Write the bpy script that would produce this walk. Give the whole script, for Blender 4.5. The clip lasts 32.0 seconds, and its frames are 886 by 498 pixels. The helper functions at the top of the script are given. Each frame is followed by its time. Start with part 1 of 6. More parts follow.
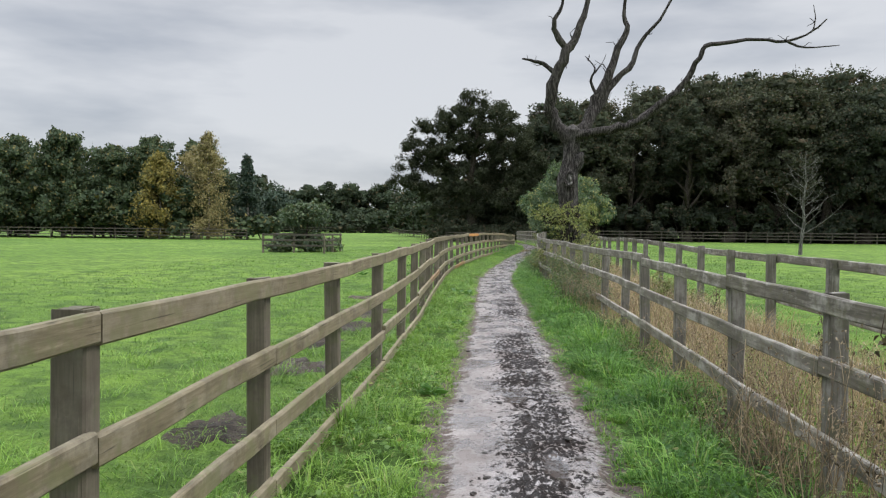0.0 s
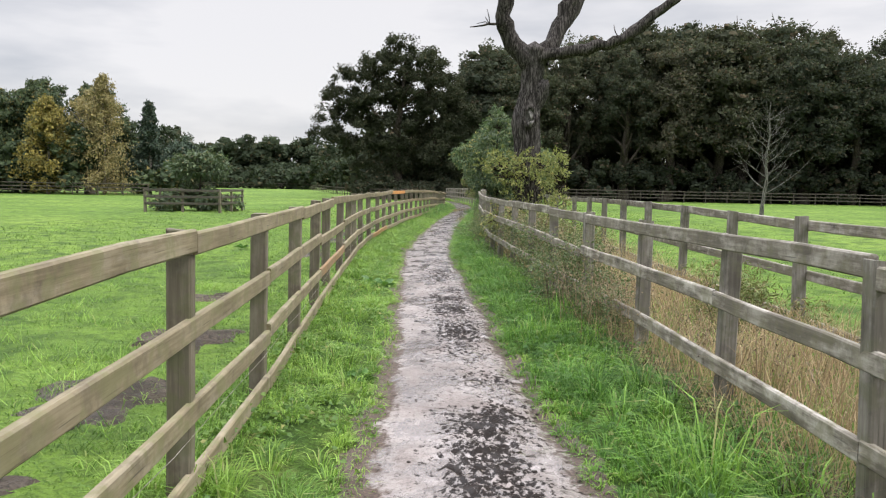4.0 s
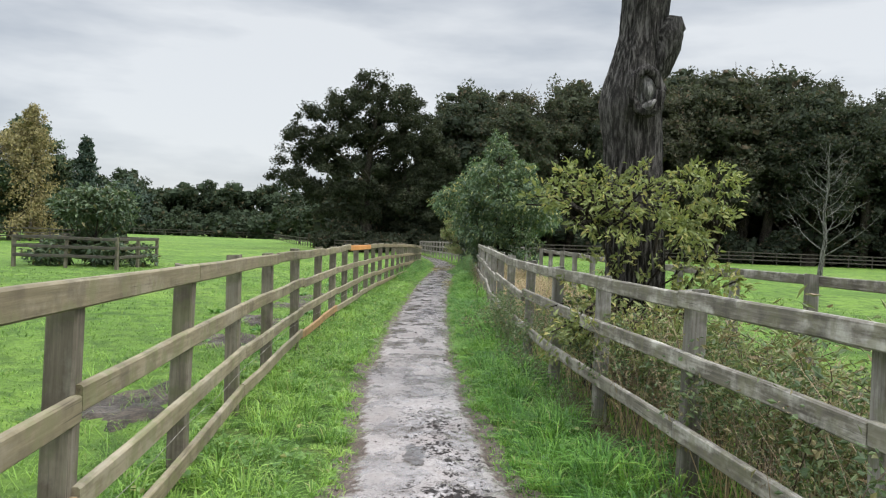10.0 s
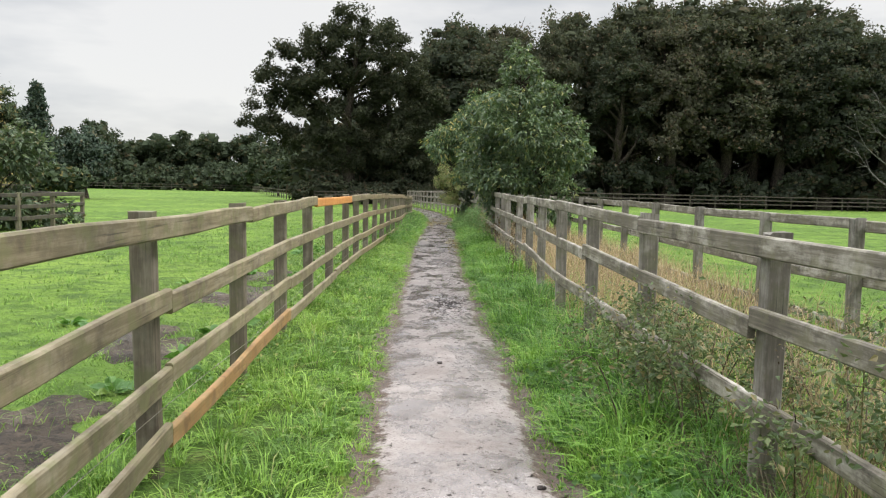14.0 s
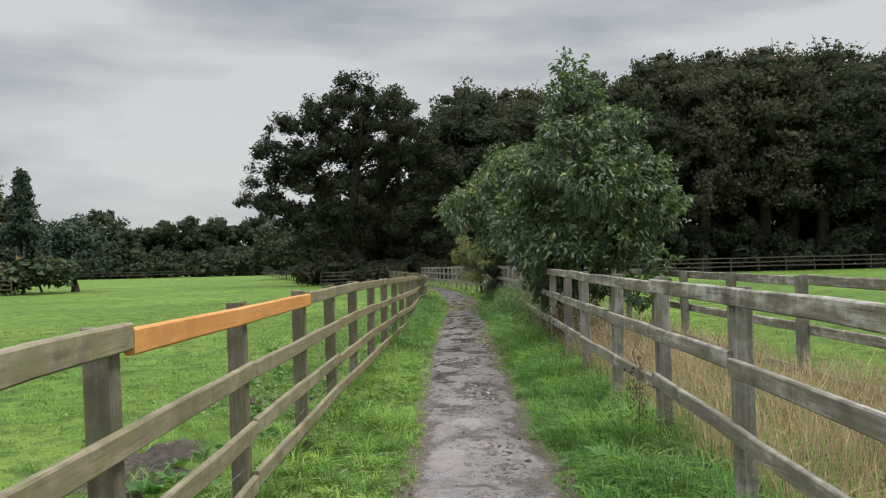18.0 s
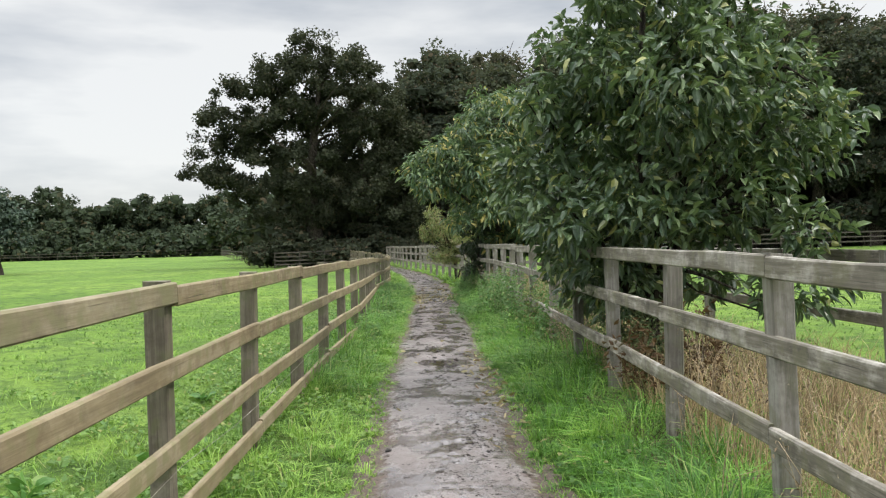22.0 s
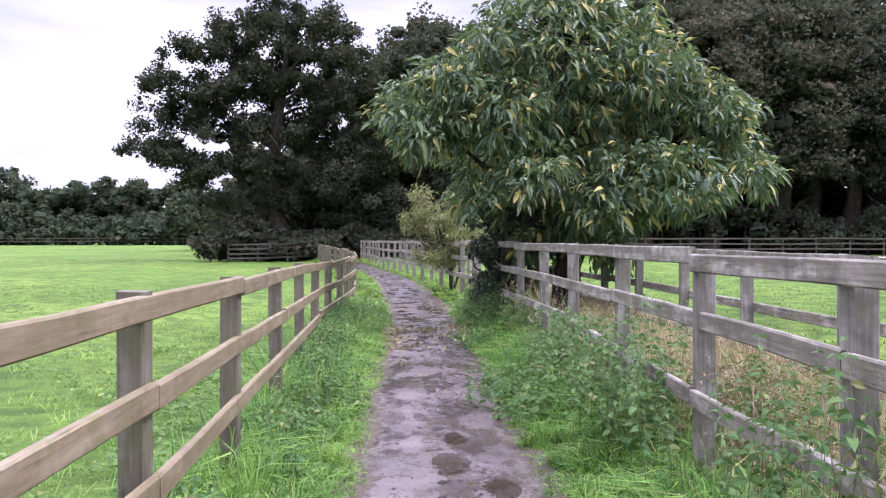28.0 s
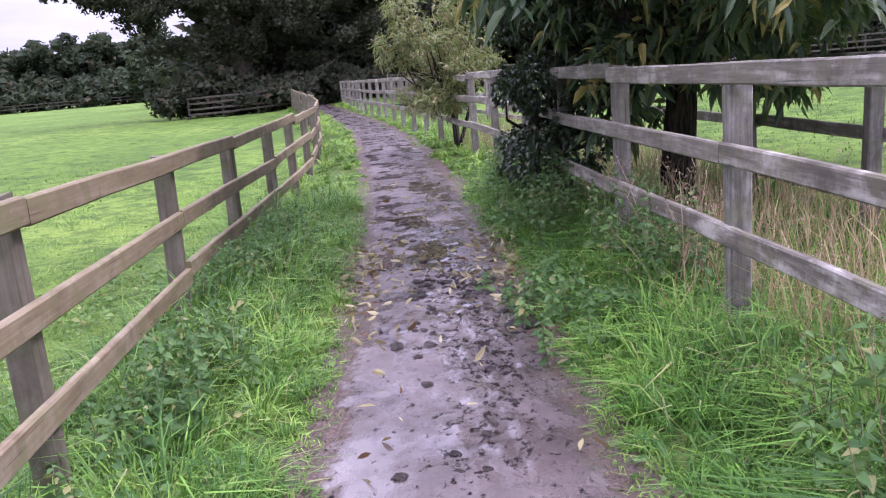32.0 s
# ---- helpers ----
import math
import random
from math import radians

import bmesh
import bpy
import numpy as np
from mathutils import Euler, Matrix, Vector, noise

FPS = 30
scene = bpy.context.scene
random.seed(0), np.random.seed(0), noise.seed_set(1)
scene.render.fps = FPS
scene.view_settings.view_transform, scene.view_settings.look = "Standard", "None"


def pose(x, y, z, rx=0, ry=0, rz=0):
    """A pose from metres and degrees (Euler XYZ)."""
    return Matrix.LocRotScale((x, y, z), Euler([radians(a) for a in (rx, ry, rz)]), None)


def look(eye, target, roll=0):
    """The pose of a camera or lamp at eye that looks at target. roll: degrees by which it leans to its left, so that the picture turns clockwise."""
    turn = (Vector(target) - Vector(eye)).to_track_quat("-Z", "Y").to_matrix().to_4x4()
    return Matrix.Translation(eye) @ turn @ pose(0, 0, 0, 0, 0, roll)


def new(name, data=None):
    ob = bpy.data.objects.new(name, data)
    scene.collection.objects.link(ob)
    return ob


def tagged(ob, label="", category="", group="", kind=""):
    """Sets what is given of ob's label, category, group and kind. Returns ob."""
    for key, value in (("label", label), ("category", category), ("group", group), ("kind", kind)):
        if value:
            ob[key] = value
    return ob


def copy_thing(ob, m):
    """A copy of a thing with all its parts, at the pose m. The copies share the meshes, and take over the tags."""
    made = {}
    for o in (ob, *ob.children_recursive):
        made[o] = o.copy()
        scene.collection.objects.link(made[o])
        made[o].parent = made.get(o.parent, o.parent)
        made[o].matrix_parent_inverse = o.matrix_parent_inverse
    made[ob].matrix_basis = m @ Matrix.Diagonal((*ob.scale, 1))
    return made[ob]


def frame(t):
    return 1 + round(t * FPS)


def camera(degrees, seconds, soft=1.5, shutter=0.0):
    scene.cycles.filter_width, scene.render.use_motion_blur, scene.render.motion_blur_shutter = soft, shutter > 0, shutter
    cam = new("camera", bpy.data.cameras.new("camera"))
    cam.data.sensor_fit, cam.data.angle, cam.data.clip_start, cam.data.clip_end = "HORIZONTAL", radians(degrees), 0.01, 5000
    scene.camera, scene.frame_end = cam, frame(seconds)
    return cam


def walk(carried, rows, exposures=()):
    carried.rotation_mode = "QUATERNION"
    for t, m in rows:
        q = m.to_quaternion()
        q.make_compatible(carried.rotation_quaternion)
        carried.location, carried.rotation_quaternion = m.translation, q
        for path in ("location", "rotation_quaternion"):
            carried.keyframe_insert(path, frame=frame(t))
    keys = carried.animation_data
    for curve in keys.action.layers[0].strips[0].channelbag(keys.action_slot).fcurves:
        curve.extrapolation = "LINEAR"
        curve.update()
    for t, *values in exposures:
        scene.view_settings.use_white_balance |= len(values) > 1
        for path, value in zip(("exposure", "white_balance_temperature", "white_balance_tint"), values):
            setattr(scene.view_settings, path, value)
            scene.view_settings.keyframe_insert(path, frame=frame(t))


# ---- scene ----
cam = camera(57.69, 32.0, soft=1.2)
PATH = [
    (0, pose(-0.000, 1.079, 1.547, 88.49, -0.62, 5.31)),
    (0.5, pose(-0.042, 1.852, 1.528, 88.55, 0.09, 4.88)),
    (1, pose(-0.101, 2.608, 1.498, 88.16, -1.02, 4.77)),
    (1.5, pose(-0.052, 3.383, 1.482, 88.74, -0.78, 4.12)),
    (2, pose(-0.052, 4.153, 1.472, 89.32, -0.59, 4.42)),
    (2.5, pose(-0.090, 4.969, 1.476, 88.00, -0.72, 3.56)),
    (4.5, pose(-0.317, 8.340, 1.518, 85.45, -1.00, -1.78)),
    (5, pose(-0.307, 9.152, 1.517, 86.80, -0.87, -4.16)),
    (5.5, pose(-0.376, 9.965, 1.511, 88.37, -0.97, -5.34)),
    (6, pose(-0.392, 10.752, 1.516, 90.05, -1.04, -4.75)),
    (6.5, pose(-0.456, 11.563, 1.497, 90.28, -1.79, -2.92)),
    (7, pose(-0.455, 12.310, 1.496, 90.37, -2.23, -3.54)),
    (7.5, pose(-0.509, 13.054, 1.480, 90.07, -2.00, -2.63)),
    (8, pose(-0.537, 13.855, 1.467, 88.05, -2.16, -1.85)),
    (8.5, pose(-0.565, 14.637, 1.484, 88.64, -2.45, -1.70)),
    (9, pose(-0.608, 15.436, 1.495, 88.78, -2.25, -3.58)),
    (9.5, pose(-0.633, 16.220, 1.488, 88.39, -2.88, -3.22)),
    (10, pose(-0.681, 17.009, 1.515, 89.30, -2.20, -2.05)),
    (10.5, pose(-0.706, 17.788, 1.518, 89.07, -2.43, -0.42)),
    (11, pose(-0.816, 18.576, 1.512, 87.72, -2.64, 0.27)),
    (11.5, pose(-0.868, 19.310, 1.508, 86.85, -2.16, 0.41)),
    (12, pose(-0.928, 20.064, 1.513, 86.89, -2.32, -2.24)),
    (12.5, pose(-0.958, 20.807, 1.496, 86.22, -2.09, -3.65)),
    (13, pose(-1.000, 21.599, 1.467, 85.08, -2.09, -2.53)),
    (13.5, pose(-0.958, 22.382, 1.457, 85.21, -1.59, -2.79)),
    (15.5, pose(-1.060, 25.495, 1.472, 87.44, -0.84, -3.55)),
    (16, pose(-1.067, 26.262, 1.470, 87.34, -0.64, -0.77)),
    (16.5, pose(-1.066, 27.023, 1.501, 88.28, 0.09, -2.36)),
    (17, pose(-1.012, 27.772, 1.501, 89.30, 0.04, -2.03)),
    (17.5, pose(-0.951, 28.557, 1.522, 90.07, 1.03, -2.32)),
    (18, pose(-0.849, 29.326, 1.536, 91.03, 1.45, -2.17)),
    (18.5, pose(-0.851, 30.046, 1.537, 90.16, 1.47, -1.13)),
    (19, pose(-0.859, 30.821, 1.523, 89.20, 2.30, 0.11)),
    (19.5, pose(-0.916, 31.583, 1.513, 88.88, 1.45, -0.15)),
    (20, pose(-0.872, 32.345, 1.500, 89.62, 0.11, -1.94)),
    (20.5, pose(-0.814, 33.119, 1.487, 89.55, -0.57, -3.25)),
    (21, pose(-0.690, 33.888, 1.491, 90.39, 0.83, -4.87)),
    (21.5, pose(-0.633, 34.725, 1.481, 90.25, 1.09, -4.77)),
    (22, pose(-0.558, 35.506, 1.490, 89.50, 1.62, -4.46)),
    (22.5, pose(-0.491, 36.267, 1.488, 89.01, 3.15, -4.08)),
    (23, pose(-0.412, 36.924, 1.494, 88.57, 3.20, -6.39)),
    (23.5, pose(-0.374, 37.665, 1.502, 89.14, 2.00, -6.05)),
    (24, pose(-0.359, 38.439, 1.518, 89.48, 1.42, -4.40)),
    (24.5, pose(-0.313, 39.225, 1.522, 89.63, 2.54, -2.11)),
    (26.5, pose(-0.219, 42.242, 1.514, 88.68, 2.21, -3.71)),
    (27, pose(-0.219, 43.003, 1.502, 88.70, 1.59, -4.64)),
    (27.5, pose(-0.157, 43.745, 1.492, 89.06, 0.48, -5.68)),
    (28, pose(-0.132, 44.492, 1.478, 89.15, 0.04, -5.87)),
    (28.5, pose(-0.068, 45.188, 1.493, 90.38, 0.61, -5.92)),
    (29, pose(-0.032, 45.950, 1.492, 90.04, 1.45, -6.07)),
    (29.5, pose(0.006, 46.708, 1.509, 88.78, 2.29, -7.11)),
    (30, pose(0.079, 47.470, 1.505, 87.22, 2.22, -6.73)),
    (30.5, pose(0.161, 48.268, 1.512, 87.07, 2.34, -7.92)),
    (31, pose(0.266, 49.082, 1.507, 86.44, 1.66, -7.65)),
    (31.5, pose(0.312, 49.896, 1.509, 83.69, 2.76, -7.66)),
    (32, pose(0.401, 50.697, 1.480, 77.34, 4.76, -6.57)),
]
EXPOSURES = [(0, 0.34, 6500, 10), (2, 0.34, 6500, 10), (4.5, 0.68, 6900, 13), (5, 0.62, 6950, 13), (6, 0.42, 6650, 12), (7, 0.45, 6500, 11), (9, 0.5, 6500, 9), (11.5, 0.62, 6700, 7), (13, 0.7, 7000, 8), (16, 0.45, 6750, 12), (17.2, 0.45, 6750, 11), (18, 0.2, 6750, 8), (19, 0.5, 6750, 7), (21, 0.62, 6750, 7), (22, 0.68, 6800, 8), (23, 0.86, 6900, 10), (24.5, 1.06, 6850, 11), (26.5, 0.95, 6800, 18), (27.3, 0.99, 6350, 26), (28.2, 1.07, 5850, 36), (30, 1.02, 5650, 40), (31, 1.06, 5700, 41), (32, 0.92, 5850, 41)]
ZENITH = 6.3
walk(cam, PATH, EXPOSURES)

# ---- world and light: a bright overcast sky ----
world = bpy.data.worlds.new("overcast_sky")
scene.world = world
world.use_nodes = True
wn, wl = world.node_tree.nodes, world.node_tree.links
wn.clear()


def wnode(kind, **values):
    n = wn.new(kind)
    for k, v in values.items():
        n.inputs[k].default_value = v
    return n


w_out = wn.new("ShaderNodeOutputWorld")
w_bg = wnode("ShaderNodeBackground", Strength=1.0)
w_sky = wn.new("ShaderNodeTexSky")
w_sky.sky_type, w_sky.sun_disc = "NISHITA", False
w_sky.sun_elevation, w_sky.sun_rotation = radians(50), radians(106)
w_tc = wn.new("ShaderNodeTexCoord")
w_map = wnode("ShaderNodeMapping", Scale=(1.0, 1.0, 4.2))
w_n1 = wnode("ShaderNodeTexNoise", Scale=1.6, Detail=6.0, Roughness=0.52)
w_ramp = wn.new("ShaderNodeValToRGB")
w_ramp.color_ramp.elements[0].position, w_ramp.color_ramp.elements[1].position = 0.40, 0.60
w_ramp.color_ramp.elements[0].color = (0.232, 0.257, 0.304, 1)
w_ramp.color_ramp.elements[1].color = (0.505, 0.515, 0.537, 1)
# overhead, out of view, the sky is raised to ZENITH times: added fill light
w_sep = wn.new("ShaderNodeSeparateXYZ")
w_h = wn.new("ShaderNodeMapRange")
w_h.inputs["From Min"].default_value, w_h.inputs["From Max"].default_value = 0.36, 0.92
w_h.inputs["To Min"].default_value, w_h.inputs["To Max"].default_value = 1.0, ZENITH
w_mul = wn.new("ShaderNodeVectorMath")
w_mul.operation = "SCALE"
w_skyk = wn.new("ShaderNodeVectorMath")
w_skyk.operation = "SCALE"
w_skyk.inputs["Scale"].default_value = 0.012
w_add = wn.new("ShaderNodeVectorMath")
w_add.operation = "ADD"
wl.new(w_tc.outputs["Generated"], w_map.inputs["Vector"])
wl.new(w_map.outputs["Vector"], w_n1.inputs["Vector"])
wl.new(w_n1.outputs["Fac"], w_ramp.inputs["Fac"])
wl.new(w_tc.outputs["Generated"], w_sep.inputs["Vector"])
wl.new(w_sep.outputs["Z"], w_h.inputs["Value"])
wl.new(w_ramp.outputs["Color"], w_mul.inputs[0])
wl.new(w_h.outputs["Result"], w_mul.inputs["Scale"])
wl.new(w_sky.outputs["Color"], w_skyk.inputs[0])
wl.new(w_mul.outputs["Vector"], w_add.inputs[0])
wl.new(w_skyk.outputs["Vector"], w_add.inputs[1])
wl.new(w_add.outputs["Vector"], w_bg.inputs["Color"])
wl.new(w_bg.outputs["Background"], w_out.inputs["Surface"])

sun = new("sun", bpy.data.lights.new("sun", "SUN"))
sun.data.energy, sun.data.angle, sun.data.color = 1.5, radians(10), (1.0, 0.98, 0.95)
sun.matrix_world = look((34, -10, 42), (0, 0, 0))


# ---- materials ----
class Mat:
    """A node material under construction."""

    def __init__(self, name, rough=0.8, spec=0.3):
        self.m = bpy.data.materials.new(name)
        self.m.use_nodes = True
        self.n, self.l = self.m.node_tree.nodes, self.m.node_tree.links
        self.b = self.n["Principled BSDF"]
        self.b.inputs["Roughness"].default_value = rough
        self.b.inputs["Specular IOR Level"].default_value = spec

    def node(self, kind, **values):
        n = self.n.new(kind)
        for k, v in values.items():
            n.inputs[k].default_value = v
        return n

    def coords(self, scale=(1, 1, 1), where="Object"):
        if where == "World":
            src = self.n.new("ShaderNodeNewGeometry").outputs["Position"]
        else:
            src = self.n.new("ShaderNodeTexCoord").outputs["Object" if where == "Piece" else where]
        if where == "Piece":
            # every piece cut from another part of the grain
            k = self.node("ShaderNodeVectorMath", Vector=(37.0, 17.0, 11.0))
            k.operation = "SCALE"
            self.l.new(self.n.new("ShaderNodeObjectInfo").outputs["Random"], k.inputs["Scale"])
            sh = self.n.new("ShaderNodeVectorMath")
            sh.operation = "ADD"
            self.l.new(src, sh.inputs[0])
            self.l.new(k.outputs["Vector"], sh.inputs[1])
            src = sh.outputs["Vector"]
        mp = self.node("ShaderNodeMapping", Scale=scale)
        self.l.new(src, mp.inputs["Vector"])
        return mp.outputs["Vector"]

    def noise(self, vec, scale, detail=4.0, rough=0.55):
        n = self.node("ShaderNodeTexNoise", Scale=scale, Detail=detail, Roughness=rough)
        self.l.new(vec, n.inputs["Vector"])
        return n.outputs["Fac"]

    def ramp(self, fac, stops):
        r = self.n.new("ShaderNodeValToRGB")
        els = r.color_ramp.elements
        while len(els) < len(stops):
            els.new(0.5)
        for e, (p, c) in zip(els, stops):
            e.position, e.color = p, (*c, 1) if len(c) == 3 else c
        self.l.new(fac, r.inputs["Fac"])
        return r.outputs["Color"]

    def mix(self, fac, a, b, how="MIX"):
        x = self.n.new("ShaderNodeMix")
        x.data_type, x.blend_type = "RGBA", how
        for sock, v in ((x.inputs[0], fac), (x.inputs[6], a), (x.inputs[7], b)):
            if isinstance(v, (int, float)):
                sock.default_value = v if sock == x.inputs[0] else (v, v, v, 1)
            elif isinstance(v, tuple):
                sock.default_value = (*v, 1)
            else:
                self.l.new(v, sock)
        return x.outputs[2]

    def span(self, fac, a, b, lo=0.0, hi=1.0):
        r = self.n.new("ShaderNodeMapRange")
        r.inputs["From Min"].default_value, r.inputs["From Max"].default_value = lo, hi
        r.inputs["To Min"].default_value, r.inputs["To Max"].default_value = a, b
        self.l.new(fac, r.inputs["Value"])
        return r.outputs["Result"]

    def color(self, c):
        self.l.new(c, self.b.inputs["Base Color"])

    def rough(self, r):
        self.l.new(r, self.b.inputs["Roughness"])

    def bump(self, height, strength=0.3, distance=0.01):
        bp = self.node("ShaderNodeBump", Strength=strength, Distance=distance)
        self.l.new(height, bp.inputs["Height"])
        self.l.new(bp.outputs["Normal"], self.b.inputs["Normal"])

    def leafy(self, share, tint):
        """Lets part of the light through, as thin leaves do."""
        out = self.n["Material Output"]
        tr = self.node("ShaderNodeBsdfTranslucent")
        if isinstance(tint, tuple):
            tr.inputs["Color"].default_value = (*tint, 1)
        else:
            self.l.new(tint, tr.inputs["Color"])
        ms = self.node("ShaderNodeMixShader", Fac=share)
        self.l.new(self.b.outputs["BSDF"], ms.inputs[1])
        self.l.new(tr.outputs["BSDF"], ms.inputs[2])
        self.l.new(ms.outputs["Shader"], out.inputs["Surface"])

    def lift(self, amount):
        """Turns the shading of thin blades and far leaves partly towards the sky, as in a soft mass of them."""
        geo = self.n.new("ShaderNodeNewGeometry")
        up = self.n.new("ShaderNodeVectorMath")
        up.operation = "ADD"
        up.inputs[1].default_value = (0, 0, amount)
        nrm = self.n.new("ShaderNodeVectorMath")
        nrm.operation = "NORMALIZE"
        self.l.new(geo.outputs["Normal"], up.inputs[0])
        self.l.new(up.outputs["Vector"], nrm.inputs[0])
        self.l.new(nrm.outputs["Vector"], self.b.inputs["Normal"])

    def random(self, which="object"):
        if which == "object":
            return self.n.new("ShaderNodeObjectInfo").outputs["Random"]
        return self.n.new("ShaderNodeNewGeometry").outputs["Random Per Island"]


def wood(name, dark, mid, light, moss=(0.12, 0.14, 0.05), moss_amount=0.3, stain=(0.05, 0.035, 0.03), upright=False, silver=None, silver_amount=0.6):
    """Sawn weathered wood: long grain, drying cracks, damp stains, moss and bleached streaks."""
    m = Mat(name, 0.75, 0.25)

    def long(a, b):
        return m.coords((b, b, a) if upright else (a, b, b), "Piece")
    grain = m.noise(long(1.2, 26), 2.2, 6, 0.65)
    fine = m.noise(long(3, 90), 2.0, 3, 0.6)
    crack = m.noise(long(0.7, 34), 2.6, 2, 0.5)
    blotch = m.noise(m.coords((1, 1, 1), "World"), 2.3, 5, 0.6)
    spots = m.noise(m.coords((1, 1, 1), "World"), 7.5, 3, 0.6)
    c = m.ramp(m.mix(0.45, grain, blotch), [(0.30, dark), (0.5, mid), (0.68, light)])
    if silver:
        streak = m.mix(0.4, m.noise(long(0.9, 7), 1.6, 6, 0.68), m.noise(m.coords((1, 1, 1), "World"), 5.0, 6, 0.7))
        c = m.mix(m.span(streak, 0, silver_amount, 0.49, 0.60), c, silver)
    c = m.mix(m.span(m.noise(m.coords((1, 1, 1), "World"), 4.1, 6, 0.68), 0, 0.8, 0.52, 0.63), c, m.mix(0.6, c, stain))
    c = m.mix(m.span(spots, 0, moss_amount, 0.50, 0.60), c, moss)
    c = m.mix(m.span(m.random(), 0.0, 0.35), c, mid)
    c = m.mix(m.span(crack, 0, 0.65, 0.66, 0.74), c, (dark[0] * 0.4, dark[1] * 0.4, dark[2] * 0.4))
    m.color(c)
    m.rough(m.span(fine, 0.5, 0.85))
    m.bump(m.mix(0.5, grain, fine), 0.45, 0.003)
    return m.m


WOOD_BROWN = wood("weathered_brown_wood", (0.078, 0.063, 0.038), (0.200, 0.168, 0.105), (0.345, 0.297, 0.20), (0.160, 0.165, 0.075), 0.6, silver=(0.36, 0.325, 0.25), silver_amount=0.5)
WOOD_BROWN_POST = wood("weathered_post_wood", (0.055, 0.046, 0.034), (0.13, 0.112, 0.083), (0.235, 0.205, 0.155), (0.11, 0.118, 0.055), 0.55, upright=True, silver=(0.27, 0.25, 0.20), silver_amount=0.45)
WOOD_GREY = wood("silvered_grey_wood", (0.050, 0.044, 0.037), (0.160, 0.143, 0.115), (0.370, 0.342, 0.290), (0.165, 0.160, 0.090), 0.45, (0.034, 0.028, 0.023), silver=(0.54, 0.51, 0.455), silver_amount=0.8)
WOOD_GREY_POST = wood("silvered_grey_post_wood", (0.060, 0.054, 0.046), (0.155, 0.143, 0.122), (0.31, 0.29, 0.255), (0.13, 0.137, 0.070), 0.45, (0.042, 0.035, 0.029), True, (0.42, 0.405, 0.37), 0.65)
WOOD_WARM = wood("warm_brown_wood", (0.080, 0.060, 0.036), (0.198, 0.156, 0.092), (0.335, 0.280, 0.180), (0.160, 0.158, 0.070), 0.65, (0.075, 0.042, 0.026), silver=(0.36, 0.315, 0.23), silver_amount=0.42)
WOOD_DARK = wood("dark_wet_wood", (0.035, 0.03, 0.027), (0.07, 0.06, 0.052), (0.12, 0.105, 0.09))
WOOD_NEW = wood("new_orange_wood", (0.40, 0.165, 0.045), (0.555, 0.258, 0.080), (0.640, 0.345, 0.130), (0.46, 0.205, 0.060), 0.35, (0.31, 0.125, 0.035))
WOOD_OLD_ORANGE = wood("faded_orange_wood", (0.19, 0.105, 0.045), (0.30, 0.18, 0.08), (0.38, 0.26, 0.14), (0.2, 0.16, 0.08), 0.4)

WOOD_FADED = wood("orange_brown_faded_wood", (0.12, 0.080, 0.045), (0.24, 0.175, 0.105), (0.36, 0.29, 0.19), (0.34, 0.17, 0.065), 0.75)


def bark(name, dark, mid, light, scale=1.0):
    m = Mat(name, 0.9, 0.15)
    v = m.coords((15 * scale, 15 * scale, 2.0 * scale))
    ridges = m.noise(v, 1.9, 6, 0.66)
    patch = m.noise(m.coords((1, 1, 0.6)), 1.3, 4)
    c = m.ramp(ridges, [(0.42, dark), (0.51, mid), (0.60, light)])
    c = m.mix(m.span(patch, 0, 0.3, 0.50, 0.64), c, light)
    m.color(c)
    m.bump(ridges, 1.0, 0.07)
    return m.m


BARK_DEAD = bark("dead_oak_wood", (0.015, 0.013, 0.012), (0.055, 0.049, 0.046), (0.15, 0.137, 0.13), 1.25)
BARK_LIMB = bark("bare_limb_wood", (0.017, 0.015, 0.014), (0.048, 0.042, 0.039), (0.116, 0.105, 0.099))
BARK_SCAR = bark("weathered_scar_wood", (0.09, 0.085, 0.08), (0.19, 0.18, 0.17), (0.36, 0.34, 0.325))
BARK_DARK = bark("dark_bark", (0.018, 0.015, 0.012), (0.045, 0.038, 0.03), (0.09, 0.075, 0.06))
BARK_GREY = bark("grey_green_bark", (0.05, 0.05, 0.043), (0.115, 0.113, 0.098), (0.21, 0.207, 0.185))
BARK_PALE = bark("pale_bark", (0.10, 0.09, 0.075), (0.22, 0.20, 0.17), (0.36, 0.33, 0.29))


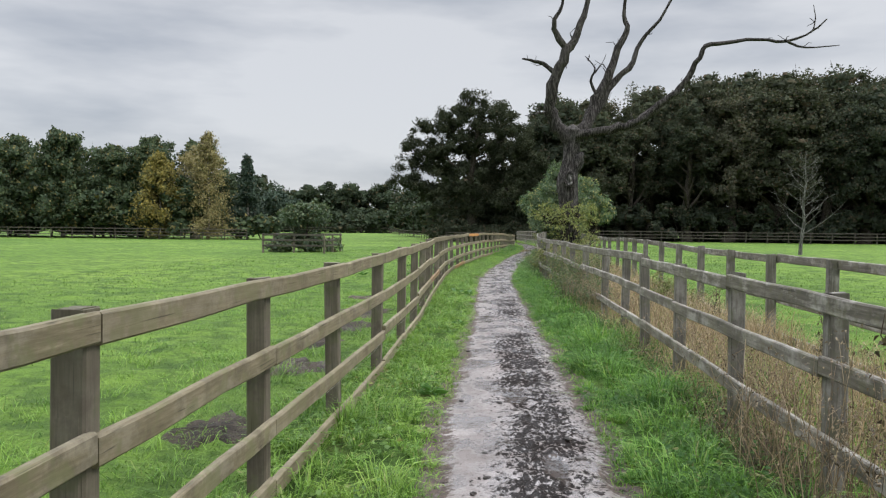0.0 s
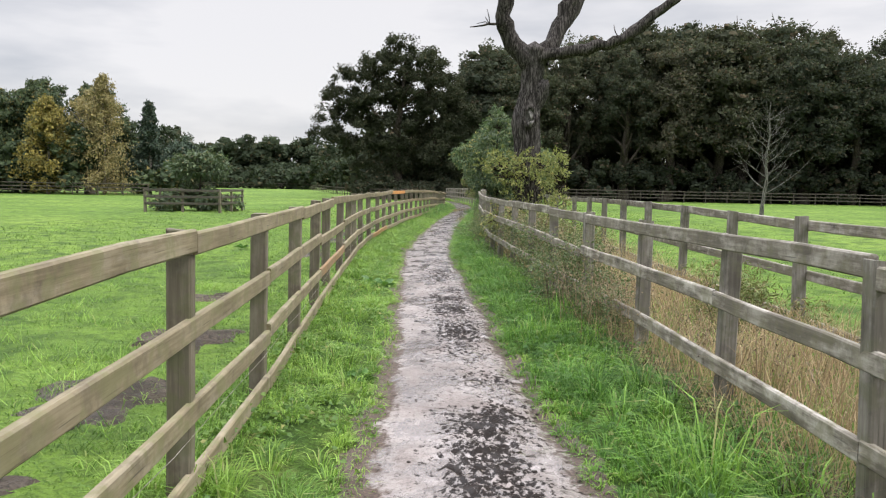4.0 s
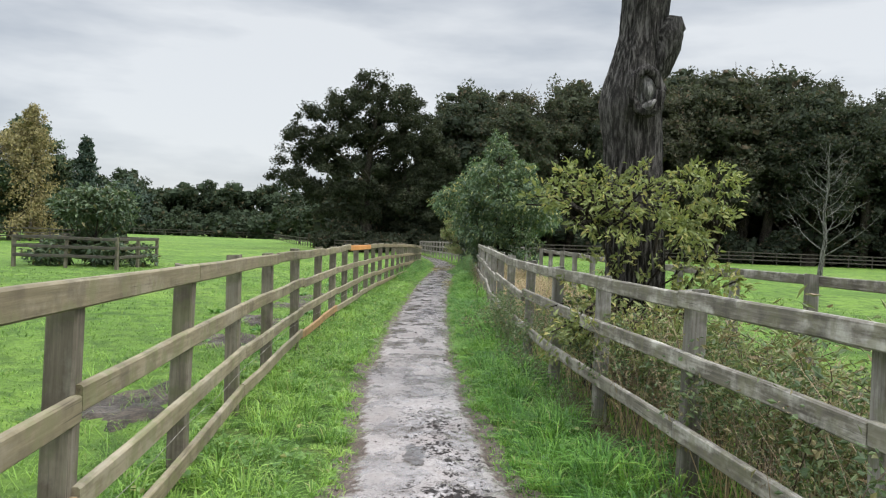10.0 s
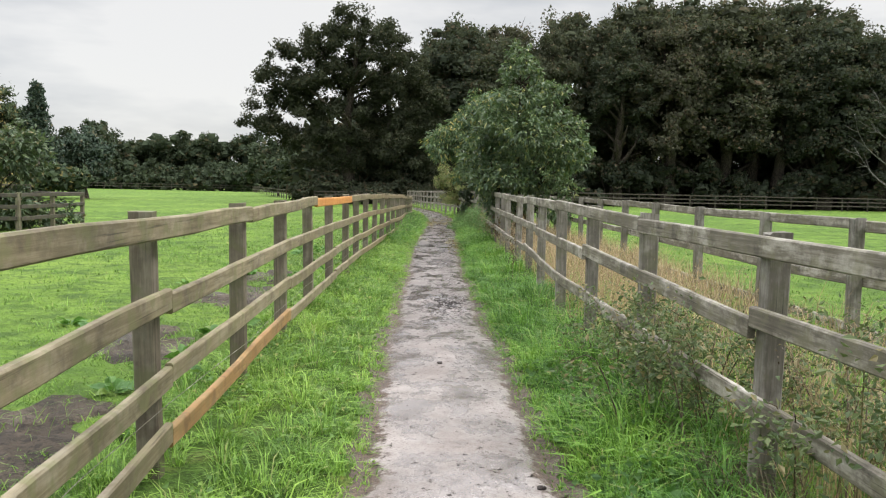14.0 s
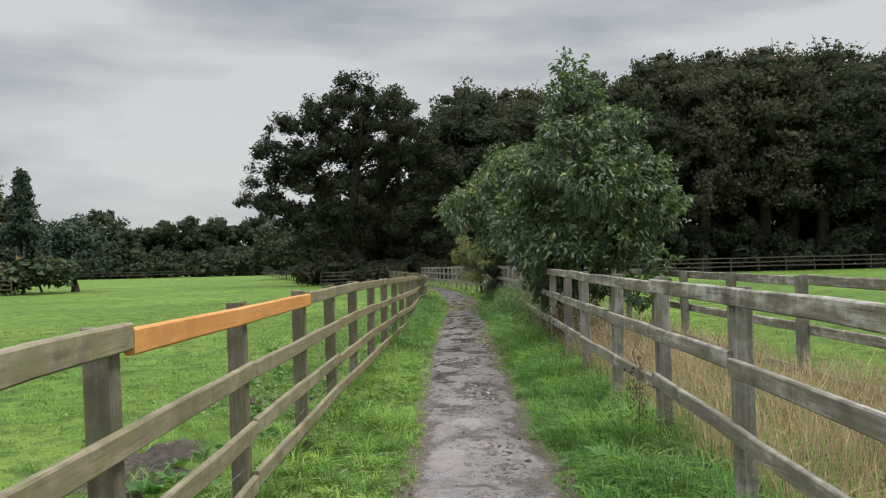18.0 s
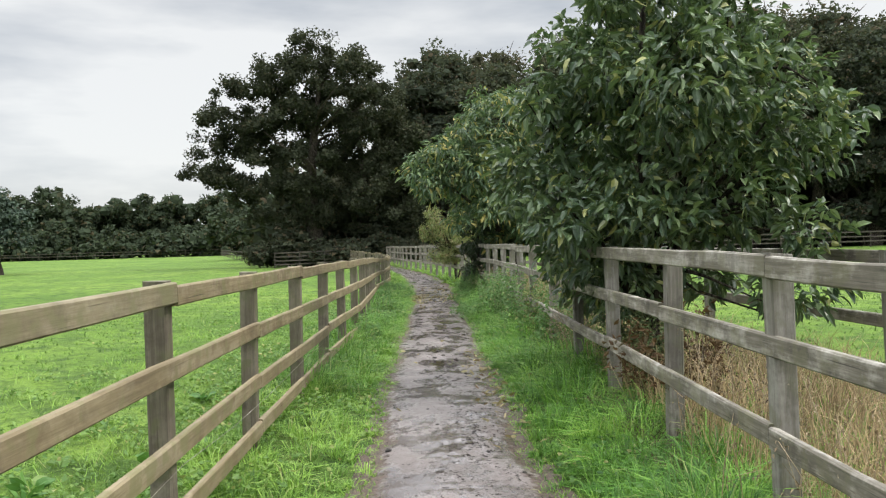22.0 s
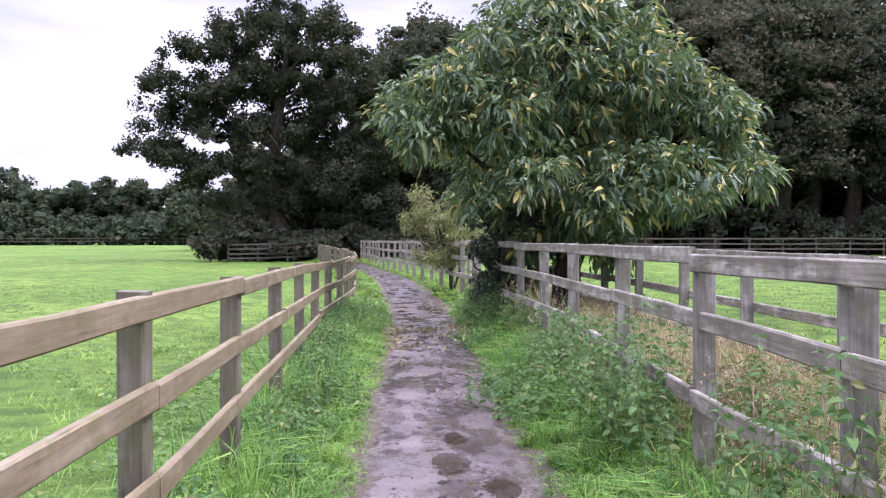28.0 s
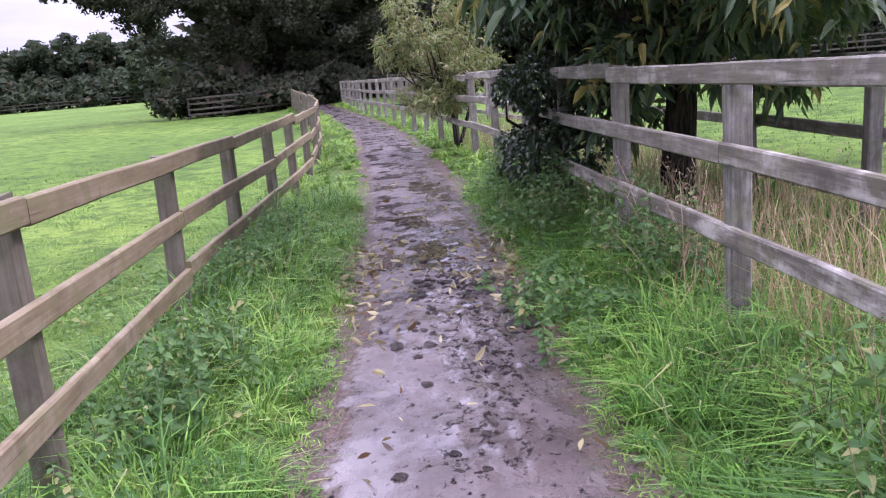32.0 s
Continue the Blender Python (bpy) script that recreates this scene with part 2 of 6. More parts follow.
def leaf(name, a, b, c, odd, odd_share=0.12, share=0.3, rough=0.5, spec=0.4, patch=0.6, lift=0.0, own=0.0):
    """Foliage: three greens, some turned leaves, a drift of tone over the crown, and trees that differ from one another."""
    m = Mat(name, rough, spec)
    r = m.random("island")
    base = m.ramp(r, [(0.0, a), (0.5, b), (1.0, c)])
    drift = m.noise(m.coords((1, 1, 1)), patch, 2)
    base = m.mix(m.span(drift, 0.0, 0.6, 0.35, 0.7), base, a)
    r2 = m.node("ShaderNodeMath")
    r2.operation = "FRACT"
    mul = m.node("ShaderNodeMath")
    mul.operation = "MULTIPLY"
    mul.inputs[1].default_value = 17.31
    m.l.new(r, mul.inputs[0])
    m.l.new(mul.outputs[0], r2.inputs[0])
    turned = m.span(r2.outputs[0], 0.0, 1.0, 1.0 - odd_share, 1.0 - odd_share * 0.5)
    base = m.mix(turned, base, odd)
    if own:
        base = m.mix(m.span(m.random(), 0.0, own, 0.35, 1.0), base, (odd[0] * 0.85, odd[1] * 0.9, odd[2]))
        base = m.mix(m.span(m.random(), own, 0.0, 0.0, 0.5), base, (a[0] * 0.7, a[1] * 0.8, a[2] * 0.95))
    m.color(base)
    if lift:
        m.lift(lift)
    if share:
        m.leafy(share, m.mix(0.5, base, (b[0] * 1.8, b[1] * 1.7, b[2] * 0.8)))
    return m.m


LEAF_OAK = leaf("dark_oak_leaves", (0.030, 0.036, 0.024), (0.043, 0.050, 0.032), (0.060, 0.070, 0.041), (0.072, 0.066, 0.040), 0.08, 0.22, 0.9, 0.03, 0.25, 0.55)
LEAF_WOOD = leaf("dark_wood_leaves", (0.038, 0.047, 0.033), (0.056, 0.068, 0.044), (0.078, 0.091, 0.055), (0.110, 0.086, 0.056), 0.14, 0.25, 0.9, 0.03, 0.15, 0.6, 0.35)
LEAF_RUST = leaf("rusty_wood_leaves", (0.037, 0.041, 0.021), (0.068, 0.061, 0.031), (0.101, 0.085, 0.039), (0.161, 0.094, 0.039), 0.25, 0.12, 0.7, 0.2, 0.2, 0.55)
LEAF_COPSE = leaf("copse_leaves", (0.026, 0.043, 0.022), (0.046, 0.070, 0.031), (0.073, 0.100, 0.041), (0.141, 0.120, 0.040), 0.12, 0.15, 0.7, 0.2, 0.25, 0.55)
LEAF_YELLOW = leaf("yellowing_leaves", (0.125, 0.110, 0.030), (0.215, 0.178, 0.043), (0.280, 0.228, 0.055), (0.100, 0.105, 0.036), 0.35, 0.15, 0.7, 0.2, 0.3, 0.55)
LEAF_BIRCH = leaf("golden_birch_leaves", (0.150, 0.132, 0.060), (0.245, 0.208, 0.088), (0.325, 0.275, 0.112), (0.120, 0.118, 0.055), 0.25, 0.15, 0.7, 0.2, 0.3, 0.55)
LEAF_PINE = leaf("blue_green_needles", (0.024, 0.041, 0.029), (0.041, 0.064, 0.043), (0.058, 0.088, 0.054), (0.084, 0.084, 0.050), 0.08, 0.08, 0.7, 0.2, 0.3, 0.55)
LEAF_HEDGE = leaf("distant_hedge_leaves", (0.030, 0.043, 0.026), (0.040, 0.056, 0.032), (0.053, 0.070, 0.038), (0.075, 0.066, 0.036), 0.10, 0.2, 0.8, 0.1, 0.08, 0.4)
LEAF_CHEST = leaf("sweet_chestnut_leaves", (0.036, 0.070, 0.038), (0.082, 0.140, 0.068), (0.235, 0.295, 0.112), (0.45, 0.38, 0.12), 0.13, 0.28, 0.40, 0.40, 0.9)
LEAF_CHERRY = leaf("glossy_green_leaves", (0.042, 0.076, 0.042), (0.084, 0.134, 0.064), (0.180, 0.245, 0.096), (0.300, 0.310, 0.110), 0.08, 0.28, 0.36, 0.5, 0.9)
LEAF_SPROUT = leaf("yellow_green_sprouts", (0.095, 0.125, 0.050), (0.21, 0.25, 0.092), (0.37, 0.40, 0.16), (0.43, 0.38, 0.14), 0.15, 0.35, 0.5, 0.3, 0.9)
LEAF_WILLOW = leaf("pale_willow_leaves", (0.110, 0.150, 0.058), (0.185, 0.228, 0.090), (0.280, 0.315, 0.130), (0.250, 0.180, 0.105), 0.3, 0.3, 0.5, 0.3, 0.9)
LEAF_BRAMBLE = leaf("bramble_leaves", (0.048, 0.080, 0.034), (0.100, 0.145, 0.060), (0.185, 0.230, 0.100), (0.240, 0.200, 0.100), 0.2, 0.3, 0.5, 0.3, 0.9, 0.4)
LEAF_NETTLE = leaf("nettle_leaves", (0.043, 0.104, 0.032), (0.086, 0.178, 0.052), (0.148, 0.252, 0.080), (0.250, 0.250, 0.100), 0.05, 0.3, 0.6, 0.25, 0.9, 0.4)
LEAF_CLOVER = leaf("clover_leaves", (0.070, 0.145, 0.035), (0.130, 0.235, 0.055), (0.230, 0.350, 0.090), (0.30, 0.30, 0.11), 0.08, 0.3, 0.5, 0.3, 0.9, 0.5)
LEAF_PEN = leaf("paddock_bush_leaves", (0.045, 0.072, 0.042), (0.080, 0.118, 0.062), (0.130, 0.168, 0.085), (0.165, 0.150, 0.070), 0.1, 0.2, 0.5, 0.3, 0.6)
LEAF_DOCK = leaf("broad_weed_leaves", (0.05, 0.13, 0.03), (0.08, 0.19, 0.04), (0.12, 0.25, 0.05), (0.20, 0.24, 0.06), 0.1, 0.3, 0.45, 0.4, 0.9)
LEAF_FALLEN = leaf("fallen_leaves", (0.18, 0.145, 0.07), (0.34, 0.30, 0.16), (0.50, 0.46, 0.27), (0.12, 0.065, 0.035), 0.3, 0.1, 0.6, 0.3, 0.9)
LEAF_IVY_GREEN = leaf("dark_ivy_leaves", (0.022, 0.040, 0.020), (0.036, 0.062, 0.028), (0.060, 0.092, 0.040), (0.11, 0.10, 0.045), 0.06, 0.15, 0.35, 0.5, 0.9)
LEAF_IVY = leaf("russet_bracken", (0.070, 0.041, 0.022), (0.112, 0.068, 0.033), (0.140, 0.099, 0.050), (0.056, 0.045, 0.022), 0.3, 0.2, 0.7, 0.2, 0.9)


def grassy(name, a, b, c, odd, odd_share, share=0.35, patch=0.5):
    """Blades: tones differ from blade to blade, from plant to plant (the mesh's tone) and drift over the ground."""
    m = Mat(name, 0.48, 0.3)
    r = m.random("island")
    base = m.ramp(r, [(0.0, (a[0] * 0.65, a[1] * 0.65, a[2] * 0.65)), (0.25, a), (0.6, b), (1.0, (c[0] * 1.12, c[1] * 1.08, c[2] * 1.1))])
    drift = m.noise(m.coords((1, 1, 1), "World"), patch, 4)
    base = m.mix(m.span(drift, 0.0, 0.35, 0.44, 0.6), base, b)
    at = m.n.new("ShaderNodeAttribute")
    at.attribute_name = "tone"
    base = m.mix(m.span(at.outputs["Fac"], 0, 0.7, 0.0, -1.0), base, (a[0] * 0.6, a[1] * 0.66, a[2] * 0.75))
    base = m.mix(m.span(at.outputs["Fac"], 0, 0.6, 0.0, 1.0), base, (c[0] * 1.15, c[1] * 1.06, c[2]))
    base = m.mix(m.span(r, 0.0, 1.0, 1 - odd_share, 1 - odd_share * 0.6), base, odd)
    m.color(base)
    m.lift(0.35)
    m.leafy(share, m.mix(0.4, base, c))
    return m.m


GRASS_VERGE = grassy("verge_grass_blades", (0.075, 0.169, 0.026), (0.172, 0.338, 0.050), (0.325, 0.513, 0.105), (0.325, 0.338, 0.130), 0.05, 0.3, 1.1)
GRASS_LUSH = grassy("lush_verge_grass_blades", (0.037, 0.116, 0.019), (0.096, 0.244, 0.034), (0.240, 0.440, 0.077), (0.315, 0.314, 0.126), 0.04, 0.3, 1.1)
GRASS_FIELD = grassy("meadow_grass_blades", (0.050, 0.115, 0.018), (0.112, 0.212, 0.033), (0.180, 0.298, 0.056), (0.222, 0.277, 0.081), 0.05, 0.35, 0.9)
GRASS_DRY = grassy("dry_straw_blades", (0.21, 0.147, 0.074), (0.38, 0.283, 0.152), (0.54, 0.430, 0.252), (0.17, 0.20, 0.06), 0.14, 0.3)
STALK_GREEN = grassy("green_stalks", (0.07, 0.11, 0.04), (0.11, 0.15, 0.06), (0.16, 0.19, 0.08), (0.16, 0.10, 0.06), 0.15, 0.1)
STALK_STRAW = grassy("bleached_straw_stalks", (0.17, 0.125, 0.070), (0.28, 0.215, 0.125), (0.42, 0.345, 0.22), (0.15, 0.10, 0.06), 0.2, 0.1)
GRASS_BROWN = grassy("dark_brown_grass_blades", (0.035, 0.026, 0.016), (0.075, 0.056, 0.034), (0.16, 0.125, 0.078), (0.06, 0.085, 0.025), 0.2, 0.2)
STALK_RED = grassy("brown_stalks", (0.06, 0.042, 0.024), (0.10, 0.075, 0.040), (0.15, 0.115, 0.06), (0.2, 0.17, 0.08), 0.25, 0.1)


def turf():
    m = Mat("meadow_turf", 0.85, 0.15)
    v = m.coords((1, 1, 1), "World")
    broad = m.noise(v, 0.11, 5, 0.6)
    tuft = m.noise(v, 1.9, 5, 0.65)
    fine = m.noise(v, 22.0, 4, 0.7)
    c = m.ramp(broad, [(0.36, (0.100, 0.182, 0.031)), (0.5, (0.144, 0.240, 0.040)), (0.64, (0.192, 0.288, 0.054))])
    c = m.mix(m.span(m.noise(v, 0.8, 5, 0.62), 0, 0.7, 0.49, 0.66), c, (0.085, 0.155, 0.028))
    c = m.mix(m.span(tuft, 0, 0.85, 0.50, 0.62), c, (0.048, 0.092, 0.020))
    c = m.mix(m.span(m.noise(v, 4.2, 5, 0.62), 0, 0.65, 0.50, 0.62), c, (0.050, 0.098, 0.020))
    c = m.mix(m.span(fine, 0, 0.55, 0.48, 0.62), c, (0.048, 0.085, 0.018))
    m.color(c)
    m.bump(m.mix(0.6, tuft, fine), 1.0, 0.08)
    return m.m


TURF = turf()


def thatch():
    m = Mat("dark_grass_thatch", 0.9, 0.1)
    v = m.coords((1, 1, 1), "World")
    a, b = m.noise(v, 3.0, 5, 0.65), m.noise(v, 40.0, 4, 0.7)
    c = m.ramp(a, [(0.36, (0.040, 0.080, 0.018)), (0.5, (0.080, 0.145, 0.028)), (0.64, (0.130, 0.165, 0.048))])
    m.color(m.mix(m.span(b, 0, 0.8, 0.46, 0.6), c, (0.030, 0.052, 0.014)))
    m.bump(m.mix(0.5, a, b), 1.0, 0.05)
    return m.m


THATCH = thatch()


def add(m, a, b):
    n = m.n.new("ShaderNodeMath")
    n.operation = "ADD"
    for k, v in enumerate((a, b)):
        if isinstance(v, (int, float)):
            n.inputs[k].default_value = v
        else:
            m.l.new(v, n.inputs[k])
    return n.outputs[0]


def path_mud():
    """Wet trodden earth: a pinkish-grey film of water, dark stirred crumbs, a reddish crumbly border and purple-brown mire."""
    m = Mat("wet_path_mud", 0.3, 0.9)

    def attr(name):
        n = m.n.new("ShaderNodeAttribute")
        n.attribute_name = name
        return n.outputs["Fac"]
    v = m.coords((1, 1, 1), "World")
    broad = m.noise(v, 1.3, 5, 0.6)
    mid = m.noise(v, 7.0, 5, 0.65)
    crumbs = m.noise(m.coords((1.0, 0.8, 1), "World"), 25.0, 7, 0.68)
    grit = m.noise(v, 70.0, 4, 0.7)
    film = m.noise(m.coords((1.0, 0.7, 1), "World"), 2.6, 7, 0.66)
    c = m.ramp(broad, [(0.36, (0.180, 0.148, 0.134)), (0.5, (0.255, 0.218, 0.202)), (0.64, (0.345, 0.303, 0.286))])
    c = m.mix(m.span(mid, 0, 0.55, 0.52, 0.66), c, (0.090, 0.064, 0.054))
    c = m.mix(m.span(grit, 0, 0.75, 0.50, 0.64), c, (0.062, 0.048, 0.042))
    c = m.mix(m.span(grit, 0, 0.5, 0.46, 0.34), c, (0.30, 0.26, 0.24))
    c = m.mix(m.span(film, 0, 0.45, 0.42, 0.54), c, m.mix(0.3, c, (0.06, 0.042, 0.035)))
    rgh = m.span(film, 0.5, 0.22, 0.42, 0.56)
    damp = attr("damp")
    mire = m.ramp(broad, [(0.36, (0.040, 0.028, 0.026)), (0.5, (0.062, 0.045, 0.042)), (0.64, (0.095, 0.071, 0.067))])
    c = m.mix(m.span(damp, 0, 0.9), c, m.mix(m.span(grit, 0, 0.35, 0.5, 0.66), mire, (0.045, 0.032, 0.029)))
    edge = add(m, attr("border"), m.span(mid, -0.5, 0.5, 0.3, 0.7))
    edge = add(m, edge, m.span(crumbs, -0.4, 0.4, 0.3, 0.7))
    rim = m.span(edge, 0, 1, 0.35, 0.75)
    soil = m.ramp(grit, [(0.38, (0.026, 0.017, 0.012)), (0.52, (0.072, 0.046, 0.033)), (0.66, (0.15, 0.10, 0.074))])
    c = m.mix(rim, c, soil)
    rgh = m.mix(rim, rgh, 0.7)
    stir = add(m, crumbs, m.mix(damp, m.span(attr("stirred"), 0.0, 0.20), m.span(attr("stirred"), 0.0, 0.13)))
    dark = m.span(stir, 0, 1, 0.605, 0.665)
    c = m.mix(dark, c, m.ramp(grit, [(0.40, (0.006, 0.0045, 0.004)), (0.6, (0.022, 0.016, 0.013))]))
    rgh = m.mix(dark, rgh, m.span(grit, 0.45, 0.9, 0.42, 0.58))
    m.l.new(m.span(dark, 0.55, 0.04), m.b.inputs["Specular IOR Level"])
    pool = m.span(add(m, attr("puddle"), m.span(mid, -0.35, 0.35, 0.35, 0.65)), 0, 1, 0.35, 0.75)
    # pools are coloured dark to stand for the trees they mirror
    c = m.mix(pool, c, (0.045, 0.032, 0.025))
    rgh = m.mix(pool, rgh, 0.03)
    m.color(c)
    m.rough(rgh)
    dry = m.mix(0.0, m.mix(dark, rim, 0.85), 0.0)
    wet = m.mix(m.span(film, 0, 1, 0.42, 0.52), m.mix(dry, 0.25, 0.0), m.mix(dry, 1.0, 0.1))
    m.l.new(m.mix(m.span(damp, 0, 0.8), wet, m.mix(m.span(film, 0, 1, 0.44, 0.54), m.mix(dry, 0.2, 0.05), m.mix(dry, 0.9, 0.15))), m.b.inputs["Coat Weight"])
    m.l.new(m.mix(damp, m.span(film, 0.34, 0.12, 0.44, 0.64), m.span(film, 0.42, 0.07, 0.45, 0.56)), m.b.inputs["Coat Roughness"])
    m.b.inputs["Coat IOR"].default_value = 1.8
    h = m.mix(0.55, m.mix(0.35, mid, grit), m.mix(0.5, crumbs, dark))
    bp = m.node("ShaderNodeBump", Distance=0.035)
    rel = m.mix(m.span(film, 0, 0.9, 0.42, 0.56), 0.40, 0.12)
    rel = m.mix(damp, rel, 0.10)
    rel = m.mix(m.mix(0.5, dark, rim), rel, 1.0)
    m.l.new(m.mix(pool, rel, 0.02), bp.inputs["Strength"])
    m.l.new(h, bp.inputs["Height"])
    m.l.new(bp.outputs["Normal"], m.b.inputs["Normal"])
    return m.m


def mud(name, base, wet_lo=0.16, wet_hi=0.42, cut=(0.38, 0.58), bump=0.8):
    m = Mat(name, 0.4, 0.5)
    v = m.coords((1, 1, 1), "World")
    broad = m.noise(v, 2.2, 5, 0.6)
    wetness = m.noise(m.coords((1.0, 0.45, 1), "World"), 1.5, 5, 0.62)
    grit = m.noise(v, 60.0, 5, 0.72)
    lumps = m.noise(v, 14.0, 6, 0.75)
    c = m.ramp(broad, [(0.40, base[0]), (0.5, base[1]), (0.61, base[2])])
    c = m.mix(m.span(grit, 0, 0.6, 0.48, 0.62), c, (base[0][0] * 0.5, base[0][1] * 0.5, base[0][2] * 0.5))
    c = m.mix(m.span(lumps, 0, 0.75, 0.50, 0.58), c, (base[0][0] * 0.35, base[0][1] * 0.35, base[0][2] * 0.35))
    m.color(c)
    m.rough(m.span(wetness, wet_hi, wet_lo, *cut))
    m.bump(m.mix(0.4, lumps, grit), bump, 0.05)
    return m.m


MUD = path_mud()
MUD_CHURN = mud("churned_dark_mud", ((0.030, 0.023, 0.019), (0.048, 0.036, 0.030), (0.07, 0.054, 0.045)), 0.10, 0.5, (0.42, 0.62), 1.0)
MUD_FIELD = mud("field_mud", ((0.045, 0.033, 0.022), (0.080, 0.060, 0.042), (0.13, 0.102, 0.075)), 0.45, 0.9, (0.52, 0.66), 1.0)


# ---- mesh helpers ----
def mesh(name, verts, quads=None, tris=None, mat=None, smooth=False, mats=None, index=None):
    """A mesh from arrays of vertices, quads and triangles."""
    verts = np.asarray(verts, dtype=np.float32).reshape(-1, 3)
    quads = np.zeros((0, 4), np.int32) if quads is None else np.asarray(quads, dtype=np.int32).reshape(-1, 4)
    tris = np.zeros((0, 3), np.int32) if tris is None else np.asarray(tris, dtype=np.int32).reshape(-1, 3)
    me = bpy.data.meshes.new(name)
    me.vertices.add(len(verts))
    me.vertices.foreach_set("co", verts.ravel())
    nq, nt = len(quads), len(tris)
    me.loops.add(nq * 4 + nt * 3)
    me.loops.foreach_set("vertex_index", np.concatenate([quads.ravel(), tris.ravel()]).astype(np.int32))
    me.polygons.add(nq + nt)
    me.polygons.foreach_set("loop_start", np.concatenate([np.arange(nq) * 4, nq * 4 + np.arange(nt) * 3]).astype(np.int32))
    me.polygons.foreach_set("use_smooth", np.full(nq + nt, smooth, dtype=bool))
    for m in mats or ([mat] if mat else []):
        me.materials.append(m)
    if index is not None:
        me.polygons.foreach_set("material_index", np.asarray(index, dtype=np.int32))
    me.update(calc_edges=True)
    return me


def part(name, me, parent, label="", m=None, kind=""):
    ob = new(name, me)
    ob.parent = parent
    if m is not None:
        ob.matrix_basis = m
    return tagged(ob, label=label, kind=kind)


def thing(name, label, category, x=0.0, y=0.0, z=0.0, group="", kind=""):
    ob = new(name)
    ob.empty_display_size = 0.2
    ob.location = (x, y, z)
    return tagged(ob, label, category, group, kind)


def unit(a):
    return a / np.maximum(np.linalg.norm(a, axis=-1, keepdims=True), 1e-9)


def smoothstep(v, a, b):
    k = np.clip((np.asarray(v, dtype=float) - a) / (b - a), 0, 1)
    return k * k * (3 - 2 * k)


def wobble(x, y, f, seed=0.0):
    """Cheap smooth noise from sines, about -1 to 1."""
    a = np.sin(x * f * 1.31 + seed * 2.1 + 1.7 * np.sin(y * f * 0.83 + seed))
    b = np.sin(y * f * 1.57 - seed * 1.3 + 1.5 * np.sin(x * f * 1.13 - seed * 0.7))
    c = np.sin((x + y) * f * 2.23 + seed * 3.7) * np.sin((x - y) * f * 1.91 - seed)
    return (a + b + c) / 2.6


def chamfer_bar(length, w, h, rng, segs=2, warp=0.006, ch=0.007):
    """A sawn bar along x from 0 to length, with worn edges and a slight warp."""
    prof = np.array([(-w / 2 + ch, -h / 2), (w / 2 - ch, -h / 2), (w / 2, -h / 2 + ch), (w / 2, h / 2 - ch),
                     (w / 2 - ch, h / 2), (-w / 2 + ch, h / 2), (-w / 2, h / 2 - ch), (-w / 2, -h / 2 + ch)])
    v = []
    for i in range(segs + 1):
        off = rng.normal(0, warp, 2) if 0 < i < segs else np.zeros(2)
        k = 1 + rng.normal(0, 0.02)
        v.append(np.column_stack([np.full(8, length * i / segs), prof[:, 0] * k + off[0], prof[:, 1] * k + off[1]]))
    v = np.concatenate(v)
    q = [(s * 8 + j, s * 8 + (j + 1) % 8, s * 8 + 8 + (j + 1) % 8, s * 8 + 8 + j) for s in range(segs) for j in range(8)]
    e = segs * 8
    q += [(0, 3, 2, 1), (0, 5, 4, 3), (0, 7, 6, 5), (e, e + 1, e + 2, e + 3), (e, e + 3, e + 4, e + 5), (e, e + 5, e + 6, e + 7)]
    return v, np.array(q)


def tube(points, radii, sides=8, rng=None, rough=0.0, sub=1):
    """A tapering limb round a line of points, with an uneven skin."""
    p = np.asarray(points, float)
    r = np.asarray(radii, float)
    if sub > 1:
        t = np.arange(len(p))
        tt = np.linspace(0, len(p) - 1, (len(p) - 1) * sub + 1)
        # a smooth curve through the points
        d = np.gradient(p, axis=0)
        i = np.minimum(tt.astype(int), len(p) - 2)
        u = (tt - i)[:, None]
        p2 = (2 * u**3 - 3 * u**2 + 1) * p[i] + (u**3 - 2 * u**2 + u) * d[i] + (-2 * u**3 + 3 * u**2) * p[i + 1] + (u**3 - u**2) * d[i + 1]
        r = np.interp(tt, t, r)
        p = p2
    if rng is not None and rough:
        p = p + rng.normal(0, 1, p.shape) * (r * rough)[:, None]
    d = unit(np.gradient(p, axis=0))
    ref = np.where(np.abs(d[:, 2:3]) > 0.9, np.array([[1.0, 0, 0]]), np.array([[0, 0, 1.0]]))
    a = unit(np.cross(d, ref))
    for i in range(1, len(a)):
        a[i] = a[i - 1] - d[i] * np.dot(a[i - 1], d[i])
        a[i] /= max(np.linalg.norm(a[i]), 1e-9)
    b = np.cross(d, a)
    ang = np.arange(sides) * 2 * np.pi / sides
    ring = np.cos(ang)[None, :, None] * a[:, None] + np.sin(ang)[None, :, None] * b[:, None]
    rr = r[:, None] * np.ones((1, sides))
    if rng is not None:
        rr = rr * (1 + rng.normal(0, 0.05 + rough * 0.25, rr.shape))
    v = (p[:, None] + ring * rr[..., None]).reshape(-1, 3)
    n = len(p)
    s, j = np.meshgrid(np.arange(n - 1), np.arange(sides), indexing="ij")
    q = np.stack([s * sides + j, s * sides + (j + 1) % sides, (s + 1) * sides + (j + 1) % sides, (s + 1) * sides + j], -1).reshape(-1, 4)
    tip = len(v)
    v = np.concatenate([v, p[-1:] + d[-1:] * r[-1] * 0.6])
    t = np.array([((n - 1) * sides + k, (n - 1) * sides + (k + 1) % sides, tip) for k in range(sides)])
    return v, q, t


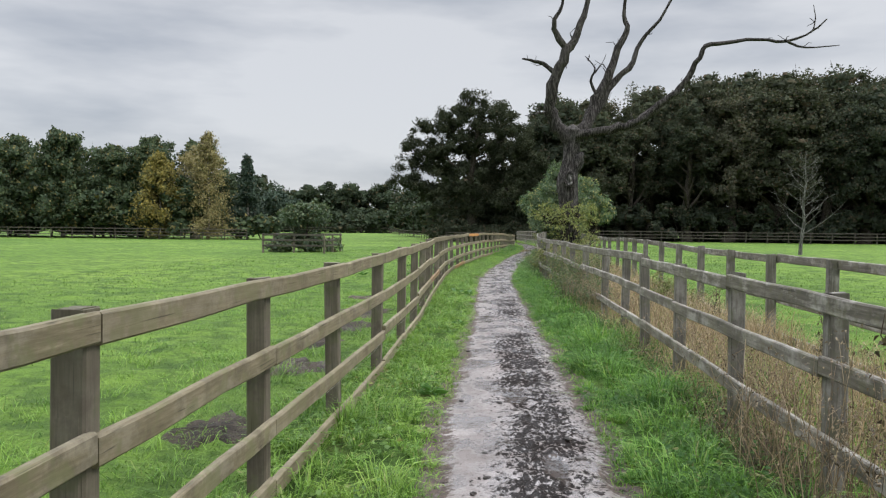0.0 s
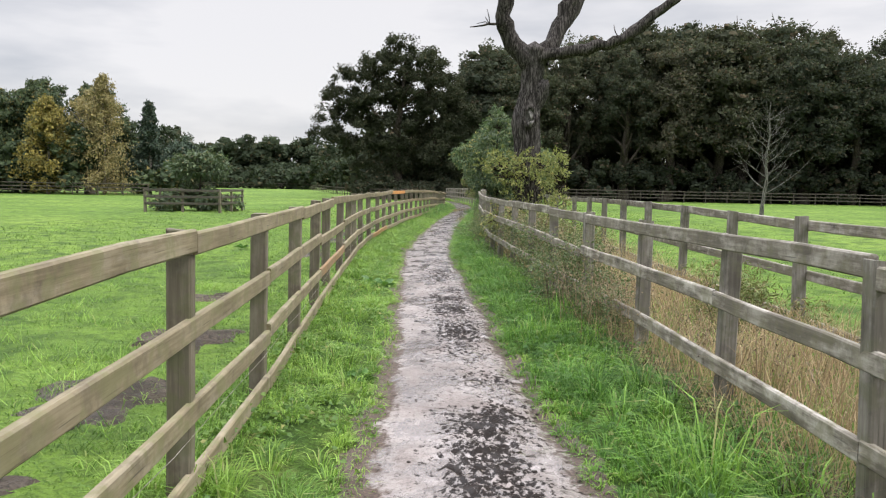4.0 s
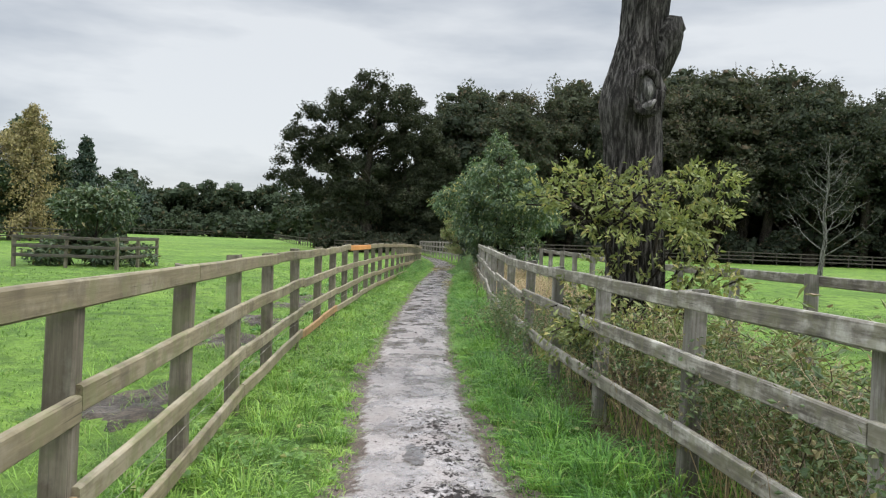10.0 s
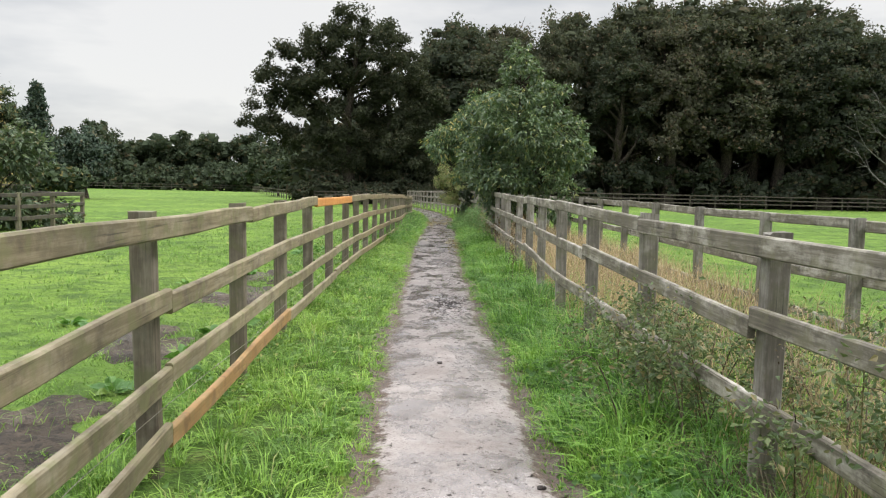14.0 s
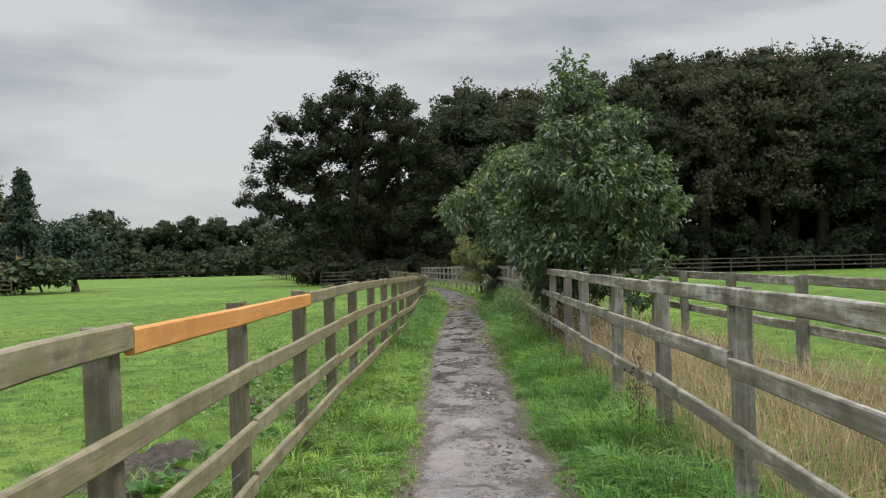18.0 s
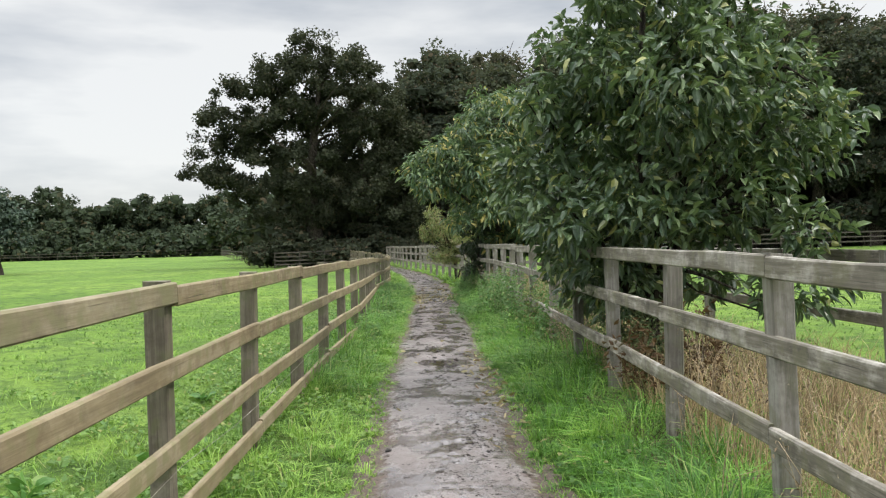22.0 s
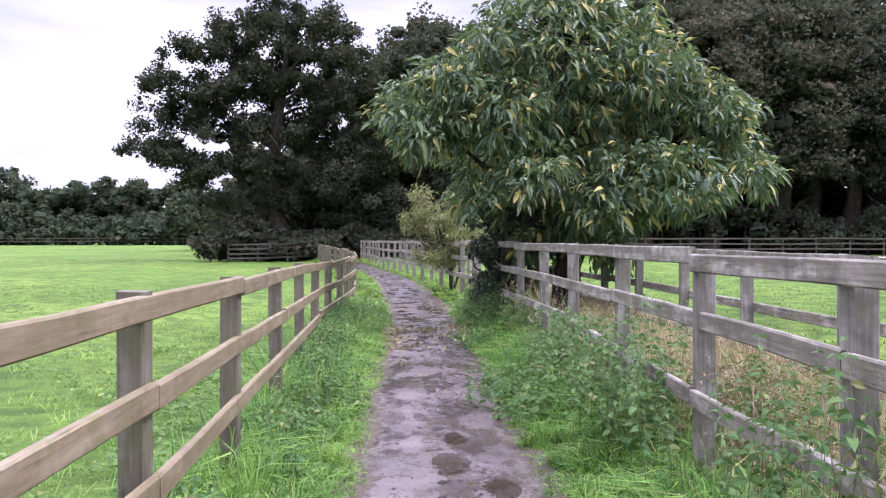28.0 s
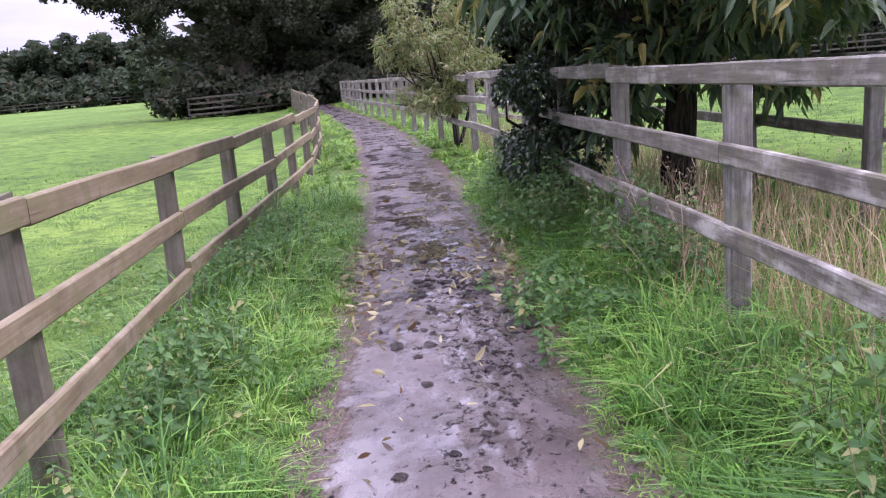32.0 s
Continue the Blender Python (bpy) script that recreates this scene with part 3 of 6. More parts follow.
def join(pieces):
    vs, qs, ts, n = [], [], [], 0
    for v, q, t in pieces:
        vs.append(v)
        qs.append(np.asarray(q).reshape(-1, 4) + n)
        ts.append(np.asarray(t).reshape(-1, 3) + n)
        n += len(v)
    return np.concatenate(vs), np.concatenate(qs), np.concatenate(ts)


def blades(x, y, z, height, width, lean, rng, away=None):
    """Grass blades that bend over, at random or away from their tuft's middle: five points each."""
    n = len(x)
    yaw = rng.uniform(0, 2 * np.pi, n)
    side = np.stack([np.cos(yaw), np.sin(yaw), np.zeros(n)], 1) * (width / 2)[:, None]
    la = rng.uniform(0, 2 * np.pi, n) if away is None else away + rng.normal(0, 0.55, n)
    if away is not None:
        side = np.stack([-np.sin(la), np.cos(la), rng.normal(0, 0.3, n)], 1) * (width / 2)[:, None]
    out = np.stack([np.cos(la), np.sin(la), np.zeros(n)], 1) * (lean * height)[:, None]
    base = np.stack([x, y, z], 1)
    up = np.zeros((n, 3))
    up[:, 2] = height
    mid = base + up * 0.62 + out * 0.35
    tip = base + up * (1 - 0.35 * np.clip(lean, 0, 1))[:, None] + out
    v = np.stack([base - side, base + side, mid + side * 0.75, mid - side * 0.75, tip], 1).reshape(-1, 3)
    k = np.arange(n)[:, None] * 5
    return v, k + np.array([[0, 1, 2, 3]]), k + np.array([[3, 2, 4]])


def leaves(pos, direction, length, width, rng, droop=0.25, fold=0.25, fine=False):
    """Leaves with a midrib fold: five points, four triangles each, or eight of each where they are seen close."""
    n = len(pos)
    d = unit(direction)
    ref = np.tile(np.array([[0.0, 0, 1.0]]), (n, 1)) + rng.normal(0, 0.85, (n, 3))
    s = unit(np.cross(d, ref))
    up = np.cross(s, d)
    L, W = length[:, None], width[:, None]
    if fine:
        # a pointed oval: base, two ribs of three points, tip
        down = np.array([[0, 0, 1.0]]) * L * droop

        def rib(s_, k, w_):
            m_ = pos + d * L * s_ + up * L * 0.06 * k - down * s_**2
            return m_ - s * W * w_ + up * W * fold * w_ * 1.6, m_, m_ + s * W * w_ + up * W * fold * w_ * 1.6
        l1, m1, r1 = rib(0.30, 1.0, 0.44)
        l2, m2, r2 = rib(0.64, 0.9, 0.40)
        v = np.stack([pos, l1, m1, r1, l2, m2, r2, pos + d * L - down], 1).reshape(-1, 3)
        k = np.arange(n)[:, None] * 8
        t = np.concatenate([k + np.array([a]) for a in ((0, 2, 1), (0, 3, 2), (1, 2, 5), (1, 5, 4), (2, 3, 6), (2, 6, 5), (4, 5, 7), (5, 6, 7))], 1).reshape(-1, 3)
        return v, t
    mid = pos + d * L * 0.48 + up * L * 0.05
    tip = pos + d * L - np.array([[0, 0, 1.0]]) * L * droop
    lf = pos + d * L * 0.45 - s * W / 2 + up * W * fold
    rt = pos + d * L * 0.45 + s * W / 2 + up * W * fold
    v = np.stack([pos, lf, mid, rt, tip], 1).reshape(-1, 3)
    k = np.arange(n)[:, None] * 5
    t = np.concatenate([k + np.array([[0, 2, 1]]), k + np.array([[0, 3, 2]]), k + np.array([[1, 2, 4]]), k + np.array([[2, 3, 4]])], 1).reshape(-1, 3)
    return v, t


def sprigs(tips, outward, count, length, width, rng, droop=0.3, spread=0.9, fine=False):
    """Whorls of leaves at twig ends."""
    n = len(tips)
    pos = np.repeat(tips, count, 0) + rng.normal(0, 0.35 * length, (n * count, 3)) * np.array([1, 1, 0.7])
    d = np.repeat(unit(outward), count, 0) + rng.normal(0, spread, (n * count, 3))
    L = length * rng.uniform(0.65, 1.25, n * count)
    return leaves(pos, d, L, L * width * rng.uniform(0.85, 1.15, n * count), rng, droop, fine=fine)


def in_lobes(lobes, n, rng, shell=0.55):
    """Points on and just inside the skins of ellipsoids (x, y, z, rx, ry, rz), with their outward directions."""
    lb = np.asarray(lobes, float)
    area = lb[:, 3] * lb[:, 4] + lb[:, 4] * lb[:, 5] + lb[:, 3] * lb[:, 5]
    k = rng.choice(len(lb), n, p=area / area.sum())
    u = unit(rng.normal(0, 1, (n, 3)))
    r = (shell + (1 - shell) * rng.uniform(0, 1, n) ** 0.6) * (1 + rng.normal(0, 0.07, n))
    p = lb[k, :3] + u * lb[k, 3:] * r[:, None]
    # drop those buried deep in another lobe
    deep = np.zeros(n, bool)
    for j in range(len(lb)):
        q = (p - lb[j, :3]) / lb[j, 3:]
        deep |= (np.linalg.norm(q, axis=1) < 0.62) & (k != j)
    return p[~deep], u[~deep]


def bumpy_lobes(center, size, n, rng, part_size=0.42, squash=0.8):
    """Many small lobes set over one big ellipsoid: the clumps of a crown."""
    c, s = np.asarray(center, float), np.asarray(size, float)
    u = unit(rng.normal(0, 1, (n, 3)))
    u[:, 2] = np.where(u[:, 2] < -0.55, -u[:, 2] * 0.5, u[:, 2])
    r = rng.uniform(0.45, 1.0, (n, 1)) ** 0.5
    p = c + u * s * r
    q = s.mean() * part_size * rng.uniform(0.6, 1.3, (n, 1)) * np.array([[1, 1, squash]])
    return np.concatenate([p, q], 1)


# ---- the plan: lines along y ----
def line(*pairs):
    ys, xs = zip(*pairs)
    return lambda y: np.interp(y, ys, xs)


def soft_line(*pairs):
    ys, xs = (np.array(v, float) for v in zip(*pairs))
    d = np.gradient(xs, ys)

    def at(y):
        y = np.clip(np.asarray(y, float), ys[0], ys[-1])
        i = np.clip(np.searchsorted(ys, y) - 1, 0, len(ys) - 2)
        h = ys[i + 1] - ys[i]
        u = (y - ys[i]) / h
        return ((2 * u**3 - 3 * u**2 + 1) * xs[i] + (u**3 - 2 * u**2 + u) * h * d[i]
                + (-2 * u**3 + 3 * u**2) * xs[i + 1] + (u**3 - u**2) * h * d[i + 1])
    return at


path_x = soft_line((-12, 0.6), (-4, 0.42), (1, 0.28), (5.8, 0.09), (8.5, -0.02), (12.3, -0.14), (16, -0.28), (19, -0.40), (22.6, -0.57), (25.5, -0.65),
                   (29, -0.58), (32.6, -0.48), (36, -0.34), (39, -0.20), (42.6, -0.03), (46.5, 0.18), (49.3, 0.40), (52, 0.57), (54.5, 0.75),
                   (58, 0.92), (62, 1.08), (67, 1.05), (71, 1.0), (79, 0.40), (97, -1.4), (110, -2.8))
path_half = line((-12, 0.52), (9, 0.52), (15, 0.45), (30, 0.44), (36, 0.43), (41, 0.47), (50, 0.5), (60, 0.5), (110, 0.46))
left_x = soft_line((-8, -1.27), (3, -1.33), (7, -1.33), (11, -1.42), (14.5, -1.58), (18, -1.80), (21.6, -1.95), (25.1, -2.09), (28.7, -2.02), (32.2, -1.94),
                   (36, -1.76), (39.4, -1.58), (42.9, -1.34), (45.3, -1.15), (47.5, -0.95), (49.2, -0.87), (53.5, -0.77), (56.1, -0.72), (60, -0.45),
                   (64, -0.28), (68, -0.35), (75, -0.85), (84, -1.7), (97.3, -2.9))
left_top = line((-8, 1.225), (7, 1.225), (18, 1.275), (25, 1.26), (32, 1.285), (40, 1.285), (45, 1.235), (49, 1.205), (53.5, 1.13), (56.5, 1.03), (64, 0.99), (97, 1.0))
right_x = soft_line((-8, 2.0), (5, 1.68), (8.8, 1.56), (14.4, 1.40), (16.1, 1.24), (19.8, 1.05), (21.5, 0.90), (24, 0.78), (26.8, 0.72), (30.2, 0.74), (31.7, 0.79),
                    (33.6, 0.91), (35.5, 1.05), (37.3, 1.14), (39, 1.21), (42.3, 1.40), (47.2, 1.67), (48.7, 1.73), (52.7, 2.08), (54.2, 2.10),
                    (60, 2.3), (66, 2.15), (72, 1.75), (84, 0.7), (97.3, -0.15))
right_top = line((-8, 1.175), (8.8, 1.175), (18, 1.205), (27, 1.235), (32, 1.31), (37, 1.33), (43, 1.35), (50, 1.36), (60, 1.34), (97, 1.2))
outer_x = soft_line((-8, 3.9), (5, 3.3), (12, 3.2), (18, 3.12), (24, 3.1), (30, 3.08), (36, 3.1), (41, 3.2), (48, 3.5), (54, 3.85), (62, 4.1), (74, 3.6), (97, 2.5))


def ground_z(x, y):
    x, y = np.asarray(x, float), np.asarray(y, float)
    d = np.abs(x - path_x(y)) - path_half(y)
    z = -0.05 + 0.075 * smoothstep(d, -0.05, 0.22) + 0.06 * smoothstep(d, 0.2, 0.9)
    far = smoothstep(d, 0.5, 3.0)
    z = z + far * (0.03 * wobble(x, y, 0.55, 1.0) + 0.015 * wobble(x, y, 2.1, 2.0)) + 0.012 * wobble(x, y, 3.7, 4.0) * smoothstep(d, 0.0, 0.3)
    z = z + smoothstep(d, 1.0, 2.2) * (1 - smoothstep(np.abs(x), 13, 16)) * (0.030 * np.maximum(wobble(x, y, 2.6, 7.0), -0.2) + 0.022 * np.maximum(wobble(x, y, 5.2, 9.0), -0.3))
    z = z - 0.22 * smoothstep(y, 47, 58) * smoothstep(left_x(y) + 0.6 - x, 0.0, 2.0) * (1 - smoothstep(y, 120, 200))
    z = z + 0.06 * smoothstep(x - right_x(y), 0, 1.0) * smoothstep(y, 15, 35)
    return z


# ---- ground: one sheet to the horizon ----
def ground():
    xs = np.unique(np.concatenate([-900 + np.arange(0, 700, 70.0), -200 + np.arange(0, 170, 10.0), -30 + np.arange(0, 14, 1.0), -16 + np.arange(0, 10, 0.4), -6 + np.arange(0, 12, 0.16),
                                   6 + np.arange(0, 24, 1.0), 30 + np.arange(0, 170, 10.0), 200 + np.arange(0, 701, 70.0)]).round(3))
    ys = np.unique(np.concatenate([-600 + np.arange(0, 560, 70.0), -40 + np.arange(0, 32, 4.0), -8 + np.arange(0, 78, 0.3), 70 + np.arange(0, 40, 1.0),
                                   110 + np.arange(0, 190, 10.0), 300 + np.arange(0, 1201, 100.0)]).round(3))
    X, Y = np.meshgrid(xs, ys)
    Z = ground_z(X, Y)
    nx, ny = len(xs), len(ys)
    j, i = np.meshgrid(np.arange(ny - 1), np.arange(nx - 1), indexing="ij")
    q = np.stack([j * nx + i, j * nx + i + 1, (j + 1) * nx + i + 1, (j + 1) * nx + i], -1).reshape(-1, 4)
    xc, yc = (X[:-1, :-1] + X[1:, 1:]) / 2, (Y[:-1, :-1] + Y[1:, 1:]) / 2
    lane = (xc > left_x(yc) - 0.15) & (xc < outer_x(yc) + 0.2) & (yc > -8) & (yc < 98)
    ob = new("ground", mesh("ground", np.stack([X, Y, Z], -1), q, mats=[TURF, THATCH], index=lane.astype(np.int32).ravel(), smooth=True))
    tagged(ob, "bright green meadow turf with darker tufts", "ground", kind="structure")


ground()


# ---- the muddy path ----
def churn(x, y):
    """How thickly hooves have stirred the mud: 0 to 1."""
    off = x - path_x(y)
    a = 0.5 + 0.5 * np.clip(wobble(x * 1.3, y * 0.8, 1.7, 5.0) + 0.5 * wobble(x, y, 4.5, 6.0), -1, 1)
    band = np.exp(-((off - 0.15) / 0.29) ** 2)
    zone = (0.34 - 0.12 * smoothstep(y, 38, 43) + 0.85 * smoothstep(y, 1, 3) * (1 - smoothstep(y, 10.0, 15)) + 0.60 * np.exp(-((y - 17.5) / 4.5) ** 2) + 0.5 * np.exp(-((y - 33.5) / 0.8) ** 2)
            + 0.30 * np.exp(-((y - 40.5) / 2.5) ** 2) + 0.7 * np.exp(-((y - 55.6) / 0.9) ** 2) - 0.3 * np.exp(-((y - 28) / 2.5) ** 2) + 0.2 * smoothstep(y, 46, 49))
    return np.clip(1.4 * band * zone * (0.25 + 1.0 * a), 0, 1)


# (offset from the path's middle, y, half width, half length)
PUDDLES = ((0.10, 50.25, 0.09, 0.16), (-0.10, 58.6, 0.20, 0.5), (0.12, 61.0, 0.18, 0.6), (-0.22, 52.9, 0.12, 0.10), (0.2, 6.2, 0.10, 0.25), (0.0, 8.4, 0.12, 0.3),
           (-0.15, 4.6, 0.08, 0.3), (0.12, 20.4, 0.10, 0.3), (-0.05, 22.6, 0.08, 0.35), (0.05, 46.6, 0.16, 0.35), (0.3, 49.1, 0.09, 0.2), (0.02, 45.2, 0.08, 0.40), (-0.02, 48.7, 0.20, 0.12), (0.04, 49.7, 0.13, 0.30), (0.05, 57.2, 0.2, 0.4))


def muddy_path():
    ys = np.concatenate([np.arange(-10, 1.5, 0.25), np.arange(1.5, 61, 0.042), np.arange(61, 100, 0.15)])
    us = np.concatenate([[-1.45, -1.35, -1.25, -1.17, -1.08], np.linspace(-1, 1, 39), [1.08, 1.17, 1.25, 1.35, 1.45]])
    U, Y = np.meshgrid(us, ys)
    edge = 1 + 0.10 * wobble(Y * 0 + np.sign(U) * 3, Y, 1.7, 3.0) + 0.06 * wobble(Y * 0 + np.sign(U) * 5, Y, 6.1, 7.0)
    X = path_x(Y) + U * (path_half(Y) + 0.02) * edge
    c = churn(X, Y)
    pool = np.zeros_like(X)
    for o, py, a, b in PUDDLES:
        r = np.hypot((X - path_x(Y) - o) / a, (Y - py) / b) + 0.3 * wobble(X, Y, 14.0, py) + 0.35 * wobble(X, Y, 5.0, py + 2.0)
        pool = np.maximum(pool, 1 - smoothstep(r, 0.75, 1.15))
    Z = 0.004 + 0.012 * (1 - U**2) + 0.006 * wobble(X, Y, 2.2, 1.0)
    Z += c * (0.012 * wobble(X, Y, 13.0, 2.0) + 0.017 * wobble(X * 1.1, Y, 33.0, 3.0) + 0.012 * wobble(X, Y * 1.2, 61.0, 13.0) + 0.008) + (1 - c) * (0.0022 * wobble(X, Y, 9.0, 9.0) + 0.0006 * wobble(X, Y, 37.0, 5.0))
    Z = Z * (1 - 0.6 * pool)
    rim = smoothstep(np.abs(U), 0.88, 1.2)
    Z = Z * (1 - rim) + rim * (ground_z(X, Y) + 0.014 + 0.012 * wobble(X, Y, 19.0, 4.0) + 0.010 * wobble(X, Y, 47.0, 8.0)) - 0.08 * smoothstep(np.abs(U), 1.3, 1.45)
    nx, ny = len(us), len(ys)
    j, i = np.meshgrid(np.arange(ny - 1), np.arange(nx - 1), indexing="ij")
    q = np.stack([j * nx + i, j * nx + i + 1, (j + 1) * nx + i + 1, (j + 1) * nx + i], -1).reshape(-1, 4)
    ob = new("path", mesh("path", np.stack([X, Y, Z], -1), q, mat=MUD, smooth=True))
    damp = (0.53 * smoothstep(Y, 28, 33) + 0.12 * smoothstep(Y, 35.5, 41.5) + 0.35 * smoothstep(Y, 46.5, 50.5)) * (0.85 + 0.15 * wobble(X, Y, 2.0, 3.0))
    border = 1.3 * (np.abs(U) - 0.80) / 0.36
    for name, val in (("stirred", c), ("damp", np.clip(damp, 0, 1)), ("border", border), ("puddle", pool)):
        at = ob.data.attributes.new(name, "FLOAT", "POINT")
        at.data.foreach_set("value", val.astype(np.float32).ravel())
    tagged(ob, "wet brown mud path with churned hoof-marked patches", "path", kind="structure")


muddy_path()


# ---- post and rail fences ----
def bar_meshes(name, length, w, h, mat, count, seed, segs=5, ch=0.008):
    rng = np.random.default_rng(seed)
    out = []
    for _ in range(count):
        v, q = chamfer_bar(length, w, h, rng, segs, 0.0035, ch)
        out.append(mesh(name, v, q, mat=mat))
    return out


def post_meshes(mat, count, seed, across=0.105, along=0.092, height=1.7):
    """Square posts with a weathered, slightly sloping top; base at z = 0."""
    rng = np.random.default_rng(seed)
    out = []
    for _ in range(count):
        v, q = chamfer_bar(height, along, across, rng, 2, 0.004, 0.008)
        v = np.column_stack([v[:, 1], v[:, 2], v[:, 0]])
        top = v[:, 2] > height * 0.9
        v[top, 2] += v[top, 1] * rng.uniform(-0.1, 0.2) + rng.normal(0, 0.003, top.sum())
        out.append(mesh("post", v, q[:, ::-1], mat=mat))
    return out


POSTS_BROWN, POSTS_GREY, POSTS_DARK = post_meshes(WOOD_BROWN_POST, 5, 1), post_meshes(WOOD_GREY_POST, 5, 2), post_meshes(WOOD_DARK, 3, 3, 0.1, 0.09)
RAILS_BROWN, RAILS_GREY, RAILS_DARK = (bar_meshes("rail", 3.6, 0.04, 0.10, m, 6, s) for m, s in ((WOOD_BROWN, 4), (WOOD_GREY, 5), (WOOD_DARK, 6)))
RAILS_NEW, RAILS_OLD_ORANGE = bar_meshes("rail", 3.6, 0.04, 0.10, WOOD_NEW, 1, 7), bar_meshes("rail", 3.6, 0.04, 0.10, WOOD_OLD_ORANGE, 1, 8)
RAILS_WARM = bar_meshes("rail", 3.6, 0.04, 0.10, WOOD_WARM, 5, 19)
RAILS_FADED = bar_meshes("rail", 3.6, 0.04, 0.10, WOOD_FADED, 1, 9)


def bar_pose(a, b, length):
    """The pose of a bar mesh of that length, laid from a to b."""
    a, b = Vector(a), Vector(b)
    x = (b - a).normalized()
    y = Vector((0, 0, 1)).cross(x).normalized()
    z = x.cross(y)
    k = (b - a).length / length
    return Matrix(((x.x * k, y.x, z.x, a.x), (x.y * k, y.y, z.y, a.y), (x.z * k, y.z, z.z, a.z), (0, 0, 0, 1)))


def fence(label, pts, tops, posts, rails, drops=(0.0, 0.31, 0.62), side=1, seed=0, step=2, special=None, group="", poke=0.014, sag=0.012, phase=0, stagger=(0, 1, 0, 1), spread=None, last=None):
    """A fence along pts (x, y), rail heights given as drops from the top rail's middle; side: on which side of the posts the rails are nailed."""
    rng = np.random.default_rng(seed)
    p = np.asarray(pts, float)
    n = len(p)
    root = thing("fence", label, "fence", *p[n // 2], float(ground_z(*p[n // 2])), group)
    inv = Matrix.Translation(root.location).inverted()
    d = unit(np.gradient(p, axis=0))
    nrm = np.column_stack([-d[:, 1], d[:, 0]]) * side
    for i in range(n):
        yaw = math.degrees(math.atan2(d[i, 1], d[i, 0])) + rng.normal(0, 1.5)
        top = tops[i] + 0.05 + poke * rng.uniform(-0.3, 1.2)
        m = pose(p[i, 0] - nrm[i, 0] * 0.02, p[i, 1] - nrm[i, 1] * 0.02, top - 1.7, rng.normal(0, 0.8), rng.normal(0, 0.8), yaw)
        part("post", posts[rng.integers(len(posts))], root, m=inv @ m)
    for r, drop in enumerate(drops):
        i = -((stagger[r] + phase) % 2) if step == 2 else 0
        while i < n - 1:
            a, b = max(i, 0), min(i + step, n - 1)
            ka, kb = (spread(p[a, 1]), spread(p[b, 1])) if spread else (1.0, 1.0)
            za, zb = tops[a] - drop * ka + rng.normal(0, sag), tops[b] - drop * kb + rng.normal(0, sag)
            pa, pb = np.append(p[a] + nrm[a] * 0.05, za), np.append(p[b] + nrm[b] * 0.05, zb)
            e = unit(pb - pa) * 0.004
            me = rails[rng.integers(len(rails))]
            if last and r == 3 and p[a, 1] > last:
                break
            if special and (r, a) in special:
                me = special[(r, a)]
            part("rail", me, root, m=inv @ bar_pose(pa + e, pb - e, 3.6))
            i += step
    return root


def along(fx, ys):
    ys = np.asarray(ys, float)
    return np.column_stack([fx(ys), ys])


# posts of the lane's own fences, about 1.8 m apart
LEFT_Y = np.concatenate([np.arange(-7.4, 3.5, 1.8), [3.42, 5.2, 7.0, 8.95, 10.95, 12.75, 14.5, 16.27, 18.0, 19.84, 21.59, 23.35, 25.13, 26.91, 28.7, 30.45, 32.3, 34.15,
                                                          36.0, 37.65, 39.37, 41.12, 42.92, 44.5, 46.2, 47.57, 49.24, 51.3, 53.48, 55.6], np.arange(57.4, 97.5, 1.82)])
RIGHT_Y = np.concatenate([np.arange(-7.2, 6, 1.8) + 0.1, [7.2, 9.0, 10.8, 12.6, 14.38, 16.1, 18.0, 19.85, 21.54, 23.3, 25.05, 26.75, 28.5, 30.2, 31.74, 33.64, 35.5,
                                                         37.3, 38.95, 40.6, 42.26, 43.9, 45.6, 47.24, 48.74, 50.7, 52.7, 54.2], np.arange(56, 97.5, 1.82)])
OUTER_Y = np.arange(-7, 97, 1.85)
outer_top = line((-8, 1.18), (10, 1.19), (22, 1.26), (32, 1.22), (38, 1.28), (60, 1.28), (97, 1.16))
orange = int(np.argmin(np.abs(LEFT_Y - 32.3)))
fence("weathered brown four-rail wooden fence with one new orange rail", along(left_x, LEFT_Y), left_top(LEFT_Y), POSTS_BROWN, RAILS_BROWN, (0.0, 0.35, 0.70, 1.0), side=-1, seed=11, phase=orange % 2, stagger=(0, 1, 1, 1), spread=line((0, 1.06), (20, 1.05), (25, 0.97), (32, 1.0), (40, 1.02), (46, 0.97), (60, 0.95)), last=46.5,
      special={(r, i): RAILS_WARM[(i + 2 * r) % 5] for r in range(4) for i in range(len(LEFT_Y)) if LEFT_Y[i] > 36.5} | {(0, orange): RAILS_NEW[0], (3, orange - 3): RAILS_OLD_ORANGE[0], (2, orange - 9): RAILS_FADED[0]})
fence("silver-grey weathered three-rail fence overgrown with brambles", along(right_x, RIGHT_Y), right_top(RIGHT_Y), POSTS_GREY, RAILS_GREY, drops=(0.0, 0.35, 0.745), side=1, seed=12)
fence("grey wooden paddock fence behind the dry grass strip", along(outer_x, OUTER_Y), outer_top(OUTER_Y), POSTS_GREY, RAILS_GREY, (0.0, 0.5, 0.95), side=-1, seed=13)


def straight_fence(label, a, b, top, posts, rails, seed, bay=1.85, drops=(0.0, 0.36, 0.72), side=1, step=2):
    n = max(2, int(round(math.dist(a, b) / bay)) + 1)
    k = np.linspace(0, 1, n)[:, None]
    p = np.array([a]) * (1 - k) + np.array([b]) * k
    return fence(label, p, ground_z(p[:, 0], p[:, 1]) + top, posts, rails, drops, side, seed, step)


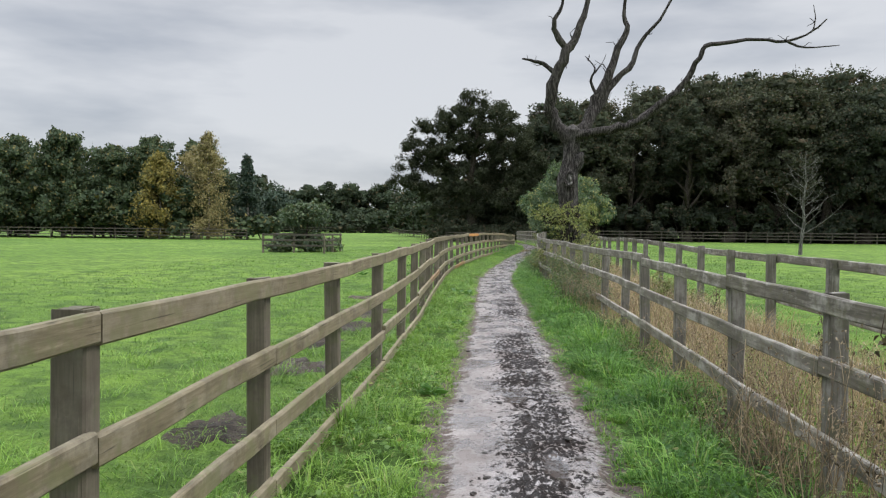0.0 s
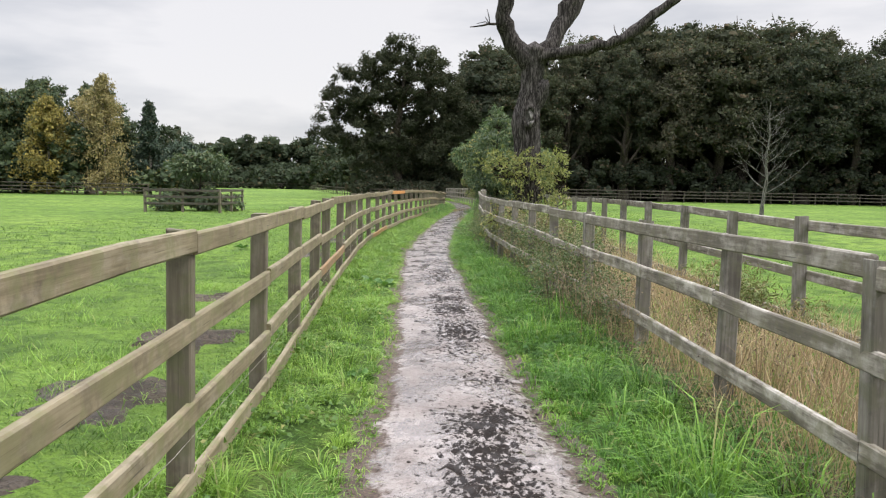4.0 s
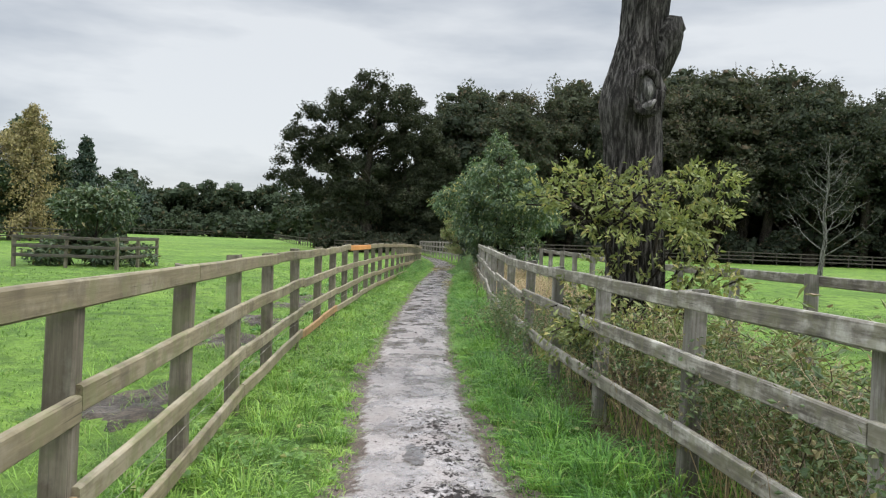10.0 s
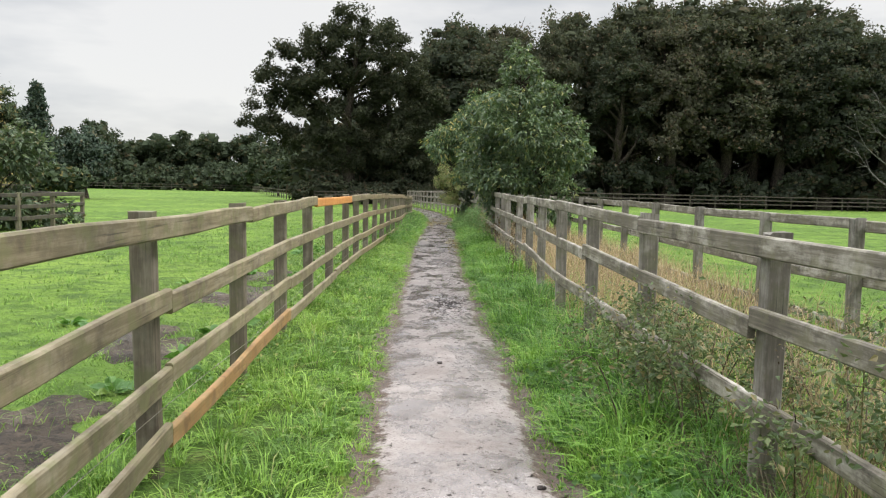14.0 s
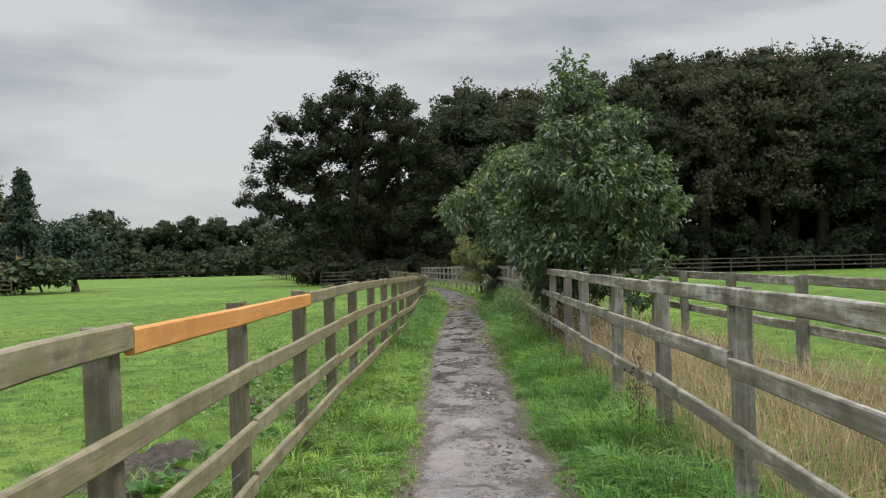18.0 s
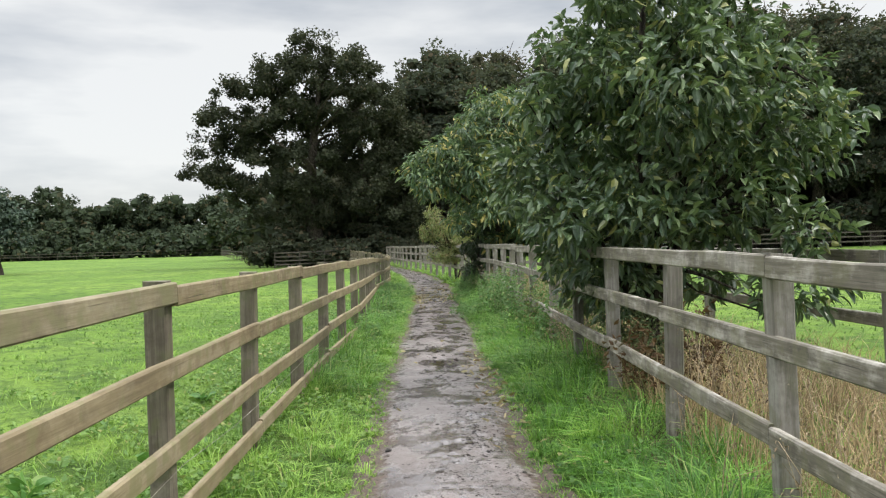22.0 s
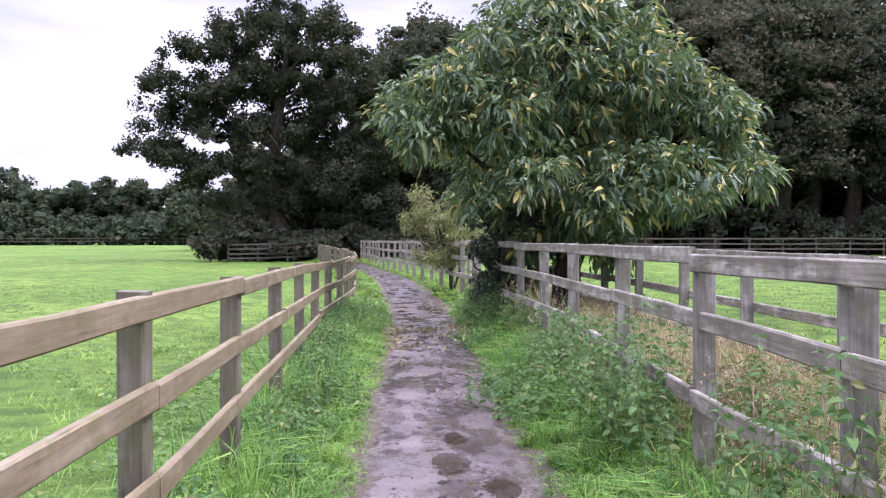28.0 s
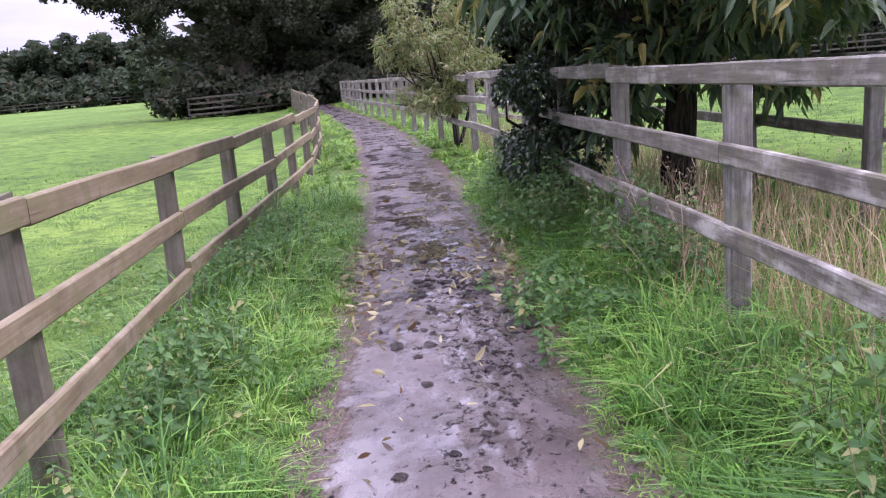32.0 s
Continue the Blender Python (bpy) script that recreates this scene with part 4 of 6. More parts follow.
straight_fence("wooden fence closing the meadow corner", (-8.6, 97.3), (-2.9, 97.4), 1.15, POSTS_DARK, RAILS_DARK, 21, side=-1, drops=(0.0, 0.3, 0.6, 0.9))
straight_fence("dark four-rail fence at the foot of the wood", (2.6, 98.5), (95, 93), 1.2, POSTS_DARK, RAILS_DARK, 22, 2.4, side=-1)
straight_fence("dark fence before the birch copse", (-95, 88), (-31, 91), 1.2, POSTS_DARK, RAILS_DARK, 23, 2.6, side=-1)
straight_fence("distant fence along the hedge", (-110, 180), (-31, 192), 1.2, POSTS_DARK, RAILS_DARK, 24, 3.2, side=-1, drops=(0.0, 0.5))
straight_fence("distant fence along the hedge", (-31, 192), (-8.6, 97.5), 1.1, POSTS_DARK, RAILS_DARK, 25, 3.2, side=-1, drops=(0.0, 0.5))


def pen():
    corners = [(-13.9, 44.1), (-10.4, 43.8), (-10.45, 48.0), (-14.0, 48.2)]
    for k in range(4):
        straight_fence("low wooden pen round a paddock bush", corners[k], corners[(k + 1) % 4], 1.0, POSTS_BROWN, RAILS_DARK, 31 + k, 1.8, (0.0, 0.3, 0.6), -1)


pen()


# ---- trees ----
def put(name, piece, mat, parent, label="", smooth=True, kind=""):
    v, q, t = piece
    return part(name, mesh(name, v, q, t, mat, smooth), parent, label, kind=kind)


def limbs(base, height, spread, n, r0, rng, lean=0.0, start=0.25, sides=6):
    """A trunk and limbs that reach out into the crown."""
    h = np.linspace(0, 1, 7)
    tp = np.column_stack([base[0] + lean * h**2 + 0.03 * height * np.sin(h * 5 + rng.uniform(0, 6)), base[1] + 0.02 * height * np.sin(h * 4 + rng.uniform(0, 6)), base[2] + h * height])
    trunk = tube(tp, r0 * (1.25 - h * 1.1) * np.where(h == 0, 1.35, 1), sides + 2, rng, 0.06, 2)
    arms = []
    for k in range(n):
        s = rng.uniform(start, 0.95)
        o = np.array([np.interp(s, h, tp[:, i]) for i in range(3)])
        a = rng.uniform(0, 2 * np.pi)
        L = spread * rng.uniform(0.6, 1.05) * (1.1 - 0.5 * s)
        e = o + np.array([np.cos(a) * L, np.sin(a) * L, height * rng.uniform(0.08, 0.24)])
        mid = (o + e) / 2 + rng.normal(0, 0.06 * L, 3)
        arms.append(tube([o, mid, e], r0 * (1.2 - s) * np.array([0.5, 0.32, 0.1]), 5, rng, 0.1, 2))
    return trunk, join(arms)


def leaf_cards(pos, size, rng, flat=0.4, slim=1.0):
    """Small bunches of foliage: a bent pair of triangles each."""
    n = len(pos)
    a = unit(rng.normal(0, 1, (n, 3)) * np.array([1, 1, flat]))
    b = unit(np.cross(a, rng.normal(0, 1, (n, 3))))
    s = (size * rng.uniform(0.5, 1.3, n))[:, None]
    c = np.cross(a, b)
    v = np.stack([pos - a * s * 0.6, pos + b * s * 0.45 * slim + c * s * 0.15, pos + a * s * 0.6, pos - b * s * 0.4 * slim + c * s * 0.2], 1).reshape(-1, 3)
    k = np.arange(n)[:, None] * 4
    return v, np.zeros((0, 4), int), np.concatenate([k + np.array([[0, 1, 2]]), k + np.array([[0, 2, 3]])], 1).reshape(-1, 3)


def leaf_chips(pos, size, rng, flat=0.5):
    """Single small leaves for far crowns: one uneven triangle each."""
    n = len(pos)
    a = unit(rng.normal(0, 1, (n, 3)) * np.array([1, 1, flat]))
    b = unit(np.cross(a, rng.normal(0, 1, (n, 3))))
    s = (size * rng.uniform(0.5, 1.4, n))[:, None]
    v = np.stack([pos - a * s * 0.55, pos + a * s * rng.uniform(0.1, 0.5, (n, 1)) + b * s * 0.5, pos + a * s * 0.5 - b * s * 0.35], 1).reshape(-1, 3)
    return v, np.zeros((0, 4), int), np.arange(n * 3).reshape(-1, 3)


def clumps(lobes, n, m, sd, rng):
    """Leaves in m loose clumps that thin out at their rims, set in and on the lobes of a crown."""
    c, u = in_lobes(lobes, m, rng, 0.45)
    k = rng.integers(len(c), size=n)
    w = rng.uniform(0.6, 1.3, len(c))[k]
    return c[k] + unit(rng.normal(0, 1, (n, 3))) * rng.uniform(0, 1, (n, 1)) ** 0.6 * 1.75 * np.array([1, 1, 0.8]) * (sd * w)[:, None]


def lobe_cores(lobes, rng, k=0.74, rings=5, sides=8):
    """The dense hearts of a crown's clumps, uneven and hidden under the leaves."""
    out = []
    th = np.linspace(0, np.pi, rings + 1)[1:-1]
    ph = np.arange(sides) * 2 * np.pi / sides
    base = np.concatenate([[[0, 0, 1.0]], np.stack([np.outer(np.sin(th), np.cos(ph)), np.outer(np.sin(th), np.sin(ph)), np.outer(np.cos(th), np.ones(sides))], -1).reshape(-1, 3), [[0, 0, -1.0]]])
    q = [(1 + r * sides + j, 1 + (r + 1) * sides + j, 1 + (r + 1) * sides + (j + 1) % sides, 1 + r * sides + (j + 1) % sides) for r in range(rings - 2) for j in range(sides)]
    e = len(base) - 1
    t = [(0, 1 + j, 1 + (j + 1) % sides) for j in range(sides)] + [(e, e - sides + (j + 1) % sides, e - sides + j) for j in range(sides)]
    faces = [(*f, f[0]) if len(f) == 3 else f for f in q + t]
    for l in lobes:
        v = l[:3] + base * l[3:] * k * rng.uniform(0.75, 1.25, (len(base), 1))
        # every face a loose sheaf of its own, slightly turned
        w = v[np.array(faces)]
        w = w + rng.normal(0, 0.10, w.shape) * l[3:].mean() * k
        n = len(faces)
        out.append((w.reshape(-1, 3), np.arange(n * 4).reshape(-1, 4)[:len(q)], np.arange(n * 4).reshape(-1, 4)[len(q):, :3]))
    return join(out)


def broad_tree(label, x, y, height, radius, mat, seed, n_leaf=14000, size=0.42, bare=0.22, n_lobes=34, shape=1.0, group="", n_arm=12, bark_mat=None, lobe=0.25, core=0.5):
    """A tall broad-leaved tree: trunk, limbs and a clumped crown with gaps."""
    rng = np.random.default_rng(seed)
    root = thing("tree", label, "tree", x, y, float(ground_z(x, y)) - 0.1, group)
    cz = height * (bare + (1 - bare) / 2)
    lobes = bumpy_lobes((0, 0, cz), (radius * 0.85, radius * 0.85, height * (1 - bare) / 2 * 0.9), n_lobes * 2, rng, lobe / shape, 0.8)
    lobes[:, 3:] *= (radius / ((radius * 1.7 + height * (1 - bare) / 2 * 0.9) / 3))
    p = clumps(lobes, int(n_leaf * 1.2), n_leaf // 36, size * 1.25, rng)
    p = p[p[:, 2] > height * bare * 0.5]
    trunk, arms = limbs((0, 0, 0), height * 0.85, radius * 0.9, n_arm, height * 0.024 + 0.08, rng, start=bare + 0.05)
    put("trunk", trunk, bark_mat or BARK_DARK, root)
    put("branch_mass", arms, bark_mat or BARK_DARK, root, kind="stuff")
    put("crown", join([leaf_chips(p, size * 0.62, rng, 0.8), lobe_cores(lobes[lobes[:, 2] > height * bare * 0.6], rng, core, 4, 6)]), mat, root, smooth=False)
    return root


# the great oak at the lane's end
def great_oak():
    rng = np.random.default_rng(77)
    x, y = -5.4, 99.2
    root = thing("tree", "very tall dark oak with sky showing through its crown", "tree", x, y, -0.15)
    # plates of foliage on long level limbs, with sky between them
    crown = [(0.6, 0, 16.2, 2.6, 2.6, 1.2), (-1.6, 0, 15.0, 2.4, 2.4, 0.9), (2.6, 0, 14.8, 2.2, 2.4, 1.0), (-4.2, 0, 13.0, 2.6, 2.6, 0.9), (0.2, 0, 13.4, 2.6, 2.6, 1.0), (4.0, 0, 12.6, 2.6, 2.6, 1.2),
             (-6.4, 0, 11.2, 1.9, 2.2, 0.9), (-3.0, 0, 10.8, 2.2, 2.4, 0.8), (0.8, 0, 11.0, 2.4, 2.6, 0.9), (5.0, 0, 10.0, 3.0, 2.8, 1.2), (-7.6, 0.2, 9.0, 1.9, 2.2, 0.8), (-7.8, 0.2, 7.2, 1.7, 2.0, 0.7), (-5.6, 0.0, 10.0, 1.9, 2.2, 0.8), (-4.6, 0, 8.4, 2.2, 2.4, 0.8), (-1.2, 0, 8.6, 2.2, 2.4, 0.8),
             (2.4, 0, 8.0, 2.6, 2.6, 1.0), (-6.4, 0.2, 6.5, 1.6, 1.8, 0.6), (-3.8, 0.2, 6.0, 1.7, 2.0, 0.6), (-4.2, 0.3, 3.6, 1.4, 1.6, 0.6), (-1.4, 0.3, 6.2, 1.9, 2.0, 0.7), (5.2, 0, 6.8, 3.0, 2.8, 1.4), (2.0, 0, 4.8, 2.6, 2.6, 1.2), (5.6, 0, 3.8, 2.8, 2.8, 1.6)]
    lobes = np.concatenate([bumpy_lobes(c[:3], np.array(c[3:]) * np.array([1.2, 1.2, 1.4]), 12, rng, 0.35, 0.68) for c in crown])
    p = clumps(lobes, 118000, 900, 0.43, rng) * np.array([1.03, 1.0, 1.01])
    trunk, arms = limbs((0, 0, 0), 16.0, 6.0, 16, 0.55, rng, start=0.2, sides=8)
    put("trunk", trunk, BARK_DARK, root)
    put("branch_mass", arms, BARK_DARK, root, kind="stuff")
    put("crown", leaf_chips(p, 0.20, rng, 0.8), LEAF_OAK, root, smooth=False)


great_oak()

# the wood: two staggered rows behind the far paddock fence
wood_kinds = [broad_tree("tall dark green woodland tree", 0, 0, 20, 5.2, LEAF_WOOD, 101, 25000, 0.44, 0.04, 60, group="wood beyond the paddock"),
              broad_tree("tall dark green woodland tree", 0, 0, 19, 4.6, LEAF_WOOD, 102, 24000, 0.44, 0.04, 56, group="wood beyond the paddock"),
              broad_tree("tall woodland tree turning rusty brown", 0, 0, 20, 4.8, LEAF_RUST, 103, 20000, 0.42, 0.06, 52, group="wood beyond the paddock"),
              broad_tree("tall thin-crowned woodland tree", 0, 0, 19, 3.6, LEAF_WOOD, 104, 13000, 0.34, 0.2, 34, group="wood beyond the paddock")]


def the_wood():
    rng = np.random.default_rng(7)
    used = [False] * 4
    k = 0
    spots = []
    for row, (y0, x0, x1, gap) in enumerate(((103.5, 4.5, 62, 5.4), (109, -1, 66, 6.0))):
        for x in np.arange(x0, x1, gap):
            spots.append((x + rng.uniform(-1.3, 1.3), y0 + rng.uniform(-1.3, 1.3) - 0.06 * max(x, 0), rng.uniform(0.955, 1.085) + (0.10 if row else -0.03)))
    for x, y, s in spots:
        s *= 0.79 + 0.21 * min(1.0, max(0.0, (x + 4) / 30)) + 0.08 * math.exp(-(((x - 36) / 8) ** 2))
        i = int(rng.choice(4, p=(0.4, 0.32, 0.18, 0.10)))
        m = Matrix.LocRotScale((x, y, -0.1), Euler((0, 0, rng.uniform(0, 6.28))), None)
        sc = Matrix.Diagonal((s * rng.uniform(0.9, 1.15), s * rng.uniform(0.9, 1.15), s, 1))
        if not used[i]:
            wood_kinds[i].matrix_basis = m @ sc
            used[i] = True
        else:
            ob = copy_thing(wood_kinds[i], m)
            ob.matrix_basis = m @ sc


the_wood()


# dark undergrowth under the wood and the far hedge
def thicket(name, label, spots, mat, seed, n_leaf, size, category="hedge"):
    rng = np.random.default_rng(seed)
    root = thing(name, label, category, spots[0][0], spots[0][1], 0.0)
    lobes = []
    for x, y, w, h in spots:
        lobes.append(bumpy_lobes((x - spots[0][0], y - spots[0][1], h * 0.5), (w, w * 0.6, h * 0.5), 12, rng, 0.5, 0.8))
    lobes = np.concatenate(lobes)
    p = clumps(lobes, int(n_leaf * 1.6), n_leaf // 45, size * 1.1, rng)
    p = p[p[:, 2] > 0]
    put("foliage", join([leaf_chips(p, size * 0.75, rng), lobe_cores(lobes, rng, 0.5, 4, 6)]), mat, root, smooth=False)
    stems = [tube([(s[0] - spots[0][0], s[1] - spots[0][1], 0), (s[0] - spots[0][0] + rng.normal(0, 0.3), s[1] - spots[0][1], s[3] * 0.4), (s[0] - spots[0][0] + rng.normal(0, 0.6), s[1] - spots[0][1], s[3] * 0.8)],
                  (0.1, 0.07, 0.03), 5, rng, 0.1, 2) for s in spots]
    put("stem_mass", join(stems), BARK_DARK, root, kind="stuff")
    return root


rng = np.random.default_rng(9)
thicket("undergrowth", "dark shady undergrowth at the foot of the wood", [(x, 102.4 + rng.uniform(-0.4, 0.6) - 0.06 * max(x, 0), 2.6, rng.uniform(2.6, 5.4)) for x in np.arange(-8, 66, 3.0)], LEAF_WOOD, 41, 26000, 0.42, "shrubs")
thicket("undergrowth", "dark bushes under the great oak", [(x, 98.7 + rng.uniform(-0.2, 0.4), 1.7, rng.uniform(1.2, 2.3)) for x in np.arange(-9.0, 1.5, 1.6)], LEAF_WOOD, 43, 18000, 0.42, "shrubs")
thicket("undergrowth", "dark shady undergrowth at the foot of the wood", [(x, 114 + rng.uniform(-0.4, 0.9) - 0.06 * max(x, 0), 3.8, rng.uniform(9, 14)) for x in np.arange(-8, 72, 3.0)], LEAF_WOOD, 42, 32000, 1.0, "shrubs")
thicket("undergrowth", "dark low scrub deep in the wood", [(x, 117 + rng.uniform(-0.4, 0.9), 3.0, rng.uniform(3, 5)) for x in np.arange(-10, 74, 2.4)], LEAF_WOOD, 46, 16000, 1.3, "shrubs")
thicket("hedge", "low distant hedge bottom", [(x, 193.5, 4.0, rng.uniform(2.5, 4)) for x in np.arange(-150, -14, 3.0)], LEAF_HEDGE, 47, 15000, 1.2)
for k, (x0, x1) in enumerate(((-150, -105), (-105, -60), (-60, -14))):
    thicket("hedge", "long distant hedge of mixed green trees", [(x, 205 + rng.uniform(-3, 3), 6.0, rng.uniform(9.5, 14.5)) for x in np.arange(x0, x1, 4.0)] + [(x, 197, 5.0, rng.uniform(3, 8)) for x in np.arange(x0, x1, 3.2)], LEAF_HEDGE, 44 + k, 30000, 0.85)
thicket("hedge", "long distant hedge of mixed green trees", [(x, 150 + 0.5 * x + rng.uniform(-2, 2), 4.5, rng.uniform(5.5, 7.5)) for x in np.arange(-18, 14, 4.0)], LEAF_HEDGE, 48, 14000, 0.75)


def plume(label, x, y, height, radius, mat, seed, n=14000, size=0.22, power=0.62, hang=0.5, group="", low=0.06):
    """A tall pointed tree: sprays of fine foliage hung on many side branches of one stem."""
    rng = np.random.default_rng(seed)
    root = thing("tree", label, "tree", x, y, float(ground_z(x, y)) - 0.1, group)
    put("trunk", tube([(0, 0, 0), (0.1, 0, height * 0.4), (-0.05, 0, height * 0.75), (0.05, 0, height)], (0.17, 0.12, 0.06, 0.015), 8, rng, 0.05, 3), BARK_PALE, root)
    arms, pts = [], []
    m = 90
    for k in range(m):
        s = low + (0.99 - low) * (k / m) ** 0.9
        a = rng.uniform(0, 2 * np.pi)
        L = radius * (1 - s) ** power * rng.uniform(0.55, 1.1) * min(1.0, 0.55 + s * 2.2) + 0.15
        o = np.array([0, 0, s * height])
        e = o + np.array([np.cos(a) * L, np.sin(a) * L, L * (0.45 - hang) + 0.2])
        mid = (o + e) / 2 + np.array([0, 0, 0.22 * L])
        arms.append(tube([o, mid, e], (0.035, 0.02, 0.006), 4, rng, 0.1, 1))
        w = rng.uniform(0.25, 1.05, n // m)[:, None]
        q = (1 - w) ** 2 * o + 2 * w * (1 - w) * mid + w**2 * e
        pts.append(q + rng.normal(0, 0.14 + 0.05 * L, q.shape) - np.array([0, 0, 1.0]) * rng.exponential(0.1 + hang * 0.55, (len(q), 1)))
    p = np.concatenate(pts)
    put("branch_mass", join(arms), BARK_DARK, root, kind="stuff")
    put("crown", leaf_chips(p[p[:, 2] > 0.3], size, rng, 1.2), mat, root, smooth=False)
    return root


# the copse left of the meadow
def copse():
    rng = np.random.default_rng(12)
    kinds = [plume("leafy dark green copse tree", -46, 97, 11.2, 4.6, LEAF_COPSE, 201, 18000, 0.31, 0.36, 0.25, "copse by the meadow", 0.02),
             plume("leafy copse tree turning yellow", -42.3, 93, 10.2, 4.2, LEAF_YELLOW, 202, 16000, 0.24, 0.6, 0.35, "copse by the meadow", 0.02)]
    for x, y, s in [(x + rng.uniform(-0.8, 0.8), 95 + 4.5 * (k % 2) + rng.uniform(-1, 1), rng.uniform(0.92, 1.1)) for k, x in enumerate(np.arange(-49, -76, -3.1))] + [(x, 103.5 + rng.uniform(-1, 1), rng.uniform(1.0, 1.12)) for x in np.arange(-42, -76, -6.0)] + [(-38.5, 103, 0.8)]:
        ob = copy_thing(kinds[0], pose(x, y, -0.1, 0, 0, rng.uniform(0, 360)))
        ob.scale = (s, s, s * rng.uniform(0.9, 1.05))
    ob = copy_thing(kinds[1], pose(-66, 92.5, -0.1, 0, 0, 70))
    ob.scale = (0.9, 0.9, 1.05)
    plume("slender golden birch with drooping twigs", -36.6, 93.5, 12.8, 3.7, LEAF_BIRCH, 203, 15000, 0.19)
    broad_tree("half bare brown birch", -39.2, 95.5, 12.0, 2.6, LEAF_BIRCH, 204, 3600, 0.26, 0.3, 18, n_arm=26, bark_mat=BARK_PALE)
    plume("dark blue-green pine in the copse", -33.2, 97.5, 10.2, 2.6, LEAF_PINE, 205, 12000, 0.26, 0.9, 0.0)
    broad_tree("dark blue-green pine in the copse", -30.6, 101.5, 6.8, 2.6, LEAF_PINE, 206, 6000, 0.4, 0.03, 36)


copse()
rng = np.random.default_rng(19)
thicket("undergrowth", "dense green scrub at the foot of the copse", [(x, 93.5 + rng.uniform(-0.5, 1.0), 2.6, rng.uniform(3.5, 7.5)) for x in np.arange(-76, -38, 2.8)] + [(-31, 96, 1.6, 3.0), (-33, 95, 1.4, 2.6)], LEAF_COPSE, 49, 20000, 0.65, "shrubs")


# ---- the dead oak beside the lane ----
def dead_oak():
    rng = np.random.default_rng(5)
    x, y = 1.52, 25.0
    root = thing("dead_tree", "dead grey oak with a cut branch scar and bare limbs", "tree", x, y, 0.0)
    h = np.array([0, 0.4, 1.0, 1.8, 2.5, 2.9, 3.25, 3.6, 4.0, 4.45])
    r = np.array([0.52, 0.36, 0.30, 0.265, 0.275, 0.31, 0.26, 0.215, 0.225, 0.31])
    cx = np.array([0, 0, 0.02, 0.0, -0.05, -0.09, -0.05, 0.0, 0.03, 0.05])
    trunk = tube(np.column_stack([cx, 0 * h, h]), r, 54, None, 0.0, 8)
    # deep furrows run up the bark
    tv = trunk[0]
    ax = np.interp(tv[:, 2], h, cx)
    ang = np.arctan2(tv[:, 1], tv[:, 0] - ax)
    k = 1 + 0.035 * np.sin(ang * 9 + 1.3 * np.sin(tv[:, 2] * 2.1)) + 0.035 * np.sin(ang * 17 + 2.0 * np.sin(tv[:, 2] * 3.3 + 1)) + 0.05 * wobble(ang * 0.9, tv[:, 2], 2.2, 3.0) + rng.normal(0, 0.008, len(tv))
    tv[:, 0], tv[:, 1] = ax + (tv[:, 0] - ax) * k, tv[:, 1] * k
    put("trunk", trunk, BARK_DEAD, root)

    def limb(pts, r0, r1, sides=9):
        p = np.asarray(pts, float)
        put("limb", tube(p, np.linspace(r0 * 0.85, r1 * 0.8, len(p)), sides, rng, 0.2, 3), BARK_LIMB, root)
        for _ in range(3):
            k = rng.integers(2, len(p)) if len(p) > 3 else 1
            o = p[k - 1] + (p[k] - p[k - 1]) * rng.uniform(0, 1)
            e = o + rng.normal(0, 0.16, 3) + np.array([0, 0, 0.12])
            put("twig", tube([o, (o + e) / 2 + rng.normal(0, 0.04, 3), e], (max(r1 * 0.6, 0.012), 0.011, 0.006), 5, rng), BARK_LIMB, root)

    limb([(0.02, 0, 4.1), (-0.40, 0, 4.62), (-0.66, -0.1, 5.15), (-0.5, -0.2, 5.95), (-0.18, -0.3, 6.65), (0.12, -0.3, 7.2), (0.38, -0.2, 8.0), (0.48, -0.2, 9.2)], 0.27, 0.07, 10)
    limb([(-0.16, -0.3, 6.65), (-0.5, -0.4, 7.2), (-0.54, -0.5, 7.55), (-0.32, -0.5, 8.0), (-0.4, -0.6, 8.9)], 0.12, 0.03)
    limb([(-0.48, -0.2, 5.95), (-0.76, -0.2, 6.3), (-1.1, -0.2, 6.42), (-1.45, -0.3, 6.48)], 0.10, 0.035)
    limb([(0.12, 0, 4.2), (0.5, 0.1, 4.75), (0.72, 0.2, 5.4), (1.05, 0.2, 5.95), (1.25, 0.3, 6.6), (1.6, 0.3, 7.4), (1.5, 0.3, 7.85), (1.62, 0.3, 8.9)], 0.25, 0.04)
    limb([(0.72, 0.2, 5.0), (1.3, 0.3, 5.95), (1.8, 0.4, 6.5), (2.0, 0.4, 7.1), (2.55, 0.4, 7.75), (3.0, 0.4, 8.5)], 0.13, 0.035)
    limb([(0.73, 0.2, 5.5), (0.56, 0.1, 5.9), (0.66, 0, 6.25), (0.38, 0, 6.6)], 0.06, 0.015, 6)
    limb([(0.66, 0, 6.1), (0.85, -0.1, 6.35), (0.98, -0.1, 6.2)], 0.03, 0.012, 5)
    limb([(0.0, -0.1, 4.25), (0.9, -0.3, 4.37), (1.5, -0.4, 4.52), (2.0, -0.5, 4.74), (2.45, -0.6, 5.10), (2.87, -0.65, 5.44), (3.2, -0.7, 5.85), (3.47, -0.8, 6.38), (3.62, -0.8, 6.66), (4.2, -0.8, 6.78), (5.0, -0.8, 6.86), (5.8, -0.8, 6.79), (6.5, -0.8, 7.08), (6.85, -0.8, 7.38)], 0.165, 0.022)
    limb([(5.75, -0.8, 6.82), (6.3, -0.8, 6.62), (7.2, -0.8, 6.67)], 0.05, 0.015, 6)
    limb([(6.5, -0.8, 7.08), (6.55, -0.8, 7.38), (6.5, -0.8, 7.78)], 0.03, 0.01, 5)
